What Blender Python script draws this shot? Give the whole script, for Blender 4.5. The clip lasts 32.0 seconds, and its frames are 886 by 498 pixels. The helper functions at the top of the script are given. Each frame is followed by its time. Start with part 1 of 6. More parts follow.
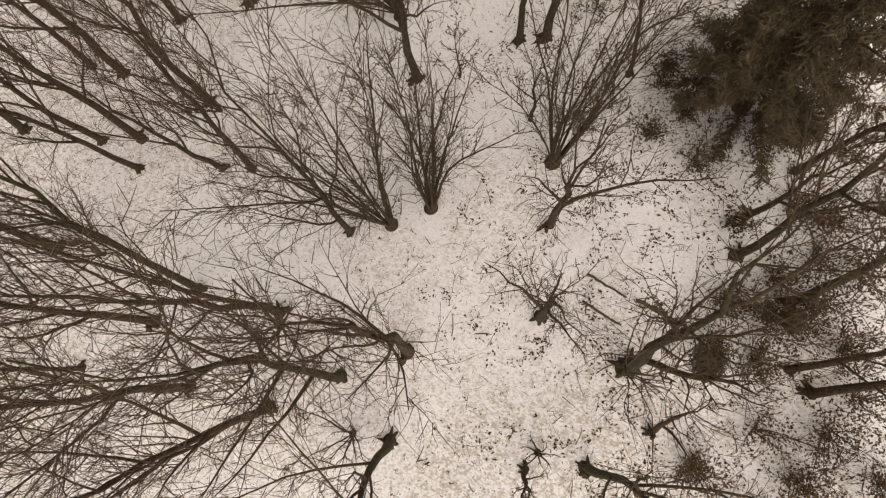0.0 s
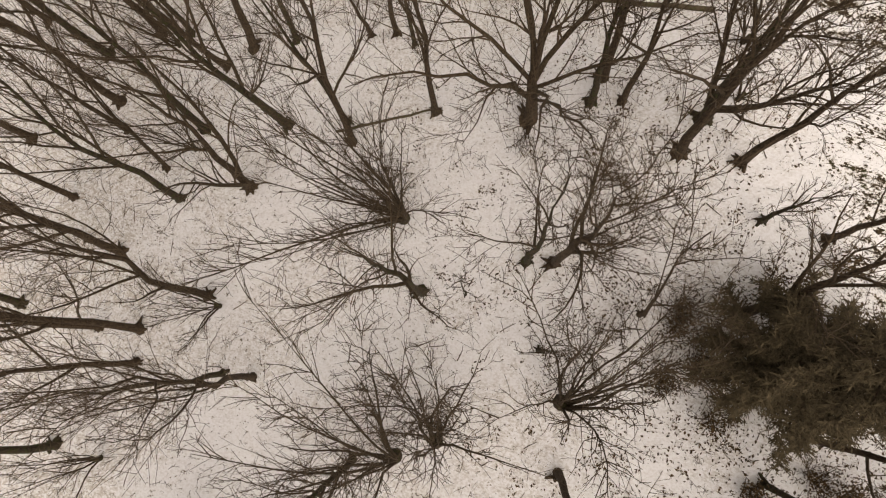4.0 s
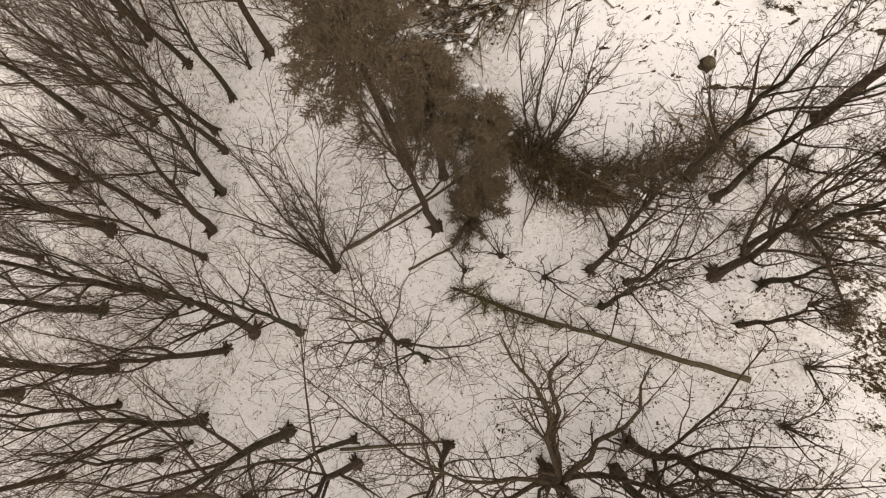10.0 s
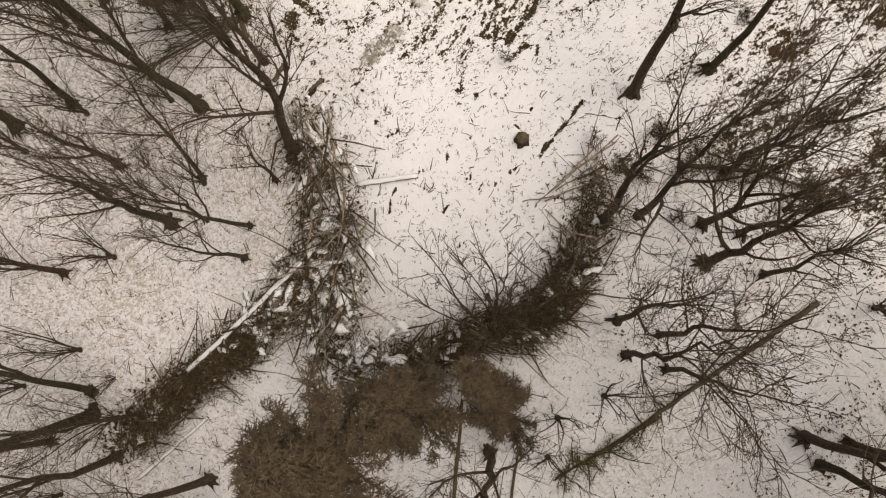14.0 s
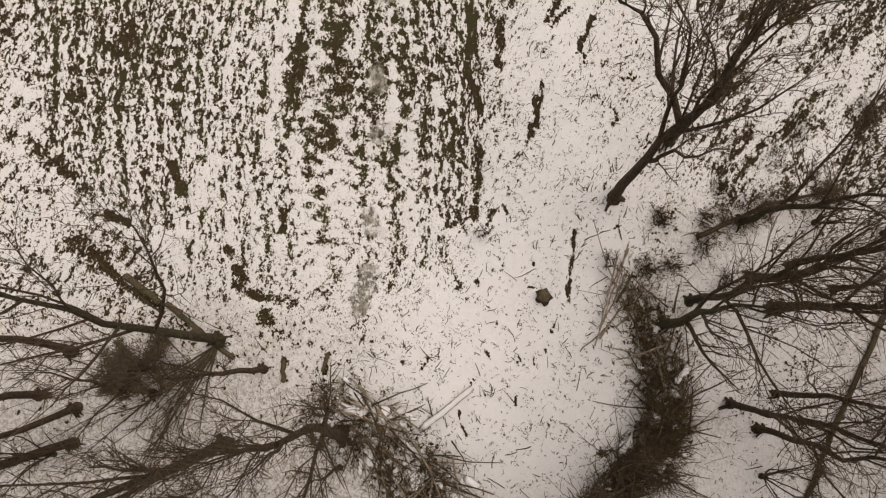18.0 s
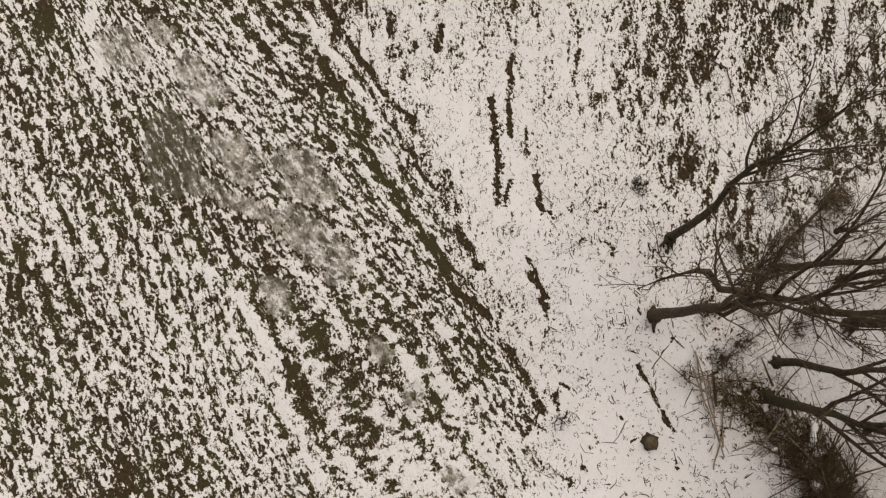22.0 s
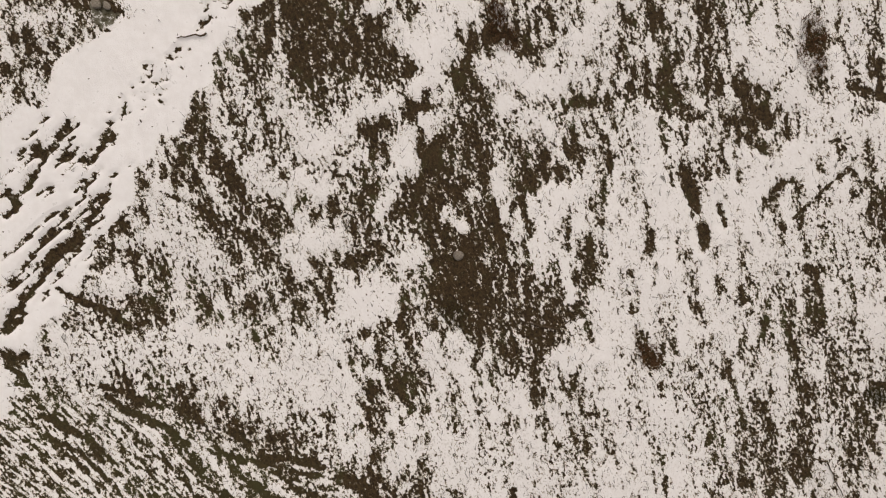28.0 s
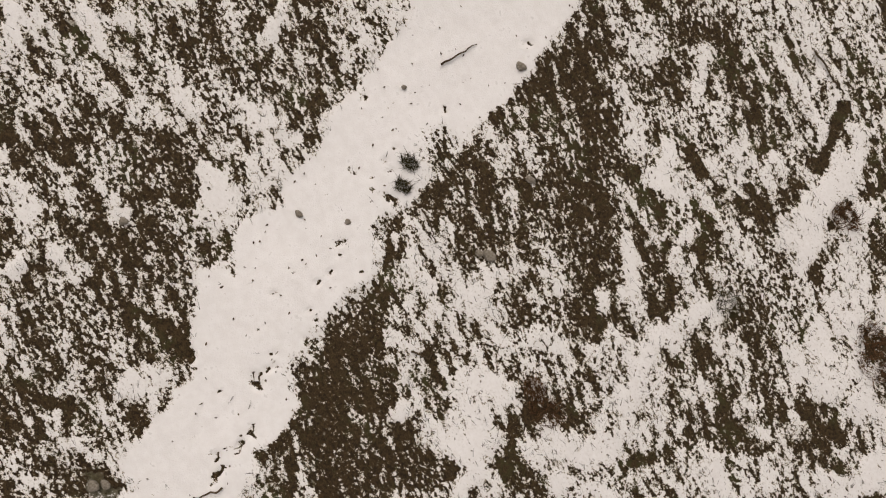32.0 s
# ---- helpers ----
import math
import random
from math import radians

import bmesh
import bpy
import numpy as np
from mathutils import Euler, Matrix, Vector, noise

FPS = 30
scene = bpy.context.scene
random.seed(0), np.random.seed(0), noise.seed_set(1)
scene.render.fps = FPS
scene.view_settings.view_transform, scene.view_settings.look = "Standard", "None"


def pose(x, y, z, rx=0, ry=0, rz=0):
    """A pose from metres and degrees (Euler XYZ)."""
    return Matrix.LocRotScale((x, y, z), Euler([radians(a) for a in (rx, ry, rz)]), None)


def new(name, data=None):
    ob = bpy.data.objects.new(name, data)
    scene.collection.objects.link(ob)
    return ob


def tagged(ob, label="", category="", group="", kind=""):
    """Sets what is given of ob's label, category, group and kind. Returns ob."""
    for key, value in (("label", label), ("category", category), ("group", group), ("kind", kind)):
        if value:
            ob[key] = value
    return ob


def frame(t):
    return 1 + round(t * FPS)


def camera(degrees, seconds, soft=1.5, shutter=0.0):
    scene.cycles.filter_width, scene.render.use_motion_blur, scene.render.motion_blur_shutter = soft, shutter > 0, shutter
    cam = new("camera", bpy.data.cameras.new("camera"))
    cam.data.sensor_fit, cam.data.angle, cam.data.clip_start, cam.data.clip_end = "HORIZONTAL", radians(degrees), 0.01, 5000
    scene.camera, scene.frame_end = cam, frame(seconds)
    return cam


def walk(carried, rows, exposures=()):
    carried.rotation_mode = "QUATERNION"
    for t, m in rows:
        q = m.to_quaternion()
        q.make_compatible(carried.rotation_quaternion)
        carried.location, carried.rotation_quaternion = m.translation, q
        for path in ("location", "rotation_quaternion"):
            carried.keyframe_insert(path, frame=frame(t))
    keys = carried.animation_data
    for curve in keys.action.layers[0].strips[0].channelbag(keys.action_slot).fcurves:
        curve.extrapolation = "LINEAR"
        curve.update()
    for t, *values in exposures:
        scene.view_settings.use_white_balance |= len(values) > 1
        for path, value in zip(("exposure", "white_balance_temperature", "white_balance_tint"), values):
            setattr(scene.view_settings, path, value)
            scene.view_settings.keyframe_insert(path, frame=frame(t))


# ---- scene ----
# ---- camera ----
cam = camera(67, 32.0, 1.15)
PATH = [
    (0.0, pose(-0.000, 0.000, 21.856, 7.393, 4.835, 0.000)),
    (0.5, pose(0.008, 0.882, 21.896, 7.307, 4.854, 0.086)),
    (1.0, pose(0.014, 1.770, 21.936, 7.259, 4.941, -0.099)),
    (1.5, pose(0.017, 2.675, 21.977, 7.323, 4.975, -0.099)),
    (2.0, pose(0.015, 3.592, 22.014, 7.257, 5.030, -0.098)),
    (2.5, pose(0.005, 4.525, 22.051, 7.322, 5.053, -0.106)),
    (3.0, pose(-0.008, 5.464, 22.091, 7.298, 5.061, -0.068)),
    (3.5, pose(-0.022, 6.415, 22.133, 7.464, 5.067, -0.019)),
    (4.0, pose(-0.038, 7.365, 22.174, 7.522, 5.096, 0.080)),
    (4.5, pose(-0.056, 8.312, 22.213, 7.585, 5.125, 0.201)),
    (5.0, pose(-0.076, 9.252, 22.248, 7.657, 5.155, 0.316)),
    (5.5, pose(-0.098, 10.183, 22.277, 7.739, 5.187, 0.400)),
    (6.0, pose(-0.123, 11.102, 22.295, 7.731, 5.229, 0.423)),
    (6.5, pose(-0.151, 12.019, 22.303, 7.929, 5.289, 0.391)),
    (7.0, pose(-0.186, 12.931, 22.304, 8.007, 5.321, 0.272)),
    (7.5, pose(-0.240, 13.855, 22.297, 8.199, 5.306, 0.321)),
    (8.0, pose(-0.309, 14.790, 22.287, 8.265, 5.238, 0.302)),
    (8.5, pose(-0.387, 15.744, 22.276, 8.450, 5.145, 0.441)),
    (9.0, pose(-0.467, 16.706, 22.263, 8.457, 5.023, 0.573)),
    (9.5, pose(-0.543, 17.676, 22.251, 8.664, 4.925, 0.840)),
    (10.0, pose(-0.608, 18.627, 22.247, 8.751, 4.873, 0.860)),
    (10.5, pose(-0.646, 19.544, 22.255, 8.937, 4.819, -1.410)),
    (11.0, pose(-0.646, 20.409, 22.269, 8.796, 4.737, -7.640)),
    (11.5, pose(-0.609, 21.240, 22.288, 8.754, 4.733, -15.473)),
    (12.0, pose(-0.537, 22.042, 22.300, 8.472, 4.748, -25.111)),
    (12.5, pose(-0.427, 22.835, 22.288, 8.185, 4.621, -36.705)),
    (13.0, pose(-0.271, 23.627, 22.246, 7.833, 4.423, -46.898)),
    (13.5, pose(-0.045, 24.411, 22.199, 7.697, 4.274, -54.345)),
    (14.0, pose(0.265, 25.184, 22.160, 7.886, 4.425, -54.509)),
    (14.5, pose(0.656, 25.916, 22.132, 8.233, 4.568, -54.309)),
    (15.0, pose(1.106, 26.579, 22.112, 8.226, 4.680, -56.351)),
    (15.5, pose(1.608, 27.183, 22.098, 8.255, 4.775, -60.094)),
    (16.0, pose(2.155, 27.737, 22.088, 8.321, 4.855, -65.000)),
    (16.5, pose(2.742, 28.249, 22.077, 8.426, 4.925, -70.527)),
    (17.0, pose(3.361, 28.728, 22.061, 8.321, 4.975, -76.136)),
    (17.5, pose(4.020, 29.178, 22.040, 8.269, 5.029, -82.140)),
    (18.0, pose(4.717, 29.591, 22.013, 8.112, 4.969, -87.622)),
    (18.5, pose(5.452, 29.965, 21.981, 8.066, 4.936, -93.348)),
    (19.0, pose(6.214, 30.287, 21.951, 7.931, 4.851, -98.666)),
    (19.5, pose(7.001, 30.548, 21.927, 7.855, 4.801, -104.225)),
    (20.0, pose(7.802, 30.735, 21.911, 7.723, 4.645, -109.372)),
    (20.5, pose(8.624, 30.841, 21.901, 7.712, 4.626, -114.959)),
    (21.0, pose(9.465, 30.854, 21.885, 7.618, 4.475, -119.709)),
    (21.5, pose(10.344, 30.778, 21.863, 7.831, 4.643, -121.168)),
    (22.0, pose(11.245, 30.610, 21.836, 7.931, 4.801, -121.321)),
    (22.5, pose(12.171, 30.355, 21.812, 8.124, 4.953, -121.756)),
    (23.0, pose(13.106, 30.031, 21.792, 8.025, 4.996, -123.209)),
    (23.5, pose(14.066, 29.650, 21.780, 8.167, 5.149, -123.364)),
    (24.0, pose(15.029, 29.224, 21.775, 8.129, 5.270, -123.395)),
    (24.5, pose(16.004, 28.753, 21.776, 8.269, 5.344, -123.909)),
    (25.0, pose(16.979, 28.256, 21.788, 8.211, 5.395, -124.241)),
    (25.5, pose(17.968, 27.729, 21.799, 8.218, 5.389, -126.606)),
    (26.0, pose(18.963, 27.180, 21.792, 8.066, 5.300, -128.446)),
    (26.5, pose(19.960, 26.609, 21.772, 7.943, 5.220, -129.873)),
    (27.0, pose(20.955, 26.013, 21.744, 7.843, 5.145, -131.002)),
    (27.5, pose(21.944, 25.393, 21.716, 7.763, 5.072, -131.947)),
    (28.0, pose(22.923, 24.746, 21.695, 7.650, 4.950, -132.821)),
    (28.5, pose(23.900, 24.065, 21.668, 7.794, 4.955, -133.197)),
    (29.0, pose(24.856, 23.367, 21.637, 7.611, 4.866, -134.964)),
    (29.5, pose(25.808, 22.651, 21.605, 7.745, 4.855, -135.760)),
    (30.0, pose(26.734, 21.927, 21.572, 7.630, 4.834, -136.827)),
    (30.5, pose(27.640, 21.180, 21.531, 7.778, 4.758, -139.071)),
    (31.0, pose(28.519, 20.427, 21.486, 7.723, 4.701, -140.152)),
    (31.5, pose(29.386, 19.657, 21.440, 7.921, 4.671, -141.013)),
    (32.0, pose(30.228, 18.886, 21.396, 7.830, 4.542, -142.815)),
]
walk(cam, PATH, [(0.0, 0.48, 7250, 15), (6.0, 0.57, 7250, 15), (9.0, 0.61, 7250, 15), (11.0, 0.51, 7150, 15), (13.0, 0.42, 7100, 14), (17.0, 0.09, 7150, 16), (22.0, -0.02, 7050, 14), (28.0, -0.04, 7050, 15), (31.0, -0.01, 7100, 15), (32.0, -0.06, 7100, 15)])
# ---- world, sun ----
SUN_EL, SUN_AZ = 66.0, 150.0
world = bpy.data.worlds.new("overcast_sky")
scene.world = world
world.use_nodes = True
wn = world.node_tree
wn.nodes.clear()
w_out = wn.nodes.new("ShaderNodeOutputWorld")
w_bg = wn.nodes.new("ShaderNodeBackground")
w_sky = wn.nodes.new("ShaderNodeTexSky")
w_hsv = wn.nodes.new("ShaderNodeHueSaturation")
w_sky.sky_type = "NISHITA"
w_sky.sun_disc = False
w_sky.sun_elevation, w_sky.sun_rotation = radians(SUN_EL), radians(SUN_AZ)
w_sky.dust_density = 4.0
w_hsv.inputs["Saturation"].default_value = 0.22
w_bg.inputs["Strength"].default_value = 0.085
wn.links.new(w_sky.outputs["Color"], w_hsv.inputs["Color"])
wn.links.new(w_hsv.outputs["Color"], w_bg.inputs["Color"])
wn.links.new(w_bg.outputs["Background"], w_out.inputs["Surface"])

sun = new("sun", bpy.data.lights.new("sun", "SUN"))
sun.data.energy, sun.data.angle, sun.data.color = 1.5, radians(75), (1.0, 0.97, 0.93)
sun.rotation_euler = (radians(90 - SUN_EL), 0, radians(180 - SUN_AZ))


# ---- materials ----
class Nodes:
    """A small helper that strings shader nodes together."""

    def __init__(self, name):
        self.mat = bpy.data.materials.new(name)
        self.mat.use_nodes = True
        self.tree = self.mat.node_tree
        self.bsdf = self.tree.nodes["Principled BSDF"]
        self.coord = self.add("ShaderNodeTexCoord")

    def add(self, kind, **settings):
        node = self.tree.nodes.new(kind)
        for key, value in settings.items():
            node.inputs[key].default_value = value
        return node

    def link(self, a, b):
        self.tree.links.new(a, b)

    def attr(self, name):
        node = self.tree.nodes.new("ShaderNodeAttribute")
        node.attribute_name = name
        return node.outputs["Fac"]

    def noise(self, scale, detail=3.0, rough=0.55, vec=None, stretch=None, space="Object", turn=0.0):
        node = self.add("ShaderNodeTexNoise", Scale=scale, Detail=detail, Roughness=rough)
        src = vec or self.coord.outputs[space]
        if turn:
            tn = self.add("ShaderNodeMapping")
            tn.inputs["Rotation"].default_value = (0, 0, radians(turn))
            self.link(src, tn.inputs["Vector"])
            src = tn.outputs["Vector"]
        if stretch:
            mp = self.add("ShaderNodeMapping")
            mp.inputs["Scale"].default_value = stretch
            self.link(src, mp.inputs["Vector"])
            src = mp.outputs["Vector"]
        self.link(src, node.inputs["Vector"])
        return node.outputs["Fac"]

    def math(self, op, a, b=0.0, c=0.0):
        node = self.tree.nodes.new("ShaderNodeMath")
        node.operation = op
        for i, v in enumerate((a, b, c)):
            if isinstance(v, (int, float)):
                node.inputs[i].default_value = v
            else:
                self.link(v, node.inputs[i])
        return node.outputs[0]

    def smooth(self, value, lo, hi, a=0.0, b=1.0):
        node = self.tree.nodes.new("ShaderNodeMapRange")
        node.interpolation_type = "SMOOTHSTEP"
        for key, v in (("From Min", lo), ("From Max", hi), ("To Min", a), ("To Max", b)):
            node.inputs[key].default_value = v
        self.link(value, node.inputs["Value"])
        return node.outputs["Result"]

    def mix(self, fac, a, b):
        node = self.tree.nodes.new("ShaderNodeMix")
        node.data_type = "RGBA"
        for v, sock in ((fac, node.inputs[0]), (a, node.inputs[6]), (b, node.inputs[7])):
            if isinstance(v, (int, float)):
                sock.default_value = v
            elif isinstance(v, tuple):
                sock.default_value = (*v, 1.0)
            else:
                self.link(v, sock)
        return node.outputs[2]

    def bump(self, height, strength, distance):
        node = self.add("ShaderNodeBump", Strength=strength, Distance=distance)
        self.link(height, node.inputs["Height"])
        self.link(node.outputs["Normal"], self.bsdf.inputs["Normal"])

    def colour(self, c):
        if isinstance(c, tuple):
            self.bsdf.inputs["Base Color"].default_value = (*c, 1.0)
        else:
            self.link(c, self.bsdf.inputs["Base Color"])

    def rough(self, r):
        if isinstance(r, (int, float)):
            self.bsdf.inputs["Roughness"].default_value = r
        else:
            self.link(r, self.bsdf.inputs["Roughness"])


def ground_material():
    n = Nodes("snow_and_soil")
    fine = n.noise(13.0, 1.0, 0.5, stretch=(0.85, 1.15, 1.0), turn=14.0)
    tiny = n.noise(36.0, 1.5, 0.6)
    grit = n.noise(95.0, 2.0, 0.6)
    # clumps drawn out along the furrows, down the meadow and among the trees
    rowco = n.tree.nodes.new("ShaderNodeAttribute")
    rowco.attribute_name = "rowco"
    rows = n.noise(1.0, 1.2, 0.45, vec=rowco.outputs["Vector"], stretch=(3.8, 7.0, 1.0))
    slope = n.noise(1.0, 1.8, 0.55, stretch=(2.7, 5.6, 1.0), turn=33.0)
    crumbs = n.noise(1.0, 1.8, 0.55, stretch=(6.2, 10.5, 1.0), turn=33.0)
    slope = n.mix(n.smooth(n.noise(0.55, 2.0), 0.47, 0.60), slope, crumbs)
    wood = n.noise(4.6, 2.0, 0.6)
    streak = n.mix(n.attr("field"), n.mix(n.attr("forest"), slope, wood), rows)
    value = n.math("MULTIPLY", n.math("SUBTRACT", n.attr("cover"), 0.5), 1.08)
    value = n.math("ADD", value, n.math("MULTIPLY", n.math("SUBTRACT", streak, 0.5), 1.9))
    value = n.math("ADD", value, n.math("MULTIPLY", n.math("SUBTRACT", fine, 0.5), 1.25))
    value = n.math("ADD", value, n.math("MULTIPLY", n.math("SUBTRACT", tiny, 0.5), n.math("SUBTRACT", 0.92, n.math("MULTIPLY", n.attr("forest"), 0.44))))
    mask = n.smooth(value, -0.035, 0.035)
    # soil, dead grass, moss
    broad = n.noise(0.8, 3.0)
    mid = n.noise(5.0, 4.0, 0.6)
    soil = n.mix(n.smooth(n.math("ADD", n.math("MULTIPLY", tiny, 0.5), n.math("MULTIPLY", fine, 0.5)), 0.36, 0.64), (0.017, 0.010, 0.004), (0.064, 0.040, 0.017))
    soil = n.mix(n.math("MULTIPLY", n.smooth(broad, 0.52, 0.66), n.smooth(mid, 0.42, 0.6)), soil, (0.042, 0.039, 0.013))
    soil = n.mix(n.math("MULTIPLY", n.attr("field"), n.smooth(broad, 0.40, 0.62, 0.15, 0.7)), soil, n.mix(tiny, (0.024, 0.0225, 0.007), (0.066, 0.061, 0.022)))
    soil = n.mix(n.smooth(grit, 0.62, 0.74), soil, (0.13, 0.09, 0.045))
    # snow, thin where straw and leaves show through
    snow = n.mix(n.smooth(mid, 0.3, 0.7), (0.79, 0.77, 0.75), (0.84, 0.825, 0.81))
    straw = n.mix(tiny, (0.36, 0.30, 0.23), (0.62, 0.57, 0.50))
    thin = n.math("MULTIPLY", n.attr("thin"), n.smooth(n.math("ADD", n.math("MULTIPLY", fine, 0.55), n.math("ADD", n.math("MULTIPLY", tiny, 0.35), n.math("MULTIPLY", mid, 0.6))), 0.62, 0.95))
    snow = n.mix(thin, snow, straw)
    # snow is thinnest, and stained by grass, where a patch ends
    brink = n.smooth(value, 0.02, 0.14)
    snow = n.mix(n.math("SUBTRACT", 1.0, brink), snow, n.mix(broad, (0.34, 0.28, 0.18), (0.52, 0.46, 0.36)))
    # grass tips that just pierce the snow
    tips = n.math("MULTIPLY", n.smooth(n.noise(19.0, 2.5, 0.62, stretch=(0.8, 1.25, 1.0), turn=20.0), 0.56, 0.68), n.smooth(n.attr("cover"), 1.02, 0.80))
    snow = n.mix(n.math("MULTIPLY", tips, 0.5), snow, (0.24, 0.20, 0.15))
    flat = n.mix(mask, soil, snow)
    # cloudy grey ice
    ice_shade = n.noise(2.6, 4.0, 0.6)
    ice = n.mix(n.smooth(ice_shade, 0.36, 0.62), (0.105, 0.094, 0.060), (0.40, 0.37, 0.31))
    ice = n.mix(n.math("MULTIPLY", n.attr("silt"), 0.9), ice, n.mix(mid, (0.035, 0.032, 0.012), (0.10, 0.090, 0.045)))
    ice_at = n.smooth(n.math("ADD", n.attr("ice"), n.math("ADD", n.math("MULTIPLY", n.math("SUBTRACT", mid, 0.5), 2.6), n.math("MULTIPLY", n.math("SUBTRACT", fine, 0.5), 1.2))), 0.42, 0.62)
    # clods and snow stand out of the ice
    ice_at = n.math("MULTIPLY", ice_at, n.math("MULTIPLY", n.smooth(value, -0.34, -0.14, 0.42, 0.97), n.smooth(value, 0.14, 0.36, 1.0, 0.2)))
    n.colour(n.mix(ice_at, flat, ice))
    n.rough(n.math("SUBTRACT", 0.9, n.math("MULTIPLY", ice_at, 0.55)))
    n.bsdf.inputs["Specular IOR Level"].default_value = 0.25
    n.bump(n.math("ADD", n.math("MULTIPLY", mask, 0.7), n.math("MULTIPLY", tiny, 0.5)), 0.6, 0.04)
    return n.mat


def bark_material(name, dark, light, moss=0.0):
    n = Nodes(name)
    furrow = n.noise(26.0, 4.0, 0.65, stretch=(1, 1, 0.22))
    patch = n.noise(3.2, 3.0)
    base = n.mix(n.smooth(furrow, 0.32, 0.7), dark, light)
    base = n.mix(n.smooth(patch, 0.56, 0.72, 0.0, 0.45), base, (0.14, 0.108, 0.072))
    if moss:
        base = n.mix(n.math("MULTIPLY", n.smooth(n.noise(6.0, 4.0), 0.48, 0.62), moss), base, (0.055, 0.060, 0.016))
    n.colour(base)
    n.rough(0.92)
    n.bsdf.inputs["Specular IOR Level"].default_value = 0.2
    n.bump(furrow, 0.7, 0.02)
    return n.mat


def plain_material(name, dark, light, scale=8.0, rough=0.9):
    n = Nodes(name)
    info = n.tree.nodes.new("ShaderNodeNewGeometry")
    grain = n.noise(scale, 4.0, 0.6)
    c = n.mix(n.smooth(grain, 0.3, 0.7), dark, light)
    tone = n.math("ADD", 0.7, n.math("MULTIPLY", info.outputs["Random Per Island"], 0.6))
    hsv = n.add("ShaderNodeHueSaturation")
    n.link(c, hsv.inputs["Color"])
    n.link(tone, hsv.inputs["Value"])
    n.colour(hsv.outputs["Color"])
    n.rough(rough)
    n.bsdf.inputs["Specular IOR Level"].default_value = 0.2
    n.bump(grain, 0.4, 0.01)
    return n.mat


def snow_topped(name, dark, light, amount):
    """Wood with snow lying on what faces up."""
    n = Nodes(name)
    geo = n.tree.nodes.new("ShaderNodeNewGeometry")
    sep = n.tree.nodes.new("ShaderNodeSeparateXYZ")
    n.link(geo.outputs["Normal"], sep.inputs[0])
    grain = n.noise(14.0, 4.0, 0.6)
    lump = n.noise(4.0, 3.0)
    wood = n.mix(n.smooth(grain, 0.3, 0.7), dark, light)
    v = n.math("ADD", sep.outputs["Z"], n.math("MULTIPLY", n.math("SUBTRACT", lump, 0.5), 1.4))
    cover = n.smooth(v, 1.0 - amount, 1.12 - amount)
    n.colour(n.mix(cover, wood, (0.80, 0.78, 0.76)))
    n.rough(0.9)
    n.bump(grain, 0.6, 0.015)
    return n.mat


M_GROUND = ground_material()
M_BARK = bark_material("grey_brown_bark", (0.038, 0.025, 0.014), (0.105, 0.072, 0.044))
M_BARK_MOSS = bark_material("mossy_bark", (0.030, 0.022, 0.013), (0.085, 0.064, 0.040), 0.7)
M_LIMB = bark_material("branch_bark", (0.042, 0.029, 0.016), (0.105, 0.073, 0.043))
M_TWIG = plain_material("twig_bark", (0.058, 0.040, 0.024), (0.120, 0.085, 0.052))
M_NEEDLE = plain_material("dark_needles", (0.058, 0.044, 0.024), (0.120, 0.092, 0.052))
M_BROWN = plain_material("brown_foliage", (0.070, 0.051, 0.030), (0.140, 0.105, 0.065))
M_LEAF = plain_material("dead_leaf", (0.040, 0.024, 0.011), (0.105, 0.066, 0.030))
M_MOSS = plain_material("moss", (0.075, 0.066, 0.024), (0.150, 0.132, 0.058))
M_DGRASS = plain_material("dark_grass", (0.030, 0.024, 0.010), (0.070, 0.058, 0.024))
M_STALK = plain_material("withered_stalk", (0.085, 0.058, 0.026), (0.24, 0.175, 0.095))
M_RUST = plain_material("rust_brown_stalk", (0.055, 0.026, 0.011), (0.135, 0.072, 0.034))
M_LOG = bark_material("mossy_log_bark", (0.060, 0.044, 0.026), (0.15, 0.115, 0.075), 0.6)
M_STICK = plain_material("pale_split_wood", (0.16, 0.12, 0.08), (0.36, 0.29, 0.21))
M_DSTICK = plain_material("dark_brushwood", (0.036, 0.025, 0.012), (0.125, 0.086, 0.044))
M_SNOWLOG = snow_topped("snow_covered_log", (0.11, 0.085, 0.055), (0.28, 0.23, 0.165), 0.55)
M_SNOW = plain_material("lumpy_snow", (0.77, 0.755, 0.735), (0.82, 0.81, 0.795), 5.0)
M_STONE = plain_material("field_stone", (0.10, 0.085, 0.065), (0.22, 0.195, 0.16), 20.0)
M_CUT = plain_material("weathered_cut_wood", (0.06, 0.045, 0.025), (0.13, 0.10, 0.06))


# ---- terrain ----
def terrain(x, y):
    """Height of the hillside at x, y (numbers or arrays)."""
    x, y = np.clip(x, -28.0, 46.0), np.clip(y, -8.0, 48.0)
    u, v = (x - 8) / 20, (y - 22) / 16
    z = (0.5878 + 4.6963 * u - 0.5522 * v - 0.0233 * u * u + 0.6834 * u * v + 1.2125 * v * v
         + 0.1576 * u**3 + 0.0425 * u * u * v - 0.2385 * u * v * v + 0.206 * v**3)
    for cx, cy, h in ((2.4, 31, 0.805), (6.2, 12.7, 0.906), (-3.2, 37.7, -0.8), (9, 30.6, -0.464), (28, 33, -0.307)):
        z = z + h * np.exp(-((x - cx) ** 2 + (y - cy) ** 2) / 24.5)
    return z


def height(x, y):
    return float(terrain(x, y))


rng = np.random.default_rng(7)
LATTICE = rng.random((256, 256))


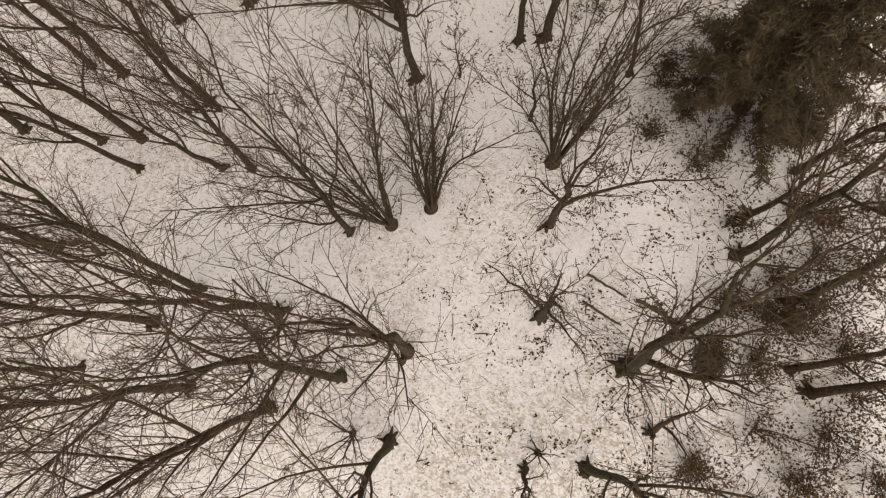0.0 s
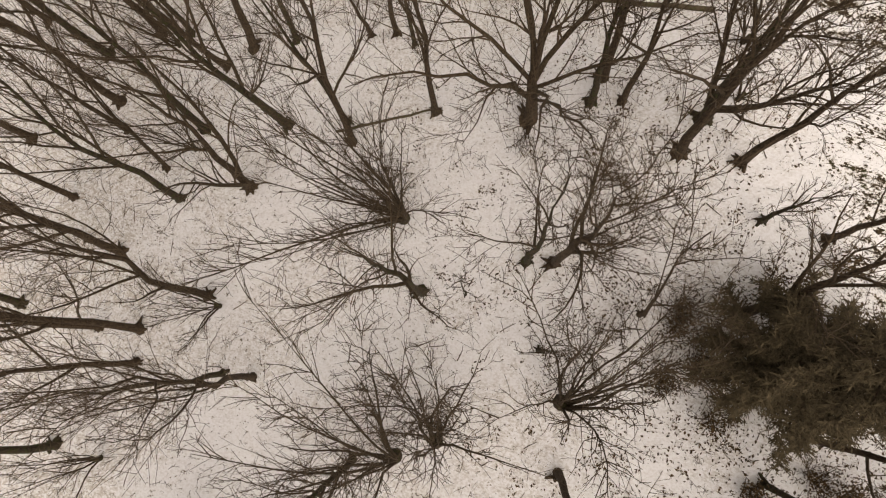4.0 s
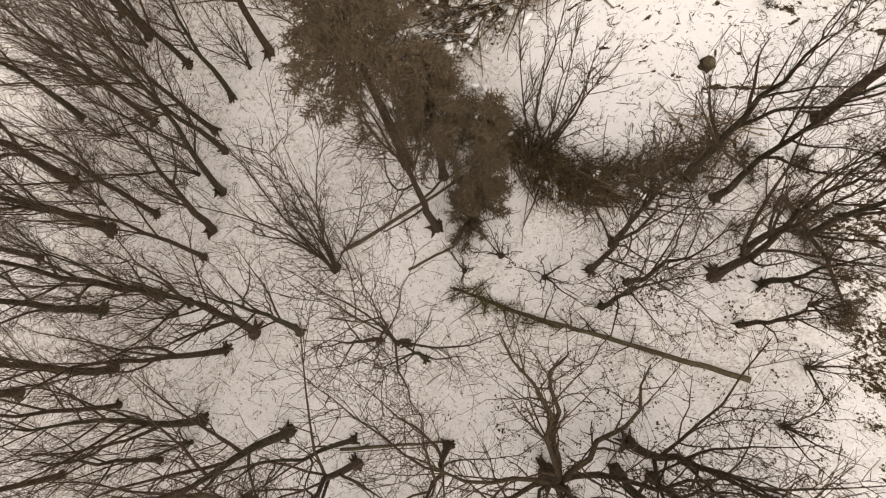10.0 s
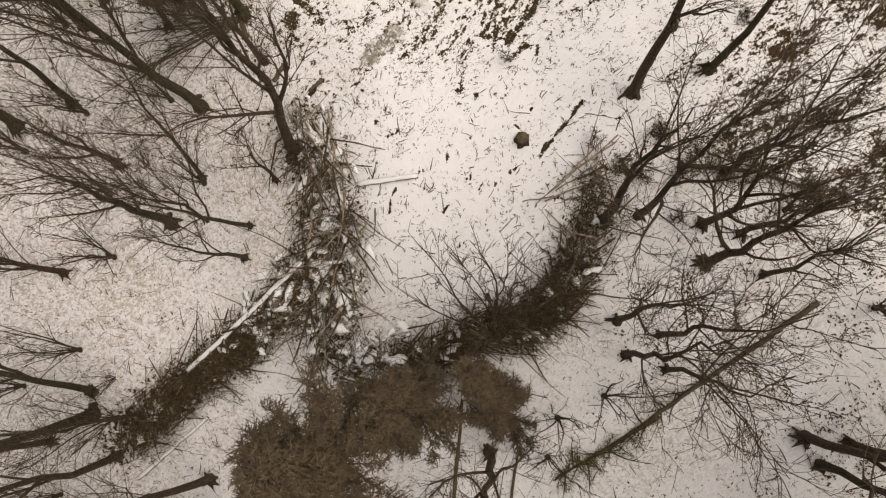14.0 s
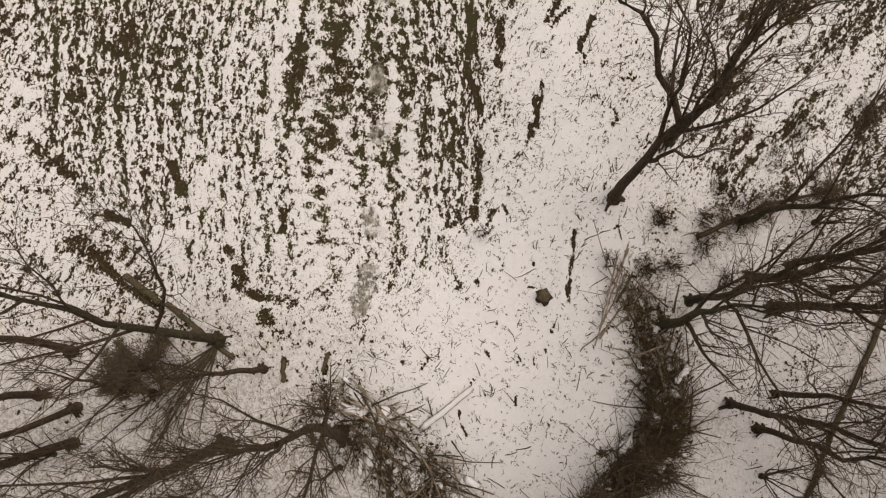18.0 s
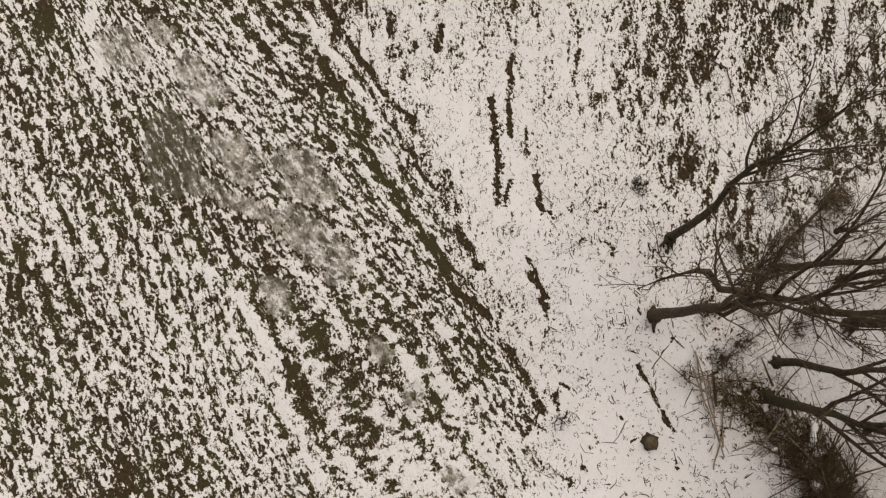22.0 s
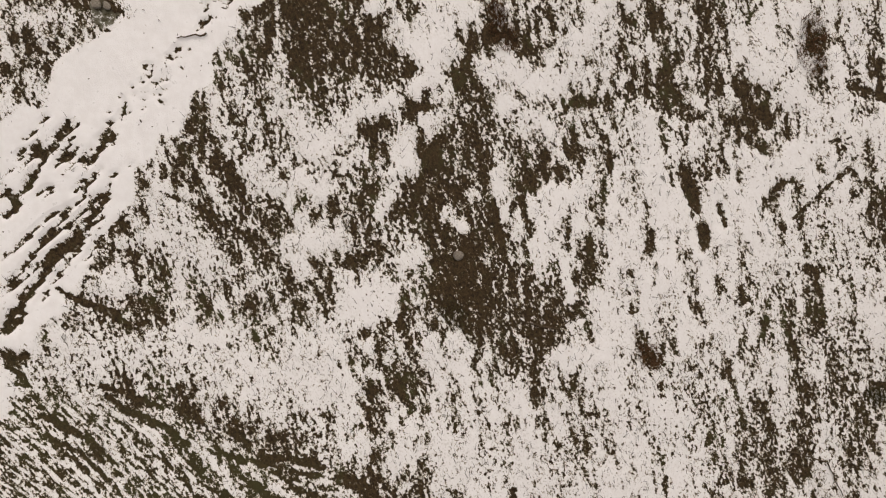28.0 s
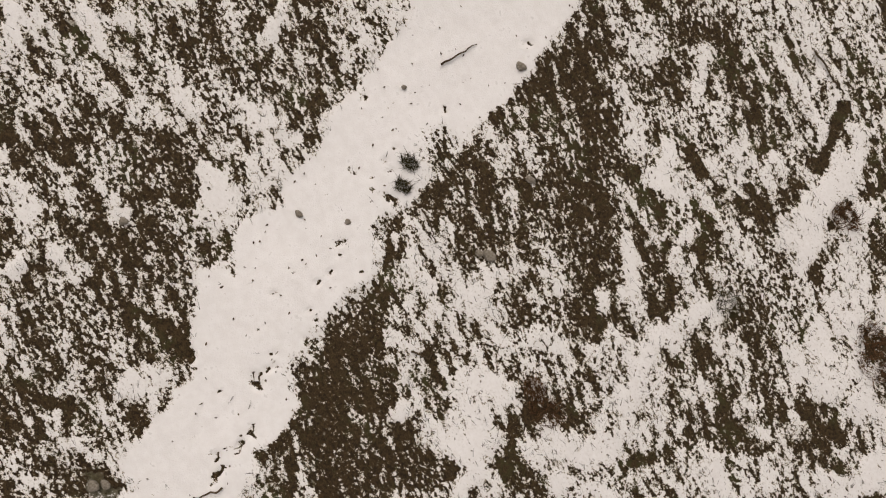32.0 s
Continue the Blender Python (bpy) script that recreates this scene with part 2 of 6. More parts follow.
def vnoise(x, y, seed):
    x, y = x + seed * 17.31, y + seed * 41.77
    i, j = np.floor(x).astype(int), np.floor(y).astype(int)
    a, b = x - i, y - j
    a, b = a * a * (3 - 2 * a), b * b * (3 - 2 * b)
    i0, i1, j0, j1 = i & 255, (i + 1) & 255, j & 255, (j + 1) & 255
    return ((LATTICE[i0, j0] * (1 - a) + LATTICE[i1, j0] * a) * (1 - b)
            + (LATTICE[i0, j1] * (1 - a) + LATTICE[i1, j1] * a) * b)


def fbm(x, y, seed, octaves=3):
    total, amp, norm = 0.0, 1.0, 0.0
    for k in range(octaves):
        total = total + amp * vnoise(x * 2.03**k, y * 2.03**k, seed + 5 * k)
        norm += amp
        amp *= 0.55
    return total / norm


def even(v):
    """Spread noise evenly over 0 to 1."""
    z = (v - v.mean()) / v.std()
    return 1 / (1 + np.exp(-1.7 * z))


def grain(x, y, dx, dy, along, across, seed, octaves=3):
    """Noise drawn out along the way (dx, dy)."""
    k = math.hypot(dx, dy)
    dx, dy = dx / k, dy / k
    wx = 0.5 * (vnoise(x / 1.7, y / 1.7, seed + 50) - 0.5)
    wy = 0.5 * (vnoise(x / 1.7, y / 1.7, seed + 60) - 0.5)
    p, q = (x + wx) * dx + (y + wy) * dy, -(x + wx) * dy + (y + wy) * dx
    return even(fbm(p / along, q / across, seed, octaves))


def step(v, lo, hi):
    t = np.clip((v - lo) / (hi - lo), 0, 1)
    return t * t * (3 - 2 * t)


def ramp_axis(lo, hi, pitch, far):
    core = np.arange(lo, hi + pitch / 2, pitch)
    grow = pitch * np.cumsum(1.32 ** np.arange(1, 60))
    grow = grow[grow < far]
    return np.concatenate([lo - grow[::-1], core, hi + grow])


AX, AY = ramp_axis(-29.0, 44.0, 0.15, 2200.0), ramp_axis(-7.0, 47.0, 0.09, 2200.0)
# closer meshed over the open slope
AX = np.concatenate([AX[AX < 5.0], np.arange(5.0, 41.0, 0.075), AX[AX >= 41.0]])
GX, GY = np.meshgrid(AX, AY)
wob = 0.6 * (fbm(GX / 1.9, GY / 1.9, 3) - 0.5) + 0.4 * (vnoise(GX / 0.45, GY / 0.45, 9) - 0.5)
wob2 = 0.6 * (fbm(GX / 1.9, GY / 1.9, 13) - 0.5) + 0.4 * (vnoise(GX / 0.45, GY / 0.45, 19) - 0.5)
WX, WY = GX + wob, GY + wob2


def stroke(x0, y0, x1, y1, width, soft=0.6):
    """How far each place lies inside a rounded strip, 0 to 1, with a ragged edge."""
    out = np.zeros_like(GX)
    pad = width * (1 + soft) + 0.6
    i0, i1 = np.searchsorted(AX, (min(x0, x1) - pad, max(x0, x1) + pad))
    j0, j1 = np.searchsorted(AY, (min(y0, y1) - pad, max(y0, y1) + pad))
    win = (slice(j0, j1), slice(i0, i1))
    vx, vy = x1 - x0, y1 - y0
    k = max(vx * vx + vy * vy, 1e-6)
    rag = min(1.0, 0.2 + width)
    px, py = GX[win] + rag * wob[win] - x0, GY[win] + rag * wob2[win] - y0
    t = np.clip((px * vx + py * vy) / k, 0, 1)
    d = np.hypot(px - t * vx, py - t * vy)
    out[win] = 1 - step(d, width * (1 - soft), width * (1 + soft))
    return out


def line(points, width, soft=0.6):
    out = np.zeros_like(GX)
    for (a, b), (c, d) in zip(points, points[1:]):
        out = np.maximum(out, stroke(a, b, c, d, width, soft))
    return out


# share of the ground under snow, zone by zone
big = even(fbm(GX / 2.4, GY / 2.4, 21, 4))
wood_edge = 9.6 + 0.9 * (vnoise(GX / 3, GY / 3, 31) - 0.5) - 4.0 * step(GY, 27, 31)
forest = 1 - step(WX, wood_edge - 1.2, wood_edge + 0.6)
forest = np.maximum(forest, 1 - step(WX + 0.35 * (40 - WY), 2.0, 4.0) * step(WX, -30, -29))
clearing = np.clip(line([(3.0, 28.0), (4.6, 30.5), (6.8, 28.6)], 3.4, 0.35) + line([(8.4, 27.5), (14, 28.5), (18, 28.6)], 1.2, 0.5), 0, 1)
edge_y = np.interp(GX, (5, 8.6, 10.5, 15.0, 18.0, 23.2, 26.7, 29.0), (34.0, 30.6, 30.2, 29.9, 29.7, 30.0, 32.0, 33.2))
far_y = np.interp(GX, (4, 5.5, 8, 10.5, 40), (38.5, 40.0, 41.5, 43.7, 47.0))
field = step(WY, edge_y - 0.45, edge_y + 0.75) * (1 - step(WY, far_y - 0.3, far_y + 0.3)) * step(WX, 4.2, 8.2)
fringe = step(WY, edge_y - 1.8, edge_y + 0.2) * (1 - step(WY, far_y, far_y + 1.5)) * step(WX, 2.4, 4.6) * (1 - field)
upper = step(WX + 0.15 * (WY - 22), 21.0, 26.0) * (1 - field)

cover = 0.90 - 0.10 * step(big, 0.45, 0.95)
cover = cover * (1 - forest) + forest * (0.945 - 0.14 * step(WX, 6.0, 8.0) * (1 - step(WY, 4.0, 10.0)) - 0.06 * step(big, 0.5, 1.0) - 0.06 * step(GY, 27, 34))
meadow = np.maximum(step(WX, 12, 22), 0.85 * step(WX, 9.0, 10.5) * (1 - step(WY, 22.5, 25.0))) * (1 - field)
cover = cover - 0.25 * meadow * (0.5 + big)
cover = cover - 0.20 * step(WY, far_y, far_y + 0.6) * step(WX, 3, 5)
cover = cover * (1 - field) + field * (0.515 + 0.16 * (big - 0.5) + 0.12 * (1 - step(GX, 8.0, 12.5)))
cover = cover * (1 - upper) + upper * (0.585 - 0.26 * (big - 0.5) - 0.10 * step(WX, 36.5, 38.5) * (1 - step(WY, 19.5, 22.5)) - 0.08 * (1 - step(WY, 10.5, 13.0)))
cover = np.maximum(cover, clearing * (1 - field) * 0.90)
cover = cover - 0.22 * fringe * (0.35 + vnoise(GX / 0.9, GY / 0.9, 83))

# furrows along the field's edge, faint ridges down the meadow
fan = np.interp(GY, (29.5, 31.0, 32.5, 34.5, 36.0, 37.5, 41.0, 46.0), (0.05, 0.18, 0.18, 0.05, -0.14, -0.22, -0.20, -0.15))
away = GY - fan * np.clip(GX - 18, -5, 7) + 0.35 * (fbm(GX / 3.5, GY / 3.5, 81) - 0.5)
slip = vnoise(GX / 2.6, away / 1.2, 71)
cover = cover + 0.16 * field * np.sin(2 * math.pi * (away + 0.4 * slip) / 0.62) * (0.3 + vnoise(GX / 1.8, GY / 0.7, 73))
fall = 0.55 * GX + 0.84 * GY
fall2 = 0.38 * GX + 0.92 * GY
cover = cover + 0.12 * meadow * (1 - upper) * np.sin(2 * math.pi * (fall + 0.7 * slip) / 0.85) * (0.2 + vnoise(GX / 1.5, GY / 1.5, 75))
cover = cover + 0.13 * upper * np.sin(2 * math.pi * (fall2 + 0.8 * slip) / 0.8) * (0.2 + vnoise(GX / 1.5, GY / 1.5, 77))


def toward(points, width, amount, goal):
    """Draw the cover towards goal along points."""
    pad = 1.6 * width + 0.7
    xs, ys = [p[0] for p in points], [p[1] for p in points]
    i0, i1 = np.searchsorted(AX, (min(xs) - pad, max(xs) + pad))
    j0, j1 = np.searchsorted(AY, (min(ys) - pad, max(ys) + pad))
    win = (slice(j0, j1), slice(i0, i1))
    k = np.zeros((j1 - j0, i1 - i0))
    rag = min(1.1, 0.15 + 1.5 * width)
    soft = 0.5 if width < 0.25 else 0.1
    for (x0, y0), (x1, y1) in zip(points, points[1:]):
        vx, vy = x1 - x0, y1 - y0
        px, py = GX[win] + rag * wob[win] - x0, GY[win] + rag * wob2[win] - y0
        t = np.clip((px * vx + py * vy) / max(vx * vx + vy * vy, 1e-6), 0, 1)
        k = np.maximum(k, 1 - step(np.hypot(px - t * vx, py - t * vy), width * soft, width * 1.3))
    if width < 0.25:
        k = k * np.clip((0.15 if width < 0.07 else -0.05) + 1.8 * vnoise(GX[win] / 0.42, GY[win] / 0.42, 191), 0, 1.1)
    k = np.clip(amount * k, 0, 1)
    cover[win] = cover[win] * (1 - k) + goal * k


def bare(points, width, amount):
    """A patch or furrow where soil and dead grass show."""
    toward(points, width * (0.75 if width < 0.25 else 1.0), amount, -0.06 if width < 0.25 else 0.19)


def snowy(points, width, amount):
    """A patch where the snow lies closed."""
    toward(points, width, min(1.0, amount * 1.05), 0.97)


# thin streaks of grass and lines of clods down the slope
streaks = grain(GX, GY, 0.84, -0.55, 1.0, 0.26, 171) - 0.5
cover = cover + (0.42 * meadow * (1 - upper) + 0.28 * upper) * streaks

# clean snow on the track
track = np.zeros_like(GX)
for x0, y0, x1, y1, wdt in ((35.4, 4.0, 34.7, 13.7, 1.45), (34.7, 13.7, 34.65, 15.1, 1.42), (34.65, 15.1, 34.85, 16.9, 1.28), (34.85, 16.9, 34.6, 18.3, 1.28),
                            (34.6, 18.3, 34.54, 19.8, 1.34), (34.54, 19.8, 34.5, 21.3, 1.42), (34.5, 21.3, 34.05, 22.5, 1.18), (34.05, 22.5, 33.9, 23.5, 1.08),
                            (33.9, 23.5, 33.9, 24.7, 0.98), (33.9, 24.7, 33.4, 26.1, 1.15), (33.4, 26.1, 33.15, 27.9, 1.3), (33.15, 27.9, 32.8, 29.6, 1.35),
                            (32.8, 29.6, 31.9, 32.4, 1.5), (31.9, 32.4, 30.2, 37.0, 1.5)):
    track = np.maximum(track, stroke(x0, y0, x1, y1, wdt, 0.12))
cover = np.maximum(cover, 0.2 + 1.1 * track)

# patches and furrows of bare soil, patches of closed snow
# upper slope
bare([(33.3, 20.2), (32.8, 22.0), (31.6, 22.9), (31.2, 23.6)], 0.73, 0.9)
bare([(32.7, 22.2), (31.7, 21.5), (30.5, 22.8)], 0.54, 0.9)
bare([(33.5, 18.2), (33.0, 19.4), (32.8, 20.4)], 0.48, 0.8)
bare([(33.8, 16.2), (33.3, 17.1)], 0.58, 0.8)
bare([(32.9, 16.3), (31.7, 17.1)], 0.64, 0.65)
bare([(32.6, 12.2), (31.6, 13.4), (30.1, 15.2)], 0.64, 0.85)
bare([(33.1, 13.2), (32.8, 14.1)], 0.51, 0.8)
bare([(31.3, 14.8), (30.0, 15.9), (29.4, 16.3)], 0.58, 0.7)
bare([(30.1, 13.8), (29.0, 14.3)], 0.18, 0.9)
bare([(28.9, 15.0), (28.2, 15.4), (27.5, 16.1)], 0.37, 0.9)
bare([(28.00, 13.69), (27.59, 14.69)], 0.16, 0.9)
bare([(28.43, 14.68), (27.46, 15.74)], 0.16, 0.9)
bare([(29.3, 12.6), (28.7, 12.9), (27.8, 12.9), (26.5, 13.0)], 0.18, 1)
bare([(27.6, 12.4), (26.3, 13.2)], 0.53, 0.9)
bare([(26.7, 11.7), (26.4, 12.9)], 0.31, 0.9)
bare([(26.6, 11.1), (26.7, 10.5), (27.0, 9.6)], 0.19, 0.8)
bare([(30.3, 9.8), (29.7, 10.8), (29.2, 10.8)], 0.41, 0.7)
bare([(29.0, 10.6), (27.8, 11.2)], 0.49, 0.7)
bare([(30.9, 11.7), (30.4, 12.1)], 0.40, 0.6)
bare([(31.1, 10.6), (30.6, 10.3)], 0.34, 0.6)
bare([(28.7, 17.0), (28.3, 16.7), (27.5, 16.8)], 0.26, 0.9)
bare([(29.5, 16.6), (28.9, 16.7)], 0.40, 0.6)
bare([(28.7, 19.6), (28.2, 19.4)], 0.40, 0.8)
bare([(29.2, 20.3), (28.7, 20.4), (28.4, 20.8)], 0.18, 0.9)
bare([(28.3, 21.1), (27.6, 21.1)], 0.40, 0.8)
bare([(30.4, 22.1), (29.6, 22.3)], 0.37, 0.8)
bare([(29.6, 21.6), (29.1, 22.1)], 0.20, 0.9)
bare([(26.0, 16.3), (26.6, 16.0)], 0.34, 0.6)
bare([(26.3, 14.8), (25.1, 15.0)], 0.42, 0.6)
bare([(25.4, 17.3), (24.4, 17.3)], 0.28, 0.6)
bare([(23.6, 15.8), (22.3, 15.9)], 0.21, 0.7)
bare([(23.0, 13.7), (22.9, 13.3)], 0.35, 0.8)
bare([(25.2, 13.0), (24.6, 13.6)], 0.22, 0.7)
bare([(37.9, 20.6), (37.2, 20.5)], 0.34, 0.61)
bare([(39.8, 20.9), (39.8, 21.1)], 0.33, 0.58)
bare([(39.4, 20.0), (38.2, 20.3)], 0.24, 0.58)
bare([(36.26, 22.21), (35.69, 22.52)], 0.13, 0.65)
bare([(36.7, 23.0), (35.6, 22.9), (35.2, 23.0)], 0.24, 0.68)
bare([(37.6, 25.6), (36.8, 25.4)], 0.23, 0.65)
bare([(36.6, 25.3), (36.0, 25.6)], 0.21, 0.65)
bare([(37.1, 26.4), (36.7, 26.5), (36.2, 26.6)], 0.27, 0.72)
bare([(35.5, 26.4), (34.7, 26.0)], 0.47, 0.72)
bare([(36.2, 20.6), (35.6, 21.1)], 0.16, 0.50)
bare([(39.2, 17.5), (38.1, 17.7)], 0.28, 0.43)
bare([(38.1, 16.9), (37.6, 17.3)], 0.29, 0.43)
bare([(36.1, 16.3), (35.8, 16.4)], 0.22, 0.58)
bare([(36.7, 16.8), (36.2, 17.8)], 0.23, 0.43)
bare([(37.6, 21.5), (37.1, 22.0)], 0.44, 0.36)
bare([(38.1, 24.2), (37.1, 24.6)], 0.31, 0.36)
snowy([(42.1, 19.5), (41.6, 20.1)], 0.21, 0.9)
snowy([(40.9, 18.6), (40.5, 19.0)], 0.27, 0.8)
snowy([(38.1, 16.0), (38.0, 16.6)], 0.23, 0.8)
snowy([(37.1, 19.9), (36.7, 19.9)], 0.34, 0.9)
snowy([(37.4, 18.2), (37.0, 18.2)], 0.29, 0.9)
snowy([(37.3, 19.8), (36.6, 20.6)], 0.24, 0.8)
snowy([(35.8, 24.4), (35.5, 23.8)], 0.32, 0.8)
snowy([(38.9, 23.7), (38.9, 23.1)], 0.14, 0.9)
snowy([(38.5, 22.9), (38.0, 23.0)], 0.21, 0.7)
snowy([(29.7, 13.7), (28.8, 13.5)], 0.27, 0.9)
snowy([(29.8, 12.9), (29.6, 13.5)], 0.21, 0.9)
snowy([(29.32, 15.05), (28.62, 15.98)], 0.16, 0.9)
snowy([(28.3, 14.1), (27.7, 14.9)], 0.19, 0.9)
snowy([(25.5, 13.1), (25.9, 12.2), (26.1, 10.8)], 0.31, 0.9)
snowy([(26.3, 9.7), (26.0, 10.7)], 0.27, 0.9)
snowy([(27.4, 16.3), (26.9, 15.6), (26.5, 14.8)], 0.18, 0.9)
snowy([(25.1, 11.2), (24.7, 12.4)], 0.42, 0.8)
snowy([(29.5, 21.1), (29.3, 20.7)], 0.30, 1)
snowy([(29.4, 21.5), (29.2, 21.3)], 0.23, 1)
snowy([(28.2, 19.9), (27.5, 19.9)], 0.18, 0.9)
snowy([(27.1, 20.7), (26.8, 19.5)], 0.23, 0.9)
snowy([(26.8, 19.0), (27.2, 17.2)], 0.21, 0.9)
snowy([(30.7, 20.1), (29.7, 19.8)], 0.23, 0.8)
snowy([(23.2, 15.0), (23.9, 14.3)], 0.31, 0.8)
snowy([(22.5, 15.0), (22.3, 14.5)], 0.42, 0.8)
snowy([(31.0, 21.6), (31.0, 21.3)], 0.18, 0.8)
snowy([(31.4, 15.6), (31.9, 15.3)], 0.18, 0.7)
snowy([(30.46, 16.59), (29.77, 17.19)], 0.13, 0.8)
snowy([(29.15, 16.39), (28.73, 16.72)], 0.13, 0.8)
snowy([(30.4, 10.7), (30.0, 11.5)], 0.27, 0.6)
snowy([(31.8, 18.4), (31.4, 19.1)], 0.17, 0.6)
snowy([(29.7, 18.4), (28.9, 18.1)], 0.26, 0.7)
# slope below the track
bare([(27.1, 23.1), (26.4, 23.2), (25.5, 23.7), (24.8, 24.1), (24.1, 24.6)], 0.78, 0.95)
bare([(26.8, 24.1), (26.6, 23.5)], 0.55, 0.95)
bare([(25.2, 23.8), (24.2, 24.9)], 0.84, 1)
bare([(27.5, 22.6), (27.2, 23.1)], 0.29, 0.9)
bare([(27.5, 21.6), (26.8, 21.8), (26.1, 22.1)], 0.26, 0.85)
bare([(25.59, 22.56), (24.47, 23.23)], 0.17, 0.9)
bare([(28.9, 23.5), (28.3, 23.7)], 0.28, 0.8)
bare([(28.9, 24.1), (28.9, 23.7)], 0.24, 0.8)
bare([(28.1, 24.5), (27.8, 24.6)], 0.30, 0.8)
bare([(29.01, 22.82), (28.36, 22.08)], 0.17, 0.8)
bare([(28.1, 22.8), (27.6, 23.0)], 0.21, 0.8)
bare([(27.8, 25.0), (27.0, 25.0)], 0.31, 0.5)
bare([(26.8, 26.3), (26.6, 25.4)], 0.20, 0.7)
bare([(26.89, 27.37), (26.30, 27.55), (25.86, 27.40)], 0.13, 0.9)
bare([(25.4, 27.3), (25.2, 26.5)], 0.20, 0.9)
bare([(25.38, 25.72), (24.86, 26.41)], 0.17, 0.9)
bare([(24.1, 26.7), (23.8, 26.9)], 0.40, 0.9)
bare([(23.4, 27.4), (23.1, 27.5)], 0.35, 0.7)
bare([(25.4, 21.5), (25.2, 21.1)], 0.38, 0.85)
bare([(25.4, 19.8), (25.1, 20.1)], 0.27, 0.8)
bare([(24.23, 17.82), (23.18, 18.59), (22.82, 18.82)], 0.10, 1)
bare([(22.9, 18.3), (21.9, 18.7), (21.0, 19.2)], 0.21, 0.9)
bare([(21.86, 17.98), (21.11, 18.46)], 0.12, 0.8)
bare([(22.90, 19.56), (21.79, 20.28)], 0.10, 0.9)
bare([(22.10, 20.20), (21.63, 20.54)], 0.15, 0.9)
bare([(23.21, 21.20), (22.62, 21.85)], 0.09, 0.9)
bare([(24.90, 19.21), (24.17, 19.69)], 0.09, 0.9)
bare([(23.92, 21.34), (23.45, 21.89)], 0.09, 0.8)
bare([(22.65, 22.73), (21.93, 22.81)], 0.07, 0.8)
bare([(24.29, 22.60), (23.77, 22.89)], 0.13, 0.85)
bare([(24.01, 23.36), (23.54, 23.71)], 0.12, 0.8)
bare([(23.55, 23.29), (22.88, 23.84)], 0.11, 0.9)
bare([(22.32, 23.66), (21.58, 24.15)], 0.18, 0.8)
bare([(21.98, 24.58), (21.24, 25.08)], 0.13, 0.8)
bare([(21.25, 24.87), (20.98, 25.22)], 0.15, 0.8)
bare([(20.36, 24.79), (19.67, 25.13)], 0.10, 0.9)
bare([(21.53, 24.10), (20.84, 24.44)], 0.11, 0.7)
bare([(25.22, 21.92), (24.29, 22.39)], 0.12, 0.8)
bare([(19.61, 19.21), (19.29, 19.30)], 0.15, 0.85)
bare([(20.1, 20.4), (19.8, 20.5)], 0.21, 0.8)
bare([(20.3, 22.1), (19.8, 22.3)], 0.33, 0.85)
bare([(19.22, 22.50), (18.96, 22.65)], 0.15, 0.7)
bare([(21.28, 21.57), (21.10, 21.70)], 0.12, 0.7)
bare([(20.7, 17.0), (20.6, 17.2)], 0.27, 0.7)
bare([(20.94, 17.19), (20.76, 16.35)], 0.12, 0.6)
bare([(20.81, 14.90), (20.71, 14.58)], 0.12, 0.7)
bare([(19.96, 15.05), (19.98, 16.03), (20.00, 17.03)], 0.07, 0.8)
bare([(18.82, 17.48), (18.66, 17.41)], 0.16, 0.6)
bare([(20.09, 14.33), (19.56, 14.61)], 0.09, 0.7)
bare([(21.68, 13.73), (20.66, 13.25)], 0.18, 0.8)
bare([(25.3, 17.8), (24.4, 17.1), (23.7, 17.1)], 0.32, 0.6)
bare([(26.1, 19.3), (25.5, 18.4)], 0.26, 0.7)
bare([(23.4, 17.4), (22.4, 17.7)], 0.33, 0.5)
bare([(22.32, 16.35), (21.70, 16.51)], 0.15, 0.7)
bare([(22.65, 15.65), (22.23, 15.82)], 0.15, 0.7)
bare([(23.0, 13.7), (22.4, 13.9)], 0.22, 0.6)
bare([(22.2, 14.3), (22.0, 14.3)], 0.30, 0.6)
bare([(30.92, 28.26), (30.12, 27.96)], 0.07, 1)
bare([(29.9, 28.0), (29.6, 27.9)], 0.26, 0.95)
bare([(30.4, 26.9), (29.9, 26.9)], 0.21, 0.8)
bare([(31.2, 27.1), (30.6, 26.8)], 0.26, 0.5)
bare([(32.0, 26.6), (31.4, 26.9)], 0.26, 0.5)
bare([(29.4, 27.7), (28.6, 27.6)], 0.19, 0.6)
bare([(29.90, 25.95), (29.61, 26.04)], 0.16, 0.7)
bare([(31.00, 31.69), (30.10, 31.39), (29.36, 31.08)], 0.08, 1)
bare([(29.81, 31.17), (29.36, 31.08)], 0.15, 0.9)
bare([(29.58, 30.32), (28.80, 30.47)], 0.09, 0.9)
bare([(30.07, 29.65), (29.53, 29.65)], 0.08, 0.9)
bare([(30.4, 33.6), (30.0, 33.8)], 0.32, 1)
bare([(33.24, 30.85), (32.95, 30.90)], 0.14, 0.9)
bare([(28.38, 32.74), (27.60, 32.61), (26.87, 32.25), (26.29, 32.25)], 0.09, 1)
bare([(28.66, 34.28), (28.05, 34.05), (27.78, 33.97)], 0.08, 0.95)
bare([(27.73, 34.01), (26.85, 33.98)], 0.08, 0.95)
bare([(25.73, 31.87), (25.11, 31.53), (24.30, 30.99), (23.63, 30.49), (22.94, 29.99), (22.24, 29.89)], 0.10, 1)
bare([(26.20, 31.06), (25.77, 30.91), (25.34, 30.76)], 0.09, 0.9)
bare([(27.08, 31.87), (26.51, 31.68)], 0.08, 0.8)
bare([(23.83, 28.96), (23.24, 28.55)], 0.06, 0.9)
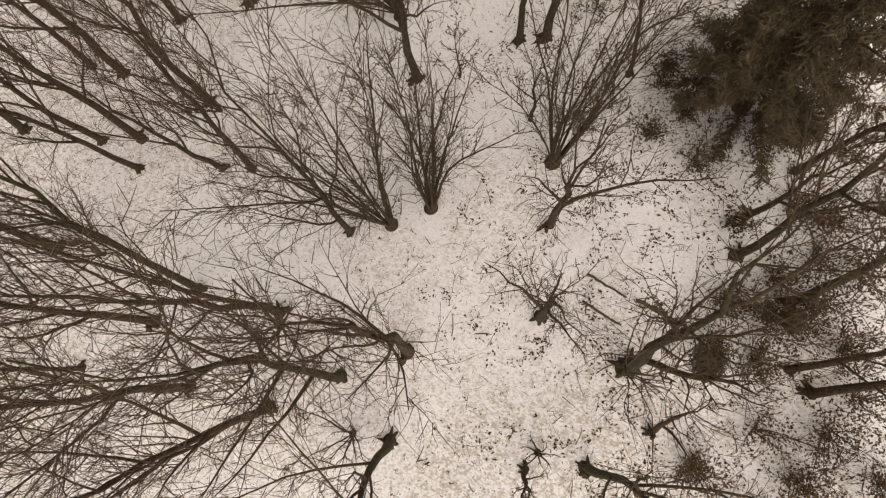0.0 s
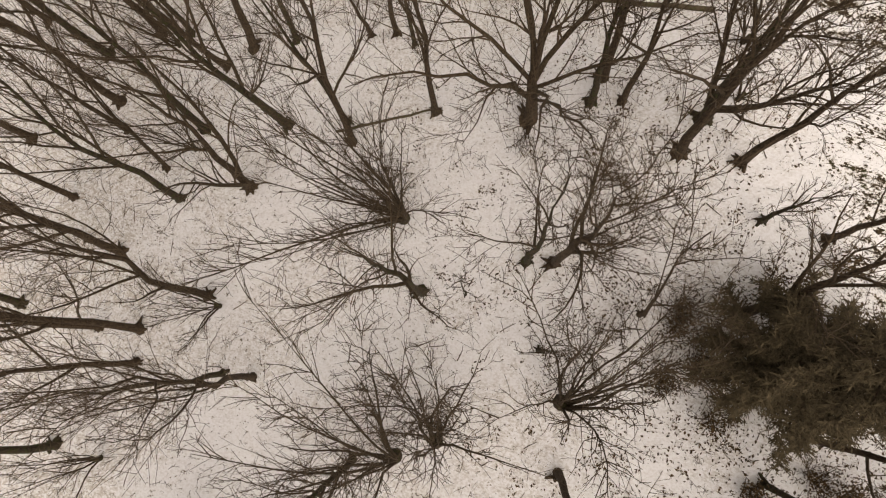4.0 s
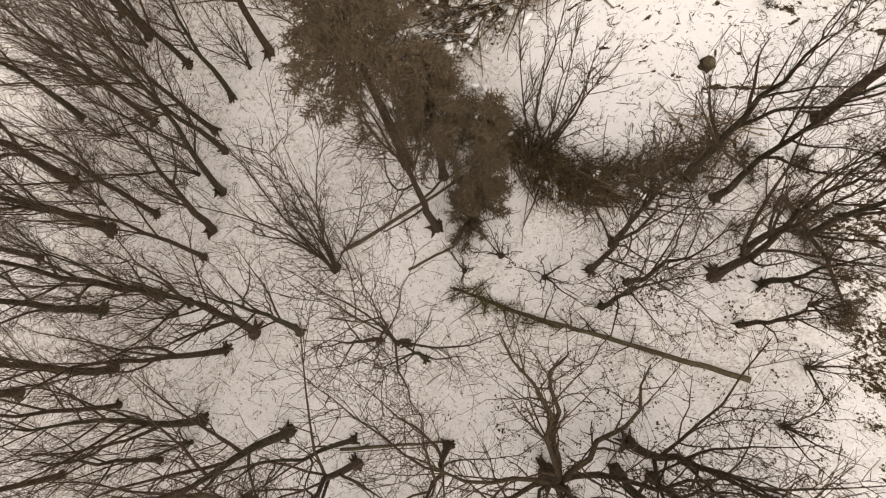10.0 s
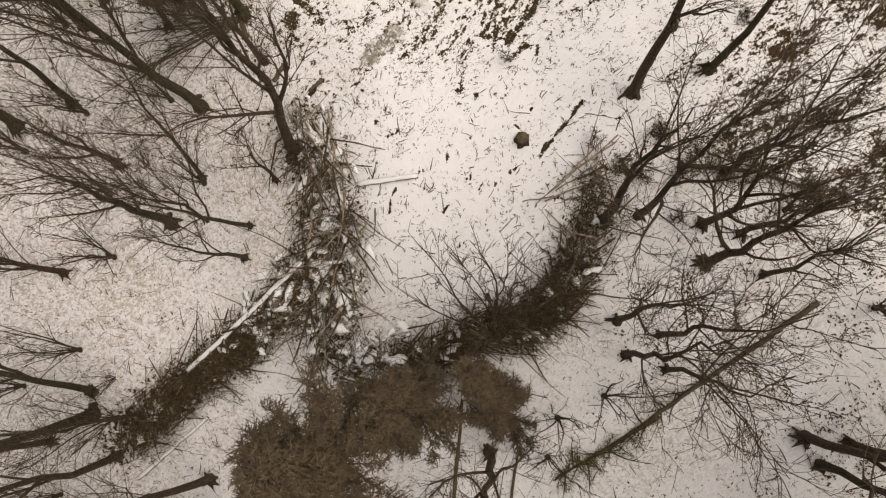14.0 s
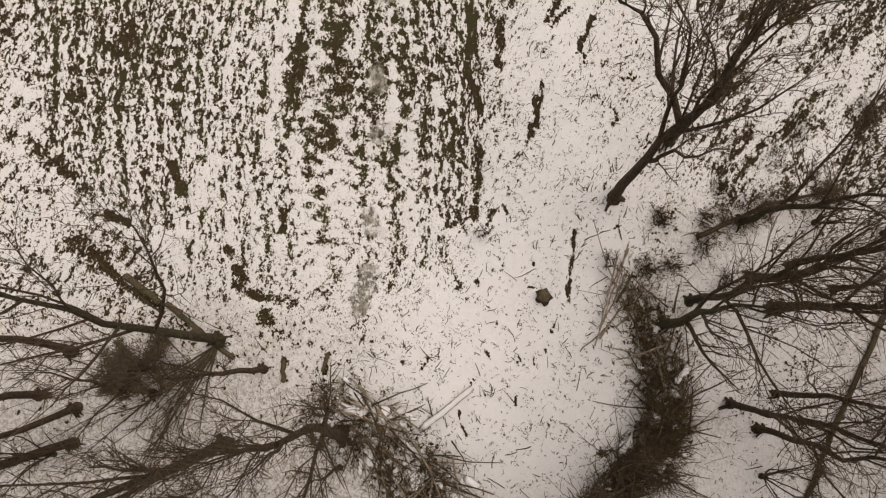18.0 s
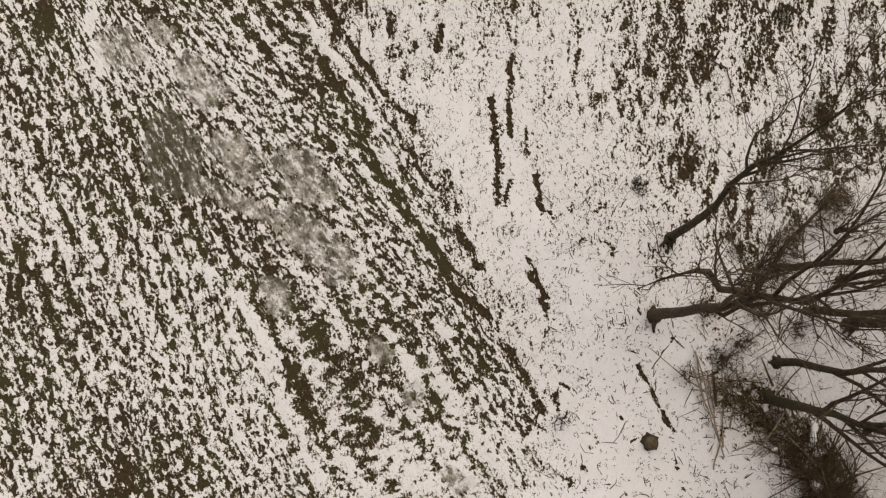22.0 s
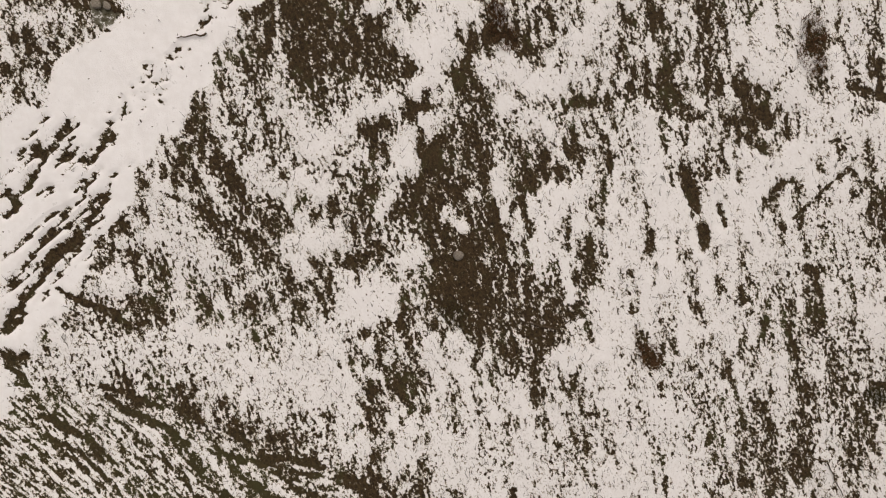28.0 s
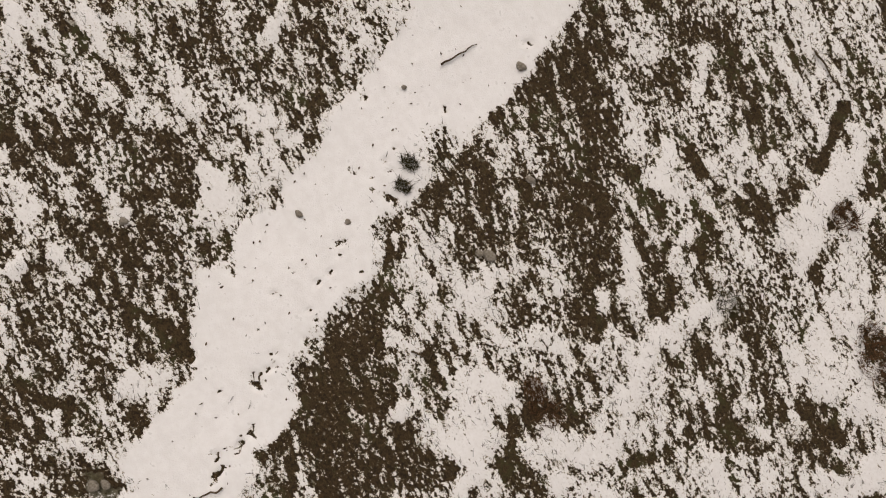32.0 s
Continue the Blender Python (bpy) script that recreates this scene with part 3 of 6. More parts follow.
bare([(26.62, 29.15), (26.33, 29.25)], 0.13, 0.8)
bare([(26.76, 28.26), (26.36, 28.45)], 0.14, 0.7)
bare([(27.69, 28.96), (27.50, 28.96)], 0.12, 0.7)
bare([(31.13, 33.21), (31.41, 31.95), (31.58, 30.94), (31.64, 30.20), (31.88, 29.26)], 0.06, 1)
bare([(31.77, 31.75), (32.01, 31.02), (32.16, 30.19), (32.12, 29.54)], 0.05, 1)
bare([(32.19, 31.83), (32.25, 31.10), (32.31, 30.37)], 0.05, 0.9)
bare([(33.42, 30.26), (33.49, 29.53), (33.61, 29.07), (33.57, 28.60)], 0.06, 0.9)
bare([(33.38, 29.80), (33.34, 29.34)], 0.09, 0.8)
bare([(31.07, 30.77), (31.19, 30.30), (31.25, 29.35)], 0.06, 0.8)
bare([(31.19, 31.50), (31.34, 30.67)], 0.06, 0.8)
snowy([(26.0, 27.1), (25.8, 26.3)], 0.39, 1)
snowy([(26.0, 26.6), (25.6, 27.0)], 0.34, 1)
snowy([(29.5, 21.2), (29.5, 20.6)], 0.51, 1)
snowy([(28.9, 21.4), (28.9, 22.0)], 0.25, 0.9)
snowy([(25.9, 25.1), (25.9, 24.8)], 0.31, 0.9)
snowy([(27.5, 23.5), (28.0, 23.2)], 0.25, 0.9)
snowy([(26.01, 21.96), (25.55, 22.30), (25.09, 22.64)], 0.17, 0.9)
snowy([(24.4, 21.7), (23.8, 22.5)], 0.39, 0.9)
snowy([(24.4, 20.5), (23.7, 21.3)], 0.20, 0.9)
snowy([(23.8, 19.9), (22.3, 21.3)], 0.19, 0.9)
snowy([(22.1, 22.1), (21.4, 22.3)], 0.33, 0.9)
snowy([(24.0, 18.4), (23.2, 19.2)], 0.19, 0.9)
snowy([(21.4, 23.7), (20.9, 23.2)], 0.42, 0.9)
snowy([(23.4, 17.3), (23.0, 17.7)], 0.19, 0.8)
snowy([(20.7, 17.8), (21.2, 16.8), (21.0, 15.1)], 0.33, 0.9)
snowy([(21.3, 15.7), (21.1, 16.3)], 0.24, 0.9)
snowy([(20.8, 15.9), (20.2, 16.0)], 0.33, 0.9)
snowy([(20.6, 14.5), (20.3, 13.7)], 0.24, 0.9)
snowy([(24.1, 14.9), (23.3, 15.1)], 0.37, 0.8)
snowy([(21.76, 17.66), (20.17, 18.30)], 0.18, 0.9)
snowy([(21.9, 19.8), (21.1, 20.6)], 0.24, 0.9)
snowy([(23.28, 22.14), (22.44, 22.73)], 0.13, 0.9)
snowy([(28.06, 19.82), (27.58, 19.49)], 0.17, 0.9)
snowy([(27.2, 20.1), (26.7, 19.3)], 0.21, 0.9)
snowy([(26.6, 20.4), (25.8, 20.2)], 0.19, 0.9)
snowy([(29.3, 23.5), (29.1, 22.7)], 0.18, 0.9)
snowy([(30.0, 24.8), (29.4, 24.8)], 0.30, 0.8)
snowy([(28.6, 25.5), (29.0, 25.7)], 0.39, 0.8)
snowy([(30.1, 26.4), (29.6, 26.4)], 0.37, 0.7)
snowy([(30.8, 29.8), (30.4, 29.2)], 0.28, 0.7)
snowy([(30.4, 30.9), (30.1, 30.3)], 0.40, 0.8)
snowy([(29.3, 28.6), (29.0, 28.9)], 0.28, 0.7)
snowy([(30.5, 32.9), (30.0, 32.4)], 0.21, 0.8)
snowy([(27.7, 26.6), (27.4, 26.1)], 0.30, 0.7)
snowy([(21.9, 27.5), (21.2, 28.2)], 0.49, 0.7)
snowy([(24.6, 28.6), (25.0, 29.0)], 0.49, 0.6)
snowy([(28.3, 30.3), (27.6, 29.8)], 0.24, 0.7)
snowy([(28.1, 27.0), (27.5, 27.2)], 0.22, 0.8)
# meadow and the edge of the field
bare([(17.47, 26.98), (16.36, 27.57)], 0.09, 0.9)
bare([(18.19, 25.81), (16.54, 27.00)], 0.09, 0.9)
bare([(16.05, 27.69), (14.73, 28.57)], 0.08, 1)
bare([(15.18, 27.81), (14.61, 28.39)], 0.07, 0.9)
bare([(14.85, 27.06), (13.97, 27.47), (13.71, 27.25)], 0.06, 0.9)
bare([(16.42, 27.66), (16.29, 27.62)], 0.16, 0.7)
bare([(16.25, 26.58), (15.56, 26.96)], 0.06, 0.7)
bare([(17.40, 24.91), (16.71, 25.29)], 0.08, 0.6)
bare([(19.87, 27.22), (19.41, 27.64)], 0.09, 0.8)
bare([(19.81, 28.11), (19.64, 28.12)], 0.08, 0.8)
bare([(15.42, 21.14), (14.94, 21.55)], 0.08, 0.7)
bare([(16.04, 20.53), (15.91, 20.62)], 0.08, 0.8)
bare([(15.13, 22.39), (15.02, 22.37)], 0.13, 0.6)
bare([(15.00, 19.70), (14.22, 20.21)], 0.06, 0.7)
bare([(17.06, 22.73), (16.71, 22.77)], 0.09, 0.7)
bare([(16.16, 23.09), (16.09, 23.04)], 0.11, 0.7)
bare([(17.90, 23.70), (16.74, 24.50)], 0.08, 0.7)
bare([(12.98, 24.32), (12.94, 24.54)], 0.12, 0.7)
bare([(11.78, 21.14), (11.66, 21.03)], 0.13, 0.7)
bare([(15.27, 18.29), (14.96, 18.03)], 0.11, 0.9)
bare([(17.67, 28.39), (17.35, 28.48)], 0.06, 0.8)
bare([(25.77, 31.26), (24.76, 31.07), (23.95, 30.38), (23.17, 30.02), (22.47, 29.78), (21.72, 29.75), (20.43, 29.74), (19.13, 29.72), (18.41, 29.48), (17.98, 29.40)], 0.12, 1)
bare([(17.34, 29.85), (16.66, 29.96), (16.00, 29.84)], 0.09, 0.9)
bare([(20.77, 30.79), (19.68, 30.82), (18.59, 30.85), (17.23, 31.06), (16.28, 30.79)], 0.11, 0.9)
bare([(15.94, 30.85), (15.06, 30.70), (13.91, 30.74)], 0.11, 0.9)
bare([(14.73, 29.96), (13.57, 30.00)], 0.09, 0.9)
bare([(22.25, 31.93), (20.77, 31.89)], 0.12, 0.8)
bare([(20.56, 31.31), (19.39, 31.21)], 0.12, 0.8)
bare([(27.01, 35.74), (26.05, 36.15)], 0.08, 1)
bare([(25.7, 36.2), (24.9, 36.6)], 0.18, 1)
bare([(29.03, 34.04), (28.42, 33.84), (27.97, 33.66), (27.20, 33.80)], 0.11, 1)
bare([(28.71, 32.63), (28.00, 32.30), (27.35, 32.08)], 0.09, 0.95)
bare([(27.6, 36.4), (27.2, 36.4)], 0.19, 0.9)
bare([(29.8, 34.8), (29.0, 35.2)], 0.19, 0.8)
bare([(30.5, 33.4), (30.3, 33.3)], 0.33, 1)
bare([(25.82, 33.83), (24.77, 33.86)], 0.14, 0.8)
bare([(24.20, 34.08), (23.45, 33.74)], 0.14, 0.8)
bare([(24.51, 31.79), (23.49, 31.61)], 0.15, 0.8)
snowy([(21.93, 30.34), (20.43, 30.29), (18.67, 30.42), (17.23, 30.50)], 0.12, 0.9)
snowy([(26.3, 36.5), (25.9, 37.0)], 0.27, 0.8)
snowy([(24.9, 35.2), (24.4, 35.7)], 0.25, 0.7)
snowy([(23.89, 35.77), (23.13, 35.95)], 0.16, 0.8)
# field
bare([(20.1, 40.3), (18.8, 41.1)], 0.26, 0.8)
bare([(25.19, 36.30), (24.79, 36.54)], 0.16, 1)
bare([(19.65, 36.74), (18.84, 36.90)], 0.11, 0.8)
bare([(13.78, 35.85), (12.56, 36.34)], 0.16, 0.8)
bare([(12.5, 36.4), (12.4, 36.4)], 0.24, 1)
bare([(11.1, 35.4), (10.9, 35.3)], 0.29, 1)
bare([(10.5, 33.6), (10.4, 33.5)], 0.23, 0.9)
bare([(8.84, 30.61), (8.75, 30.54)], 0.17, 1)
bare([(8.88, 31.16), (8.81, 31.12)], 0.21, 0.8)
bare([(16.38, 35.15), (16.21, 35.19)], 0.15, 0.8)
bare([(14.22, 34.05), (14.10, 34.01)], 0.16, 0.8)
bare([(13.54, 41.34), (13.07, 41.47)], 0.11, 0.9)
bare([(12.65, 28.81), (11.81, 28.73), (11.04, 29.10)], 0.09, 1)
bare([(8.38, 27.37), (7.23, 27.47), (6.24, 27.49)], 0.09, 1)
bare([(17.57, 26.84), (16.47, 27.53), (14.79, 28.52)], 0.08, 0.95)
bare([(17.18, 26.50), (16.22, 27.10)], 0.08, 0.95)
bare([(14.91, 27.12), (13.94, 27.41)], 0.09, 0.9)
bare([(14.28, 28.30), (13.86, 28.57)], 0.07, 0.7)
bare([(19.69, 27.35), (19.33, 27.68)], 0.13, 0.7)
bare([(15.82, 30.97), (14.80, 30.84), (13.71, 30.94)], 0.12, 0.9)
bare([(13.49, 30.89), (12.81, 30.72), (12.03, 30.41)], 0.13, 0.9)
bare([(14.94, 29.77), (13.48, 29.90)], 0.10, 0.9)
bare([(11.81, 31.35), (9.82, 31.38)], 0.10, 0.8)
bare([(11.04, 30.42), (9.51, 30.55)], 0.10, 0.8)
snowy([(17.62, 36.98), (16.70, 36.34), (15.59, 36.33), (14.10, 36.37)], 0.16, 0.8)
snowy([(12.2, 33.3), (11.5, 33.4)], 0.23, 0.9)
snowy([(13.54, 36.99), (13.32, 36.95)], 0.18, 0.8)
snowy([(13.80, 34.63), (13.58, 34.59)], 0.19, 0.7)
snowy([(15.68, 42.09), (14.99, 42.96)], 0.13, 0.8)
snowy([(12.49, 31.82), (12.26, 31.76)], 0.20, 0.8)
# low end of the field
bare([(10.1, 43.9), (9.7, 43.4), (9.0, 42.7)], 0.28, 1)
bare([(8.29, 42.07), (8.02, 41.48)], 0.22, 0.9)
bare([(7.3, 43.2), (7.0, 42.5)], 0.51, 0.9)
bare([(6.77, 42.39), (6.13, 41.71), (5.42, 40.70)], 0.19, 1)
bare([(5.85, 41.11), (5.74, 40.97)], 0.26, 0.9)
bare([(6.79, 38.03), (6.25, 38.04)], 0.28, 1)
bare([(7.38, 38.43), (6.81, 38.20)], 0.19, 0.8)
bare([(6.01, 37.65), (5.82, 36.44)], 0.22, 0.9)
bare([(5.31, 37.25), (5.23, 37.09)], 0.28, 0.9)
bare([(4.19, 35.27), (3.47, 35.37)], 0.12, 0.9)
bare([(3.95, 36.73), (3.76, 36.70)], 0.16, 0.8)
bare([(14.05, 41.17), (13.09, 41.38)], 0.16, 1)
bare([(12.61, 41.48), (11.47, 41.72)], 0.12, 0.9)
bare([(12.50, 36.41), (13.31, 36.08)], 0.28, 0.9)
bare([(13.99, 36.19), (13.31, 36.08)], 0.18, 0.8)
bare([(10.99, 35.33), (10.94, 35.16)], 0.28, 0.9)
bare([(10.90, 33.23), (10.84, 33.07)], 0.28, 0.9)
bare([(9.01, 30.62), (8.87, 30.54)], 0.19, 0.9)
bare([(10.50, 30.41), (9.28, 30.58)], 0.12, 0.9)
bare([(8.72, 36.71), (8.02, 36.78)], 0.16, 0.8)
bare([(9.90, 40.11), (9.01, 39.88)], 0.20, 0.8)
bare([(12.96, 30.71), (12.25, 30.47)], 0.15, 0.9)
bare([(15.15, 30.85), (13.82, 30.82)], 0.16, 0.9)
bare([(13.25, 30.96), (13.20, 30.90)], 0.19, 1)
bare([(14.84, 29.85), (14.02, 29.90)], 0.15, 0.9)
bare([(6.44, 44.56), (6.33, 44.44)], 0.16, 0.8)
bare([(11.62, 42.96), (11.76, 42.75)], 0.19, 0.8)
bare([(13.32, 41.95), (13.28, 41.65)], 0.15, 0.8)
bare([(14.80, 28.53), (15.67, 27.78)], 0.09, 0.8)
bare([(12.97, 28.56), (11.63, 28.68)], 0.09, 0.8)
bare([(8.41, 27.39), (6.27, 27.56)], 0.12, 0.8)
bare([(14.30, 27.46), (13.97, 27.48)], 0.09, 0.8)
snowy([(6.9, 39.9), (7.5, 40.4)], 0.37, 0.8)
snowy([(6.8, 35.9), (6.6, 35.8)], 0.39, 0.7)
snowy([(14.71, 36.64), (12.56, 36.90), (10.54, 37.14)], 0.17, 0.7)
snowy([(10.25, 38.88), (7.76, 39.72)], 0.17, 0.7)
# grass and dirt on the track
bare([(35.1, 17.8), (34.8, 17.8)], 0.12, 0.72)
bare([(34.5, 17.9), (33.9, 17.8)], 0.13, 0.72)
bare([(34.3, 19.5), (34.2, 19.1)], 0.08, 0.72)
bare([(34.4, 18.8), (34.4, 18.7)], 0.05, 0.72)
bare([(35.2, 16.2), (35.1, 15.4)], 0.08, 0.72)
bare([(35.3, 19.3), (35.3, 19.3)], 0.05, 0.72)
bare([(33.5, 28.6), (33.2, 30.2), (32.9, 31.3)], 0.11, 0.72)
bare([(31.9, 29.4), (31.6, 31.3), (31.7, 32.4)], 0.08, 0.72)
bare([(31.6, 29.7), (31.4, 31.5), (31.1, 33.3)], 0.09, 0.72)
bare([(33.6, 29.2), (33.5, 29.9)], 0.06, 0.72)
bare([(33.0, 28.0), (32.6, 29.0), (32.6, 29.3)], 0.08, 0.72)
bare([(32.3, 31.0), (32.2, 31.9)], 0.08, 0.72)
speck = random.Random(23)
for way, count, spread in (([(33.3, 23.4), (33.35, 24.4), (33.2, 25.7), (33.05, 26.6), (32.9, 28.0)], 150, 0.15), ([(33.5, 21.0), (33.8, 22.3), (33.8, 22.9)], 40, 0.10)):
    for _ in range(count):
        k = speck.uniform(0, len(way) - 1.001)
        (xa, ya), (xb, yb) = way[int(k)], way[int(k) + 1]
        x0, y0 = xa + (xb - xa) * (k % 1) + speck.gauss(0, spread), ya + (yb - ya) * (k % 1) + speck.gauss(0, spread)
        bare([(x0, y0), (x0 + speck.gauss(0, 0.08), y0 + speck.uniform(-0.16, 0.16))], speck.uniform(0.02, 0.036), speck.uniform(0.55, 0.85))
for _ in range(70):
    x0, y0 = speck.gauss(34.3, 0.7), speck.uniform(13.0, 27.0)
    bare([(x0, y0), (x0 + speck.gauss(0, 0.05), y0 + speck.gauss(0, 0.07))], speck.uniform(0.03, 0.05), speck.uniform(0.6, 0.9))

for x0, y0, x1, y1 in ((9.6, 21.6, 10.2, 20.4), (11.2, 21.2, 12.2, 20.4), (11.6, 19.2, 12.4, 18.2), (10.2, 22.8, 11.0, 22.4), (9.0, 23.4, 9.6, 22.8), (12.6, 23.4, 13.2, 22.8), (8.4, 24.8, 9.2, 24.4),
                       (7.0, 25.4, 7.8, 25.0), (6.2, 25.8, 6.8, 25.4), (13.4, 20.6, 14.2, 20.0), (10.0, 18.4, 10.6, 17.6), (10.4, 25.2, 11.0, 25.0), (11.4, 16.6, 12.0, 15.8), (10.6, 13.4, 11.2, 12.6)):
    bare([(x0, y0), (x1, y1)], 0.42, 0.42)

# dark stalks and clods strewn over the clearing
speck = random.Random(19)
for _ in range(40):
    x0, y0 = speck.uniform(1.0, 12.0), speck.uniform(25.6, 33.0)
    a, ln = speck.gauss(-0.25, 0.5), speck.uniform(0.1, 0.55)
    bare([(x0, y0), (x0 + ln * math.cos(a), y0 + ln * math.sin(a))], speck.uniform(0.05, 0.09), speck.uniform(0.75, 1.0))

# churned ground between the ruts of the track
for _ in range(80):
    k, q = speck.uniform(0, 1), speck.uniform(-1.15, 1.15)
    x0, y0 = 33.1 - 1.3 * k + q, 28.0 + 5.2 * k + 0.25 * q
    bare([(x0, y0), (x0 - speck.uniform(0.02, 0.12), y0 + speck.uniform(0.1, 0.45))], speck.uniform(0.045, 0.085), speck.uniform(0.6, 0.95))
# closed snow on the slope below the track
snowy([(29.72, 21.06), (29.39, 20.73)], 0.70, 0.95)
snowy([(27.91, 20.34), (26.83, 19.49)], 0.39, 0.80)
snowy([(27.25, 16.78), (26.60, 15.02)], 0.35, 0.80)
snowy([(26.33, 13.05), (26.23, 11.93), (25.90, 10.86)], 0.39, 0.80)
snowy([(29.61, 25.18), (29.39, 23.69), (28.99, 22.76)], 0.30, 0.75)
snowy([(28.20, 22.93), (27.80, 23.67), (27.09, 24.85)], 0.32, 0.80)
snowy([(24.63, 21.66), (24.44, 20.83)], 0.42, 0.80)
snowy([(24.37, 18.00), (23.41, 18.81), (22.39, 19.58)], 0.35, 0.85)
snowy([(21.77, 16.88), (21.09, 17.80)], 0.42, 0.80)
snowy([(30.21, 20.23), (29.17, 19.78)], 0.35, 0.60)
snowy([(25.59, 23.48), (26.26, 23.35)], 0.28, 0.60)
snowy([(25.89, 26.79), (25.62, 26.08)], 0.60, 0.90)
snowy([(21.38, 23.93), (20.89, 22.55)], 0.53, 0.75)
snowy([(24.33, 21.36), (24.41, 21.88)], 0.53, 0.80)
snowy([(21.26, 17.11), (21.08, 16.06)], 0.42, 0.70)
snowy([(27.34, 30.33), (26.02, 29.74)], 1.40, 0.40)
snowy([(29.30, 32.02), (28.32, 31.57)], 0.88, 0.45)
snowy([(25.89, 27.95), (25.86, 28.74)], 0.70, 0.60)
snowy([(30.49, 28.69), (29.75, 28.88)], 0.70, 0.55)
snowy([(22.88, 28.90), (22.30, 27.88)], 1.05, 0.40)
snowy([(22.71, 20.65), (22.28, 21.25)], 0.49, 0.75)
snowy([(29.58, 24.75), (28.93, 24.63)], 0.53, 0.50)

# ruts
bare([(30.99, 33.26), (31.41, 31.95), (31.56, 30.61), (31.83, 29.30)], 0.068, 1)
bare([(31.76, 32.34), (31.90, 31.30), (31.92, 30.42), (31.98, 29.59)], 0.068, 1)
bare([(33.18, 30.17), (33.47, 29.30), (33.44, 28.55)], 0.068, 1)
bare([(33.00, 29.76), (33.29, 28.88)], 0.068, 1)
bare([(32.66, 29.16), (32.78, 28.18)], 0.068, 1)

# bare litter round the brush heaps at the wood's edge
brush = line([(-11.6, 35.0), (-8.4, 34.3), (-5.4, 33.0), (-3.6, 32.2), (-1.4, 32.2)], 1.0)
brush = np.maximum(brush, line([(-3.6, 28.8), (-2.2, 27.2), (-0.6, 26.2), (1.2, 25.0), (2.2, 24.3), (4.2, 24.5), (5.6, 24.8)], 0.9))
brush = np.maximum(brush, 0.75 * line([(2.5, 35.2), (1.4, 33.5), (0.2, 32.2), (-1.4, 31.2), (-3.4, 29.8)], 1.2))
cover = cover - 0.42 * brush

flake = even(fbm(GX / 0.3, GY / 0.3, 141, 2))
cover = np.clip(cover, -0.1, 1.0 + 0.4 * track) + 0.10 * (flake - 0.5) * (1 - track)
snow_at = cover + 0.08 * forest + 0.06 * clearing * (1 - field)

ice_at = np.zeros_like(GX)
for x0, y0, x1, y1, wdt in ((23.7, 35.3, 23.3, 35.2, 0.5), (23.6, 34.2, 23.4, 34.1, 0.3), (22.0, 34.1, 21.5, 33.9, 0.6), (20.8, 35.5, 20.0, 35.9, 0.75), (19.8, 34.3, 19.2, 34.1, 0.55),
                            (18.5, 32.9, 17.8, 32.9, 0.6), (17.2, 33.9, 16.3, 33.6, 0.6), (15.8, 33.2, 15.4, 33.5, 0.4), (15.9, 35.3, 15.5, 35.5, 0.35), (13.2, 33.8, 12.8, 33.9, 0.3),
                            (11.5, 33.6, 11.2, 33.8, 0.3), (8.7, 34.0, 8.2, 33.8, 0.3), (6.8, 34.0, 5.7, 34.2, 0.35), (35.1, 26.3, 34.9, 26.4, 0.3), (19.8, 35.8, 17.0, 33.8, 0.25)):
    ice_at = np.maximum(ice_at, stroke(x0, y0, x1, y1, wdt, 0.5))
silt_at = np.maximum(np.maximum(stroke(21.0, 35.4, 19.6, 36.2, 0.7, 0.6), 0.9 * stroke(26.0, 31.8, 25.0, 31.6, 0.3)), stroke(35.1, 26.3, 34.9, 26.4, 0.4))
ice_at = ice_at * 0.95
rowco = np.stack([GX, away, np.zeros_like(GX)], -1)
west = np.clip(1 - step(WX, -19.0, -10.0) + step(WY, 30.0, 38.0) * (1 - step(WX, 0.0, 5.0)), 0, 1)
thin_at = np.clip(forest * (0.24 + 0.42 * step(big, 0.3, 0.8) + 0.75 * west + 0.45 * (1 - step(WY, -2.0, 2.0))) + 0.18, 0, 1.5) * (1 - track) * (1 - 0.8 * clearing)
lift = 0.05 * step(snow_at, 0.4, 0.8) + 0.05 * (fbm(GX / 0.5, GY / 0.5, 151) - 0.5) + 0.25 * (fbm(GX / 6, GY / 6, 161) - 0.5)
lift = lift - 0.03 * track - 0.05 * step(0.5 - cover, 0, 0.3) * track
GZ = terrain(GX, GY) + lift * step(46 - np.abs(GX - 8), 0, 10)
nx, ny = len(AX), len(AY)
me = bpy.data.meshes.new("ground")
me.vertices.add(nx * ny)
me.vertices.foreach_set("co", np.stack([GX, GY, GZ], -1).ravel().astype(np.float32))
ids = np.arange(nx * ny).reshape(ny, nx)
quads = np.stack([ids[:-1, :-1], ids[:-1, 1:], ids[1:, 1:], ids[1:, :-1]], -1).reshape(-1, 4)
me.loops.add(quads.size)
me.loops.foreach_set("vertex_index", quads.ravel().astype(np.int32))
me.polygons.add(len(quads))
me.polygons.foreach_set("loop_start", (np.arange(len(quads)) * 4).astype(np.int32))
me.polygons.foreach_set("use_smooth", np.ones(len(quads), bool))
me.update(calc_edges=True)
for key, values in (("cover", snow_at), ("ice", ice_at), ("thin", thin_at), ("field", field), ("forest", forest), ("silt", silt_at)):
    me.attributes.new(key, "FLOAT", "POINT").data.foreach_set("value", values.ravel().astype(np.float32))
me.attributes.new("rowco", "FLOAT_VECTOR", "POINT").data.foreach_set("vector", rowco.ravel().astype(np.float32))
me.materials.append(M_GROUND)
ground = new("ground", me)
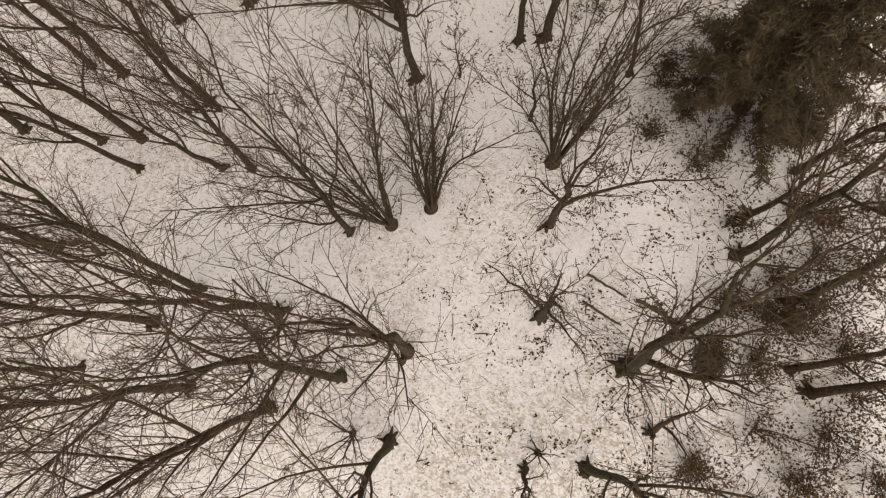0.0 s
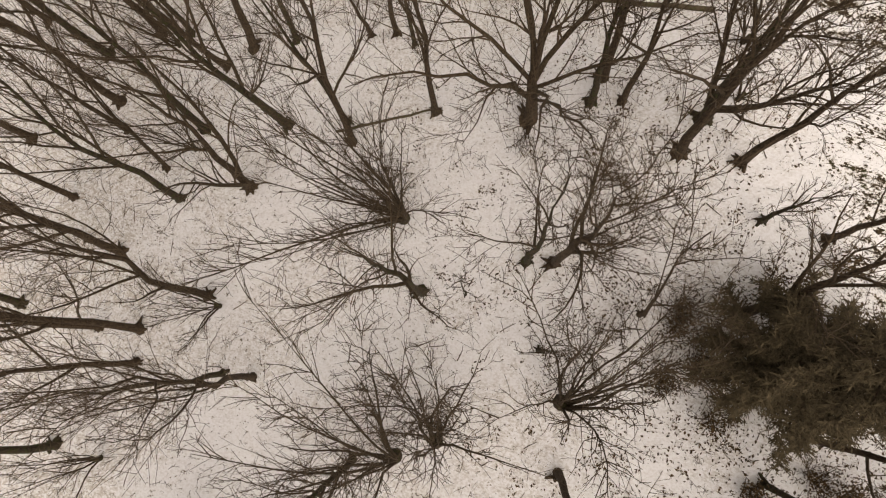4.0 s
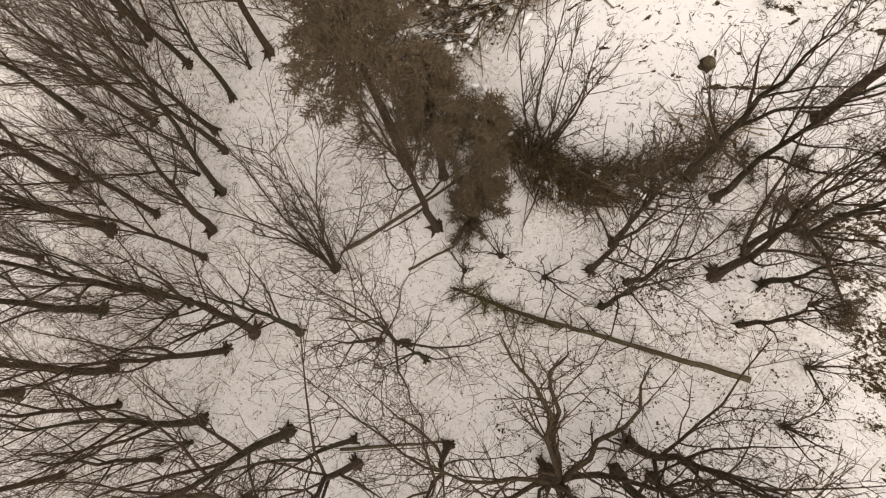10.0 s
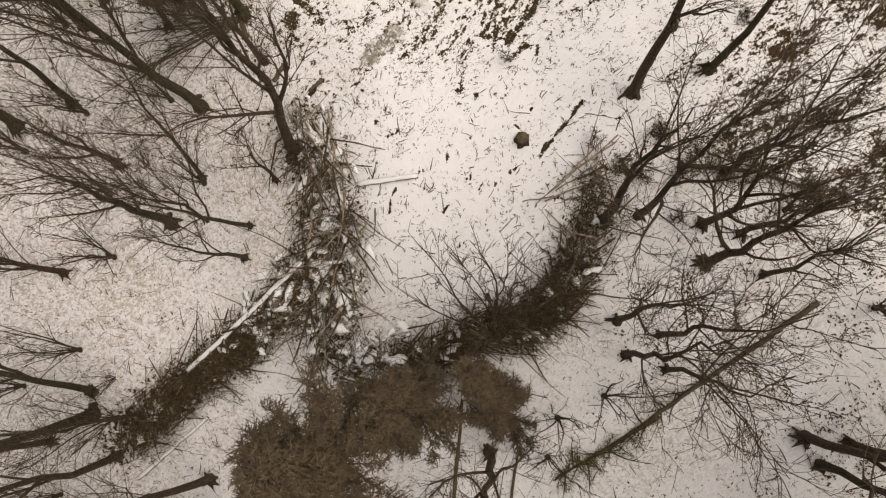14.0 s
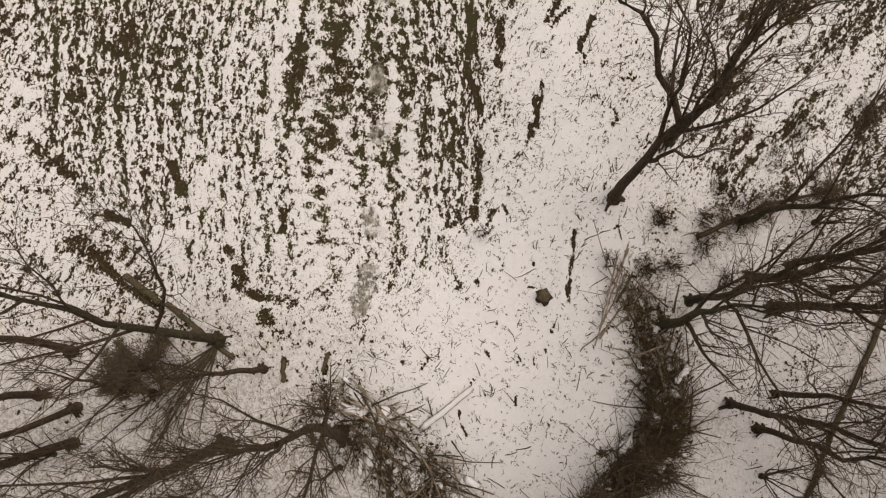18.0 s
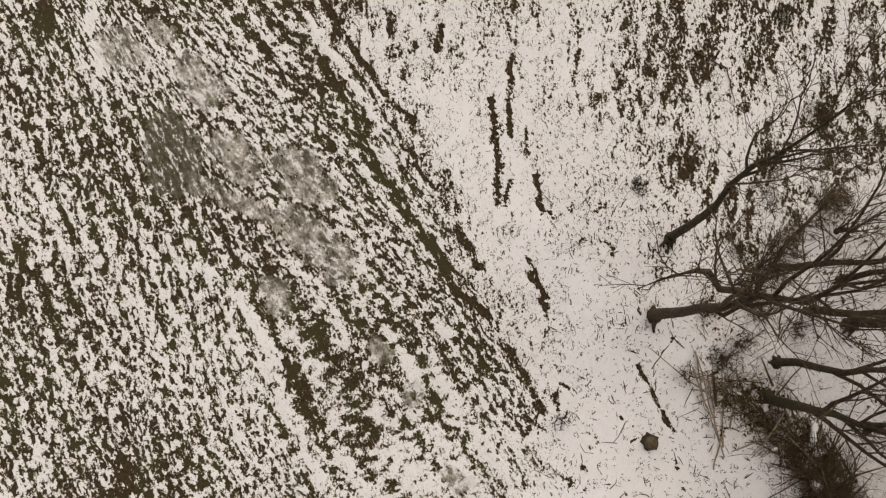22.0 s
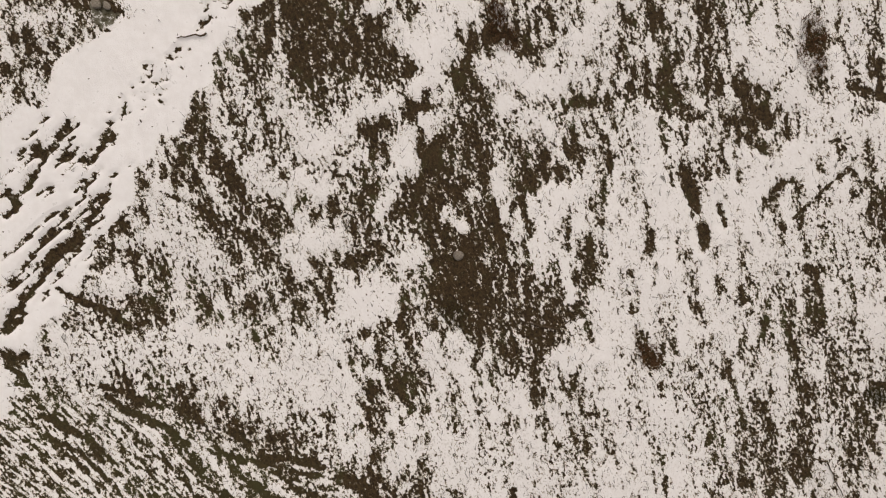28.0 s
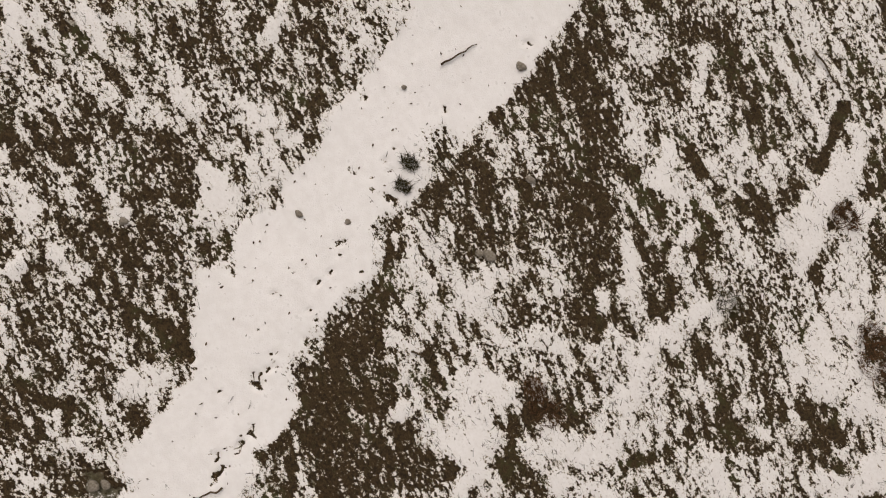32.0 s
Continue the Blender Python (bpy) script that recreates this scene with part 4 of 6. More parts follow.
tagged(ground, "hillside of patchy snow over brown soil, dead grass and grey ice", "ground", kind="structure")


def snow_share(x, y):
    i, j = np.searchsorted(AX, x), np.searchsorted(AY, y)
    return snow_at[np.clip(j, 0, ny - 1), np.clip(i, 0, nx - 1)], forest[np.clip(j, 0, ny - 1), np.clip(i, 0, nx - 1)], GZ[np.clip(j, 0, ny - 1), np.clip(i, 0, nx - 1)]


def surface(x, y):
    return float(snow_share(np.array([x]), np.array([y]))[2][0])


# ---- building helpers ----
class Soup:
    """Vertices and faces for one mesh."""

    def __init__(self):
        self.v, self.f, self.m = [], [], []

    def tube(self, pts, radii, sides, mat=0, cap=False, phase=0.0):
        base = len(self.v)
        n = len(pts)
        for k, (p, r) in enumerate(zip(pts, radii)):
            a = Vector(pts[max(k - 1, 0)])
            b = Vector(pts[min(k + 1, n - 1)])
            d = (b - a).normalized() if (b - a).length > 1e-6 else Vector((0, 0, 1))
            s = d.cross(Vector((0.31, 0.95, 0.02) if abs(d.z) > 0.6 else (0, 0, 1))).normalized()
            t = d.cross(s)
            for i in range(sides):
                w = phase + 2 * math.pi * i / sides
                q = Vector(p) + (s * math.cos(w) + t * math.sin(w)) * r
                self.v.append((q.x, q.y, q.z))
        for k in range(n - 1):
            for i in range(sides):
                a, b = base + k * sides + i, base + k * sides + (i + 1) % sides
                self.f.append((a, b, b + sides, a + sides))
                self.m.append(mat)
        if cap:
            self.f.append(tuple(base + i for i in range(sides))[::-1])
            self.f.append(tuple(base + (n - 1) * sides + i for i in range(sides)))
            self.m += [mat, mat]

    def quad(self, p, a, b, mat=0):
        base = len(self.v)
        p, a, b = Vector(p), Vector(a), Vector(b)
        for q in (p - a, p + b, p + a, p - b):
            self.v.append((q.x, q.y, q.z))
        self.f.append((base, base + 1, base + 2, base + 3))
        self.m.append(mat)

    def blade(self, p, tip, wide, mat=0):
        base = len(self.v)
        p, tip = Vector(p), Vector(tip)
        side = (tip - p).cross(Vector((0.2, 0.1, 1))).normalized() * wide
        for q in (p - side, p + side, tip):
            self.v.append((q.x, q.y, q.z))
        self.f.append((base, base + 1, base + 2))
        self.m.append(mat)

    def part(self, name, mats, parent=None, label="", smooth=True):
        mesh = bpy.data.meshes.new(name)
        mesh.from_pydata(self.v, [], self.f)
        for m in mats if isinstance(mats, (list, tuple)) else [mats]:
            mesh.materials.append(m)
        mesh.polygons.foreach_set("material_index", self.m)
        if smooth:
            mesh.polygons.foreach_set("use_smooth", [True] * len(mesh.polygons))
        ob = new(name, mesh)
        if parent:
            ob.parent = parent
        if label:
            ob["label"] = label
        return ob


def empty(name, x, y, z):
    ob = new(name)
    ob.location = (x, y, z)
    ob.empty_display_size = 0.2
    return ob


def bend(start, way, length, steps, curl, rnd, up=0.0):
    """A wandering line from start along way, drawn upwards by up."""
    pts, p, d = [tuple(start)], Vector(start), Vector(way).normalized()
    for _ in range(steps):
        d = (d + Vector((rnd.gauss(0, curl), rnd.gauss(0, curl), rnd.gauss(0, curl) + up))).normalized()
        p = p + d * (length / steps)
        pts.append(tuple(p))
    return pts


def along(pts, t):
    k = t * (len(pts) - 1)
    i = min(int(k), len(pts) - 2)
    a, b = Vector(pts[i]), Vector(pts[i + 1])
    return a.lerp(b, k - i), (b - a).normalized()


def side_way(d, rnd, spread, up):
    """A way that leaves d at an angle, rising."""
    a = rnd.uniform(0, 2 * math.pi)
    s = d.orthogonal().normalized()
    t = d.cross(s)
    return (d * (1 - spread) + (s * math.cos(a) + t * math.sin(a)) * spread + Vector((0, 0, up))).normalized()


def tree(x, y, tall, lean_x, lean_y, r, seed, label, wide=1.0, limbs=None, first=0.3, fork=False, bushy=1.0, plan=()):
    """A bare broadleaf tree: trunk with root flare, ascending limbs with branches and twigs."""
    rnd = random.Random(seed)
    z = surface(x, y) - 0.05
    top = empty("tree", x, y, z)
    tagged(top, label, "tree", "bare trees of the wood")
    n = 9
    pts, radii = [], []
    px, py = rnd.gauss(0, 0.01), rnd.gauss(0, 0.01)
    sx = sy = 0.0
    for k in range(n + 1):
        t = k / n
        sx += rnd.gauss(0, 0.011) * tall * (0.3 + t)
        sy += rnd.gauss(0, 0.011) * tall * (0.3 + t)
        pull = 0.92
        sx *= pull
        sy *= pull
        pts.append((lean_x * tall * t + sx + px, lean_y * tall * t + sy + py, tall * t))
        radii.append(max(r * (1 - t) ** 1.15, 0.012))
    s = Soup()
    low = [tuple(Vector(pts[0]).lerp(Vector(pts[1]), q)) for q in (0, 0.03, 0.08, 0.18, 0.4)]
    s.tube(low[:1] + low[1:] + pts[1:], [r * 1.75, r * 1.4, r * 1.15, r * 1.02, r * 0.98] + radii[1:], 9)
    for k in range(rnd.randint(4, 6)):
        a = rnd.uniform(0, 6.28)
        q = (math.cos(a), math.sin(a))
        s.tube([(q[0] * r * 0.5, q[1] * r * 0.5, 0.34), (q[0] * r * 1.5, q[1] * r * 1.5, 0.10), (q[0] * r * 2.9, q[1] * r * 2.9, -0.04)],
               [r * 0.5, r * 0.42, r * 0.12], 5)
    s.part("trunk", M_BARK_MOSS if rnd.random() < 0.4 else M_BARK, top)
    def boughs(main, rad, size):
        """One limb with its branches, and under it the spray of its twigs."""
        g, fine = Soup(), Soup()
        n_main = len(main) - 1
        g.tube(main, [max(rad * (1 - 0.86 * i / n_main), 0.008) for i in range(n_main + 1)], 5)
        many = max(4, int(size * 2.3 * bushy ** 0.5))
        for j in range(many):
            u = 0.16 + 0.83 * (j + rnd.random()) / many
            q, e = along(main, min(u, 0.98))
            sub_len = size * rnd.uniform(0.24, 0.46) * (1.2 - 0.65 * u)
            sub_r = max(rad * (1 - 0.8 * u) * 0.46, 0.0105)
            sub = bend(q, side_way(e, rnd, 0.42, 0.26), sub_len, 4, 0.11, rnd, 0.06)
            g.tube(sub, [sub_r * (1 - 0.18 * i) for i in range(5)], 3 if sub_r < 0.012 else 4, 1)
            shoots = max(3, int(rnd.randint(4, 6) * bushy ** 0.5))
            for i in range(shoots):
                q2, e2 = along(sub, 0.15 + 0.83 * (i + rnd.random()) / shoots)
                tw_len = sub_len * rnd.uniform(0.25, 0.55)
                tw = bend(q2, side_way(e2, rnd, 0.45, 0.12), tw_len, 2, 0.15, rnd, 0.05)
                fine.tube(tw, [max(sub_r * 0.55, 0.0062), 0.0052, 0.0036], 3)
                if tw_len > 0.35 and rnd.random() < 0.6:
                    q3, e3 = along(tw, rnd.uniform(0.2, 0.8))
                    fine.tube(bend(q3, side_way(e3, rnd, 0.5, 0.1), tw_len * 0.5, 1, 0.1, rnd), [0.0054, 0.0036], 3)
        limb = g.part("limb", [M_LIMB, M_TWIG], top)
        tagged(fine.part("twig_spray", M_TWIG, limb), kind="stuff")

    for dx, dy, h, low_h, rad in plan:
        # a known limb: it leaves the trunk at low_h and ends dx, dy from the foot at h
        p, d = along(pts, min(low_h / tall, 0.97))
        tip = Vector((dx, dy, h))
        size = (tip - p).length
        main = []
        sway = Vector((rnd.gauss(0, 0.05), rnd.gauss(0, 0.05), 0.03)) * size
        for k in range(8):
            t = k / 7
            out = p.lerp(tip, t) + sway * math.sin(math.pi * t) + Vector((0, 0, 0.10 * size * math.sin(math.pi * t * 0.9)))
            if 0 < k < 7:
                out += Vector((rnd.gauss(0, 1), rnd.gauss(0, 1), rnd.gauss(0, 1))) * 0.016 * size
            main.append(tuple(out))
        boughs(main, rad, size)
    count = limbs if limbs is not None else max(8, int(tall * 0.82 + r * 11))
    phase = rnd.uniform(0, 6.28)
    for k in range(count):
        f = first - 0.06 + (1.0 - first) * ((k + rnd.random() * 0.7) / count)
        p, d = along(pts, min(f, 0.985))
        phase += 2.4 + rnd.gauss(0, 0.4)
        rise = rnd.uniform(1.4, 2.9) + 0.6 * f
        way = Vector((math.cos(phase), math.sin(phase), rise / max(wide, 0.6)))
        size = tall * (0.56 - 0.40 * f) * rnd.uniform(0.7, 1.25) * (0.55 + 0.45 * wide)
        rad = max(r * (1 - f) ** 0.9 * rnd.uniform(0.36, 0.62), 0.015)
        if fork and k < 2:
            p, d = along(pts, 0.05 + 0.05 * k)
            phase += 0.7
            size, rad, way = tall * 0.72, r * 0.62, Vector((math.cos(phase), math.sin(phase), 2.3))
        boughs(bend(p, way, size, 6, 0.095, rnd, 0.09), rad, size)
    return top


def vase_tree(x, y, tall, spread, stems, seed, label, lean=(0.0, 0.0), thick=1.0):
    """A slender tree of many ascending stems that fan out from one mossy foot."""
    rnd = random.Random(seed)
    top = empty("many_stemmed_tree", x, y, surface(x, y) - 0.04)
    tagged(top, label, "tree", "many-stemmed trees of the wood")
    f = Soup()
    f.tube([(0, 0, -0.05), (0, 0, 0.08), (0.02, 0.01, 0.3), (0.03, 0.02, 0.55)], [0.30 * thick, 0.20 * thick, 0.16 * thick, 0.11 * thick], 9, 0, True)
    f.part("foot", M_BARK_MOSS, top)
    for k in range(stems):
        a = 6.283 * k / stems + rnd.gauss(0, 0.25)
        out = spread / tall * math.sqrt(rnd.uniform(0.12, 1.0))
        rr = rnd.uniform(0.03, 0.058) * math.sqrt(thick)
        size = tall * rnd.uniform(0.7, 1.05)
        main = bend((0.1 * thick * math.cos(a), 0.1 * thick * math.sin(a), thick * rnd.uniform(0.25, 0.6)), (lean[0] + out * 0.9 * math.cos(a), lean[1] + out * 0.9 * math.sin(a), 1), size, 7, 0.075, rnd, 0.0)
        g, fine = Soup(), Soup()
        g.tube(main, [rr * (1 - 0.125 * i) for i in range(8)], 5)
        for j in range(int(size * 2.1)):
            u = rnd.uniform(0.15, 0.98)
            q, e = along(main, u)
            sub = bend(q, side_way(e, rnd, 0.34, 0.15), size * rnd.uniform(0.12, 0.30) * (1.2 - 0.6 * u), 3, 0.12, rnd, 0.05)
            g.tube(sub, [0.013, 0.011, 0.008, 0.005], 4, 1)
            for _ in range(3):
                q2, e2 = along(sub, rnd.uniform(0.2, 0.95))
                g.tube(bend(q2, side_way(e2, rnd, 0.4, 0.1), size * rnd.uniform(0.04, 0.1), 2, 0.1, rnd), [0.0075, 0.006, 0.004], 3)
        stem = g.part("stem", [M_LIMB, M_TWIG], top)
        tagged(fine.part("twig_spray", M_TWIG, stem), kind="stuff")
    return top


def conifer(x, y, tall, r, spread, seed, label, mat, density=1.0, bare=0.12, lean=(0, 0), thin=0.012):
    """An evergreen: trunk and drooping boughs thick with needle sprays."""
    rnd = random.Random(seed)
    z = surface(x, y) - 0.05
    top = empty("conifer", x, y, z)
    tagged(top, label, "tree", "evergreens by the wood")
    pts = [(lean[0] * tall * t, lean[1] * tall * t, tall * t) for t in (0, 0.02, 0.06, 0.3, 0.6, 0.85, 1)]
    s = Soup()
    s.tube(pts, [r * 1.5, r * 1.2, r, r * 0.8, r * 0.5, r * 0.22, 0.01], 9)
    s.part("trunk", M_BARK, top)
    levels = int(tall * 2.3)
    for k in range(levels):
        f = bare + (0.98 - bare) * k / levels
        for j in range(rnd.randint(4, 6)):
            a = rnd.uniform(0, 6.28)
            p, _ = along(pts, f)
            p = Vector((lean[0] * tall * f, lean[1] * tall * f, tall * f))
            size = spread * (1 - f) ** 0.75 * rnd.uniform(0.7, 1.15) + 0.15
            main = bend(p, (math.cos(a), math.sin(a), 0.25), size, 4, 0.08, rnd, -0.09)
            g, fine = Soup(), Soup()
            g.tube(main, [0.035 * (1 - f) + 0.012, 0.022, 0.015, 0.01, 0.006], 4)
            for i in range(int(34 * size * density) + 5):
                q, e = along(main, rnd.uniform(0.08, 1.0) ** 0.8)
                w = side_way(e, rnd, 0.6, -0.12)
                ln = rnd.uniform(0.16, 0.42) * (0.6 + 0.25 * size)
                tip = q + w * ln
                for _ in range(6):
                    mid = q.lerp(tip, rnd.uniform(0.05, 1.0))
                    off = Vector((rnd.gauss(0, 0.09), rnd.gauss(0, 0.09), rnd.gauss(0, 0.07)))
                    fine.blade(mid, mid + w * 0.06 + off, thin)
                fine.blade(q, tip, thin * 1.2)
            bough = g.part("bough", M_BARK, top)
            tagged(fine.part("needle_spray", mat, bough), kind="stuff")
    return top


def log(points, r0, r1, mat, label, stubs=0, seed=1, sunk=0.25):
    """A fallen trunk along points (x, y), with broken branch stubs."""
    rnd = random.Random(seed)
    x0, y0 = points[0]
    top = empty("fallen_log", x0, y0, surface(x0, y0))
    tagged(top, label, "log")
    pts, radii = [], []
    n = 8 * (len(points) - 1)
    for k in range(n + 1):
        t = k / n * (len(points) - 1)
        i = min(int(t), len(points) - 2)
        a = t - i
        x = points[i][0] * (1 - a) + points[i + 1][0] * a + rnd.gauss(0, 0.015)
        y = points[i][1] * (1 - a) + points[i + 1][1] * a + rnd.gauss(0, 0.015)
        r = r0 + (r1 - r0) * k / n
        pts.append((x - x0, y - y0, surface(x, y) - top.location.z + r * (1 - 2 * sunk) + 0.02))
        radii.append(r * rnd.uniform(0.93, 1.07))
    s = Soup()
    s.tube(pts, radii, 10, 0, True)
    s.part("log_body", mat, top)
    for k in range(stubs):
        p, d = along(pts, rnd.uniform(0.15, 0.95))
        a = rnd.uniform(0, 6.28)
        g = Soup()
        main = bend(p, d * 0.5 + Vector((math.cos(a), math.sin(a), rnd.uniform(0.1, 0.5))), rnd.uniform(0.5, 1.4), 4, 0.15, rnd)
        g.tube(main, [0.03, 0.024, 0.018, 0.012, 0.007], 4)
        for _ in range(5):
            q, e = along(main, rnd.uniform(0.3, 1))
            g.tube(bend(q, side_way(e, rnd, 0.5, 0.1), rnd.uniform(0.2, 0.5), 2, 0.15, rnd), [0.01, 0.008, 0.005], 3)
        g.part("branch_stub", M_LIMB, top)
    return top


def stump(x, y, r, tall, seed):
    rnd = random.Random(seed)
    top = empty("stump", x, y, surface(x, y) - 0.03)
    tagged(top, "short weathered tree stump standing in clean snow", "stump")
    s = Soup()
    s.tube([(0, 0, 0), (0, 0, 0.06), (0, 0, tall * 0.6), (0, 0, tall)], [r * 1.3, r * 1.12, r, r * 0.97], 14)
    for k in range(14, 56):
        vx, vy, vz = s.v[k - 14]
        a = math.atan2(vy, vx)
        q = 1 + (0.22 if vz < 0.1 else 0.05) * math.sin(5 * a + seed) + rnd.gauss(0, 0.02)
        s.v[k - 14] = (vx * q, vy * q, vz)
    s.part("stump_body", M_BARK_MOSS, top)
    c = Soup()
    c.tube([(0, 0, tall - 0.02), (0, 0, tall + 0.012)], [r * 0.96, r * 0.9], 14, 0, True)
    c.part("cut_face", M_CUT, top, "dark weathered cut face")
    return top


def tuft(x, y, wide, tall, blades, seed, mat, label):
    """A low clump of withered stalks."""
    rnd = random.Random(seed)
    top = empty("grass_clump", x, y, surface(x, y) - 0.02)
    tagged(top, label, "grass clump", "withered clumps on the slope")
    g = Soup()
    for k in range(blades):
        a, q = rnd.uniform(0, 6.28), wide * math.sqrt(rnd.random())
        p = (q * math.cos(a), 0.7 * q * math.sin(a), surface(x + q * math.cos(a), y + 0.7 * q * math.sin(a)) - top.location.z)
        g.blade(p, (p[0] + rnd.gauss(0, 0.09), p[1] + rnd.gauss(0, 0.09), p[2] + tall * rnd.uniform(0.4, 1.1)), rnd.uniform(0.005, 0.011))
    tagged(g.part("stalk_clump", mat, top, smooth=False), kind="stuff")
    return top


def stone(x, y, r, seed):
    """A half-buried field stone."""
    rnd = random.Random(seed)
    bm = bmesh.new()
    bmesh.ops.create_icosphere(bm, subdivisions=2, radius=r)
    sx, sy, sz, ph = rnd.uniform(0.8, 1.25), rnd.uniform(0.7, 1.0), rnd.uniform(0.5, 0.7), rnd.uniform(0, 6)
    for v in bm.verts:
        q = 1 + 0.16 * math.sin(3 * v.co.x / r + ph) * math.cos(2.5 * v.co.y / r - ph) + rnd.gauss(0, 0.03)
        v.co = Vector((v.co.x * sx * q, v.co.y * sy * q, v.co.z * sz * q))
    mesh = bpy.data.meshes.new("stone")
    bm.to_mesh(mesh)
    bm.free()
    mesh.materials.append(M_STONE)
    ob = new("stone", mesh)
    ob.location = (x, y, surface(x, y) + 0.15 * r)
    tagged(ob, "small grey-brown field stone half sunk in soil", "stone", "stones on the hillside")
    return ob


def brush_heap(points, wide, tall, count, seed, label, pale=0.3, long_=1.6, lumps=0.5, thick=1.2):
    """A heap of cut branches along points; each thick stick is a part, the fine brushwood one tangle."""
    rnd = random.Random(seed)
    x0, y0 = points[len(points) // 2]
    top = empty("brush_pile", x0, y0, surface(x0, y0))
    tagged(top, label, "brush pile", "brush piles at the clearing")

    def spot():
        k = rnd.uniform(0, len(points) - 1.001)
        i = int(k)
        a = k - i
        bx = points[i][0] * (1 - a) + points[i + 1][0] * a + rnd.gauss(0, wide * 0.45)
        by = points[i][1] * (1 - a) + points[i + 1][1] * a + rnd.gauss(0, wide * 0.45)
        dx, dy = points[i + 1][0] - points[i][0], points[i + 1][1] - points[i][1]
        return bx, by, math.atan2(dy, dx)

    for k in range(count):
        bx, by, a = spot()
        a += rnd.gauss(0, 0.7)
        ln = long_ * rnd.uniform(0.35, 1.2)
        hgt = surface(bx, by) + abs(rnd.gauss(0, tall * 0.45)) + 0.03
        pts = bend((bx - x0, by - y0, hgt - top.location.z), (math.cos(a), math.sin(a), rnd.gauss(0, 0.12)), ln, 4, 0.07, rnd)
        rr = rnd.uniform(0.014, 0.042)
        s = Soup()
        s.tube(pts, [rr, rr * 0.9, rr * 0.75, rr * 0.6, rr * 0.4], 5, 0, True)
        pale_one = rnd.random() < pale
        s.part("stick", M_STICK if pale_one else M_DSTICK, top, "pale barkless stick" if pale_one else "")
    g = Soup()
    for k in range(int(count * 16 * thick)):
        bx, by, a = spot()
        a += rnd.gauss(0, 1.0)
        ln = rnd.uniform(0.25, 0.9)
        hgt = surface(bx, by) + abs(rnd.gauss(0, tall * 0.5))
        p = (bx - x0, by - y0, hgt - top.location.z)
        g.tube(bend(p, (math.cos(a), math.sin(a), rnd.gauss(0.15, 0.3)), ln, 2, 0.15, rnd), [0.011, 0.009, 0.005], 3)
    tagged(g.part("brushwood", M_DSTICK, top), kind="stuff")
    g = Soup()
    for k in range(int(count * 26 * thick)):
        bx, by, a = spot()
        p = (bx - x0, by - y0, surface(bx, by) - top.location.z + rnd.uniform(0, tall * 0.6))
        g.blade(p, (p[0] + rnd.gauss(0, 0.13), p[1] + rnd.gauss(0, 0.13), p[2] + rnd.uniform(0.02, 0.3)), rnd.uniform(0.006, 0.014))
    tagged(g.part("withered_tangle", M_STALK, top, "brown withered stalks", False), kind="stuff")
    for k in range(int(count * lumps * 1.1)):
        bx, by, a = spot()
        w = Soup()
        rr, hh = 0.07 + 0.26 * rnd.random() ** 2, surface(bx, by) + rnd.uniform(-0.02, 0.6) * tall
        turn, slim = rnd.uniform(0, 3.14), rnd.uniform(0.4, 0.8)
        rings, ph = [(0.0, 1.0), (0.4, 0.95), (0.85, 0.66), (1.1, 0.2)], rnd.uniform(0, 6)
        base = 0
        for lift_, q in rings:
            for i in range(9):
                b = i * 0.698
                k2 = rr * q * (1 + 0.38 * math.sin(2 * b + ph) + 0.26 * math.sin(5 * b + 2 * ph + lift_))
                p, q2 = k2 * math.cos(b), k2 * math.sin(b) * slim
                w.v.append((bx - x0 + p * math.cos(turn) - q2 * math.sin(turn), by - y0 + p * math.sin(turn) + q2 * math.cos(turn), hh - top.location.z + lift_ * rr * 0.35))
        for q in range(3):
            for i in range(9):
                c = q * 9
                w.f.append((c + i, c + (i + 1) % 9, c + 9 + (i + 1) % 9, c + 9 + i))
                w.m.append(0)
        w.f.append(tuple(range(27, 36)))
        w.m.append(0)
        w.part("snow_cap", M_SNOW, top, "lump of clean snow")
    return top


def shrub(x, y, tall, stems, seed, label, spread=0.5, mat=None):
    """A leafless bush of thin stems from one foot."""
    rnd = random.Random(seed)
    top = empty("shrub", x, y, surface(x, y) - 0.02)
    tagged(top, label, "shrub", "bare shrubs")
    for k in range(stems):
        a = rnd.uniform(0, 6.28)
        g = Soup()
        main = bend((rnd.gauss(0, 0.07), rnd.gauss(0, 0.07), 0), (math.cos(a) * spread, math.sin(a) * spread, 1), tall * rnd.uniform(0.55, 1.1), 5, 0.10, rnd, 0.02)
        g.tube(main, [0.022, 0.018, 0.015, 0.012, 0.009, 0.005], 3)
        for j in range(9):
            q, e = along(main, rnd.uniform(0.25, 0.98))
            sub = bend(q, side_way(e, rnd, 0.48, 0.1), tall * rnd.uniform(0.12, 0.3), 3, 0.13, rnd, 0.04)
            g.tube(sub, [0.009, 0.008, 0.006, 0.004], 3)
            for _ in range(2):
                q2, e2 = along(sub, rnd.uniform(0.3, 0.95))
                g.tube(bend(q2, side_way(e2, rnd, 0.5, 0.1), tall * rnd.uniform(0.05, 0.12), 2, 0.1, rnd), [0.006, 0.005, 0.004], 3)
        g.part("stem", mat or M_TWIG, top)
    return top


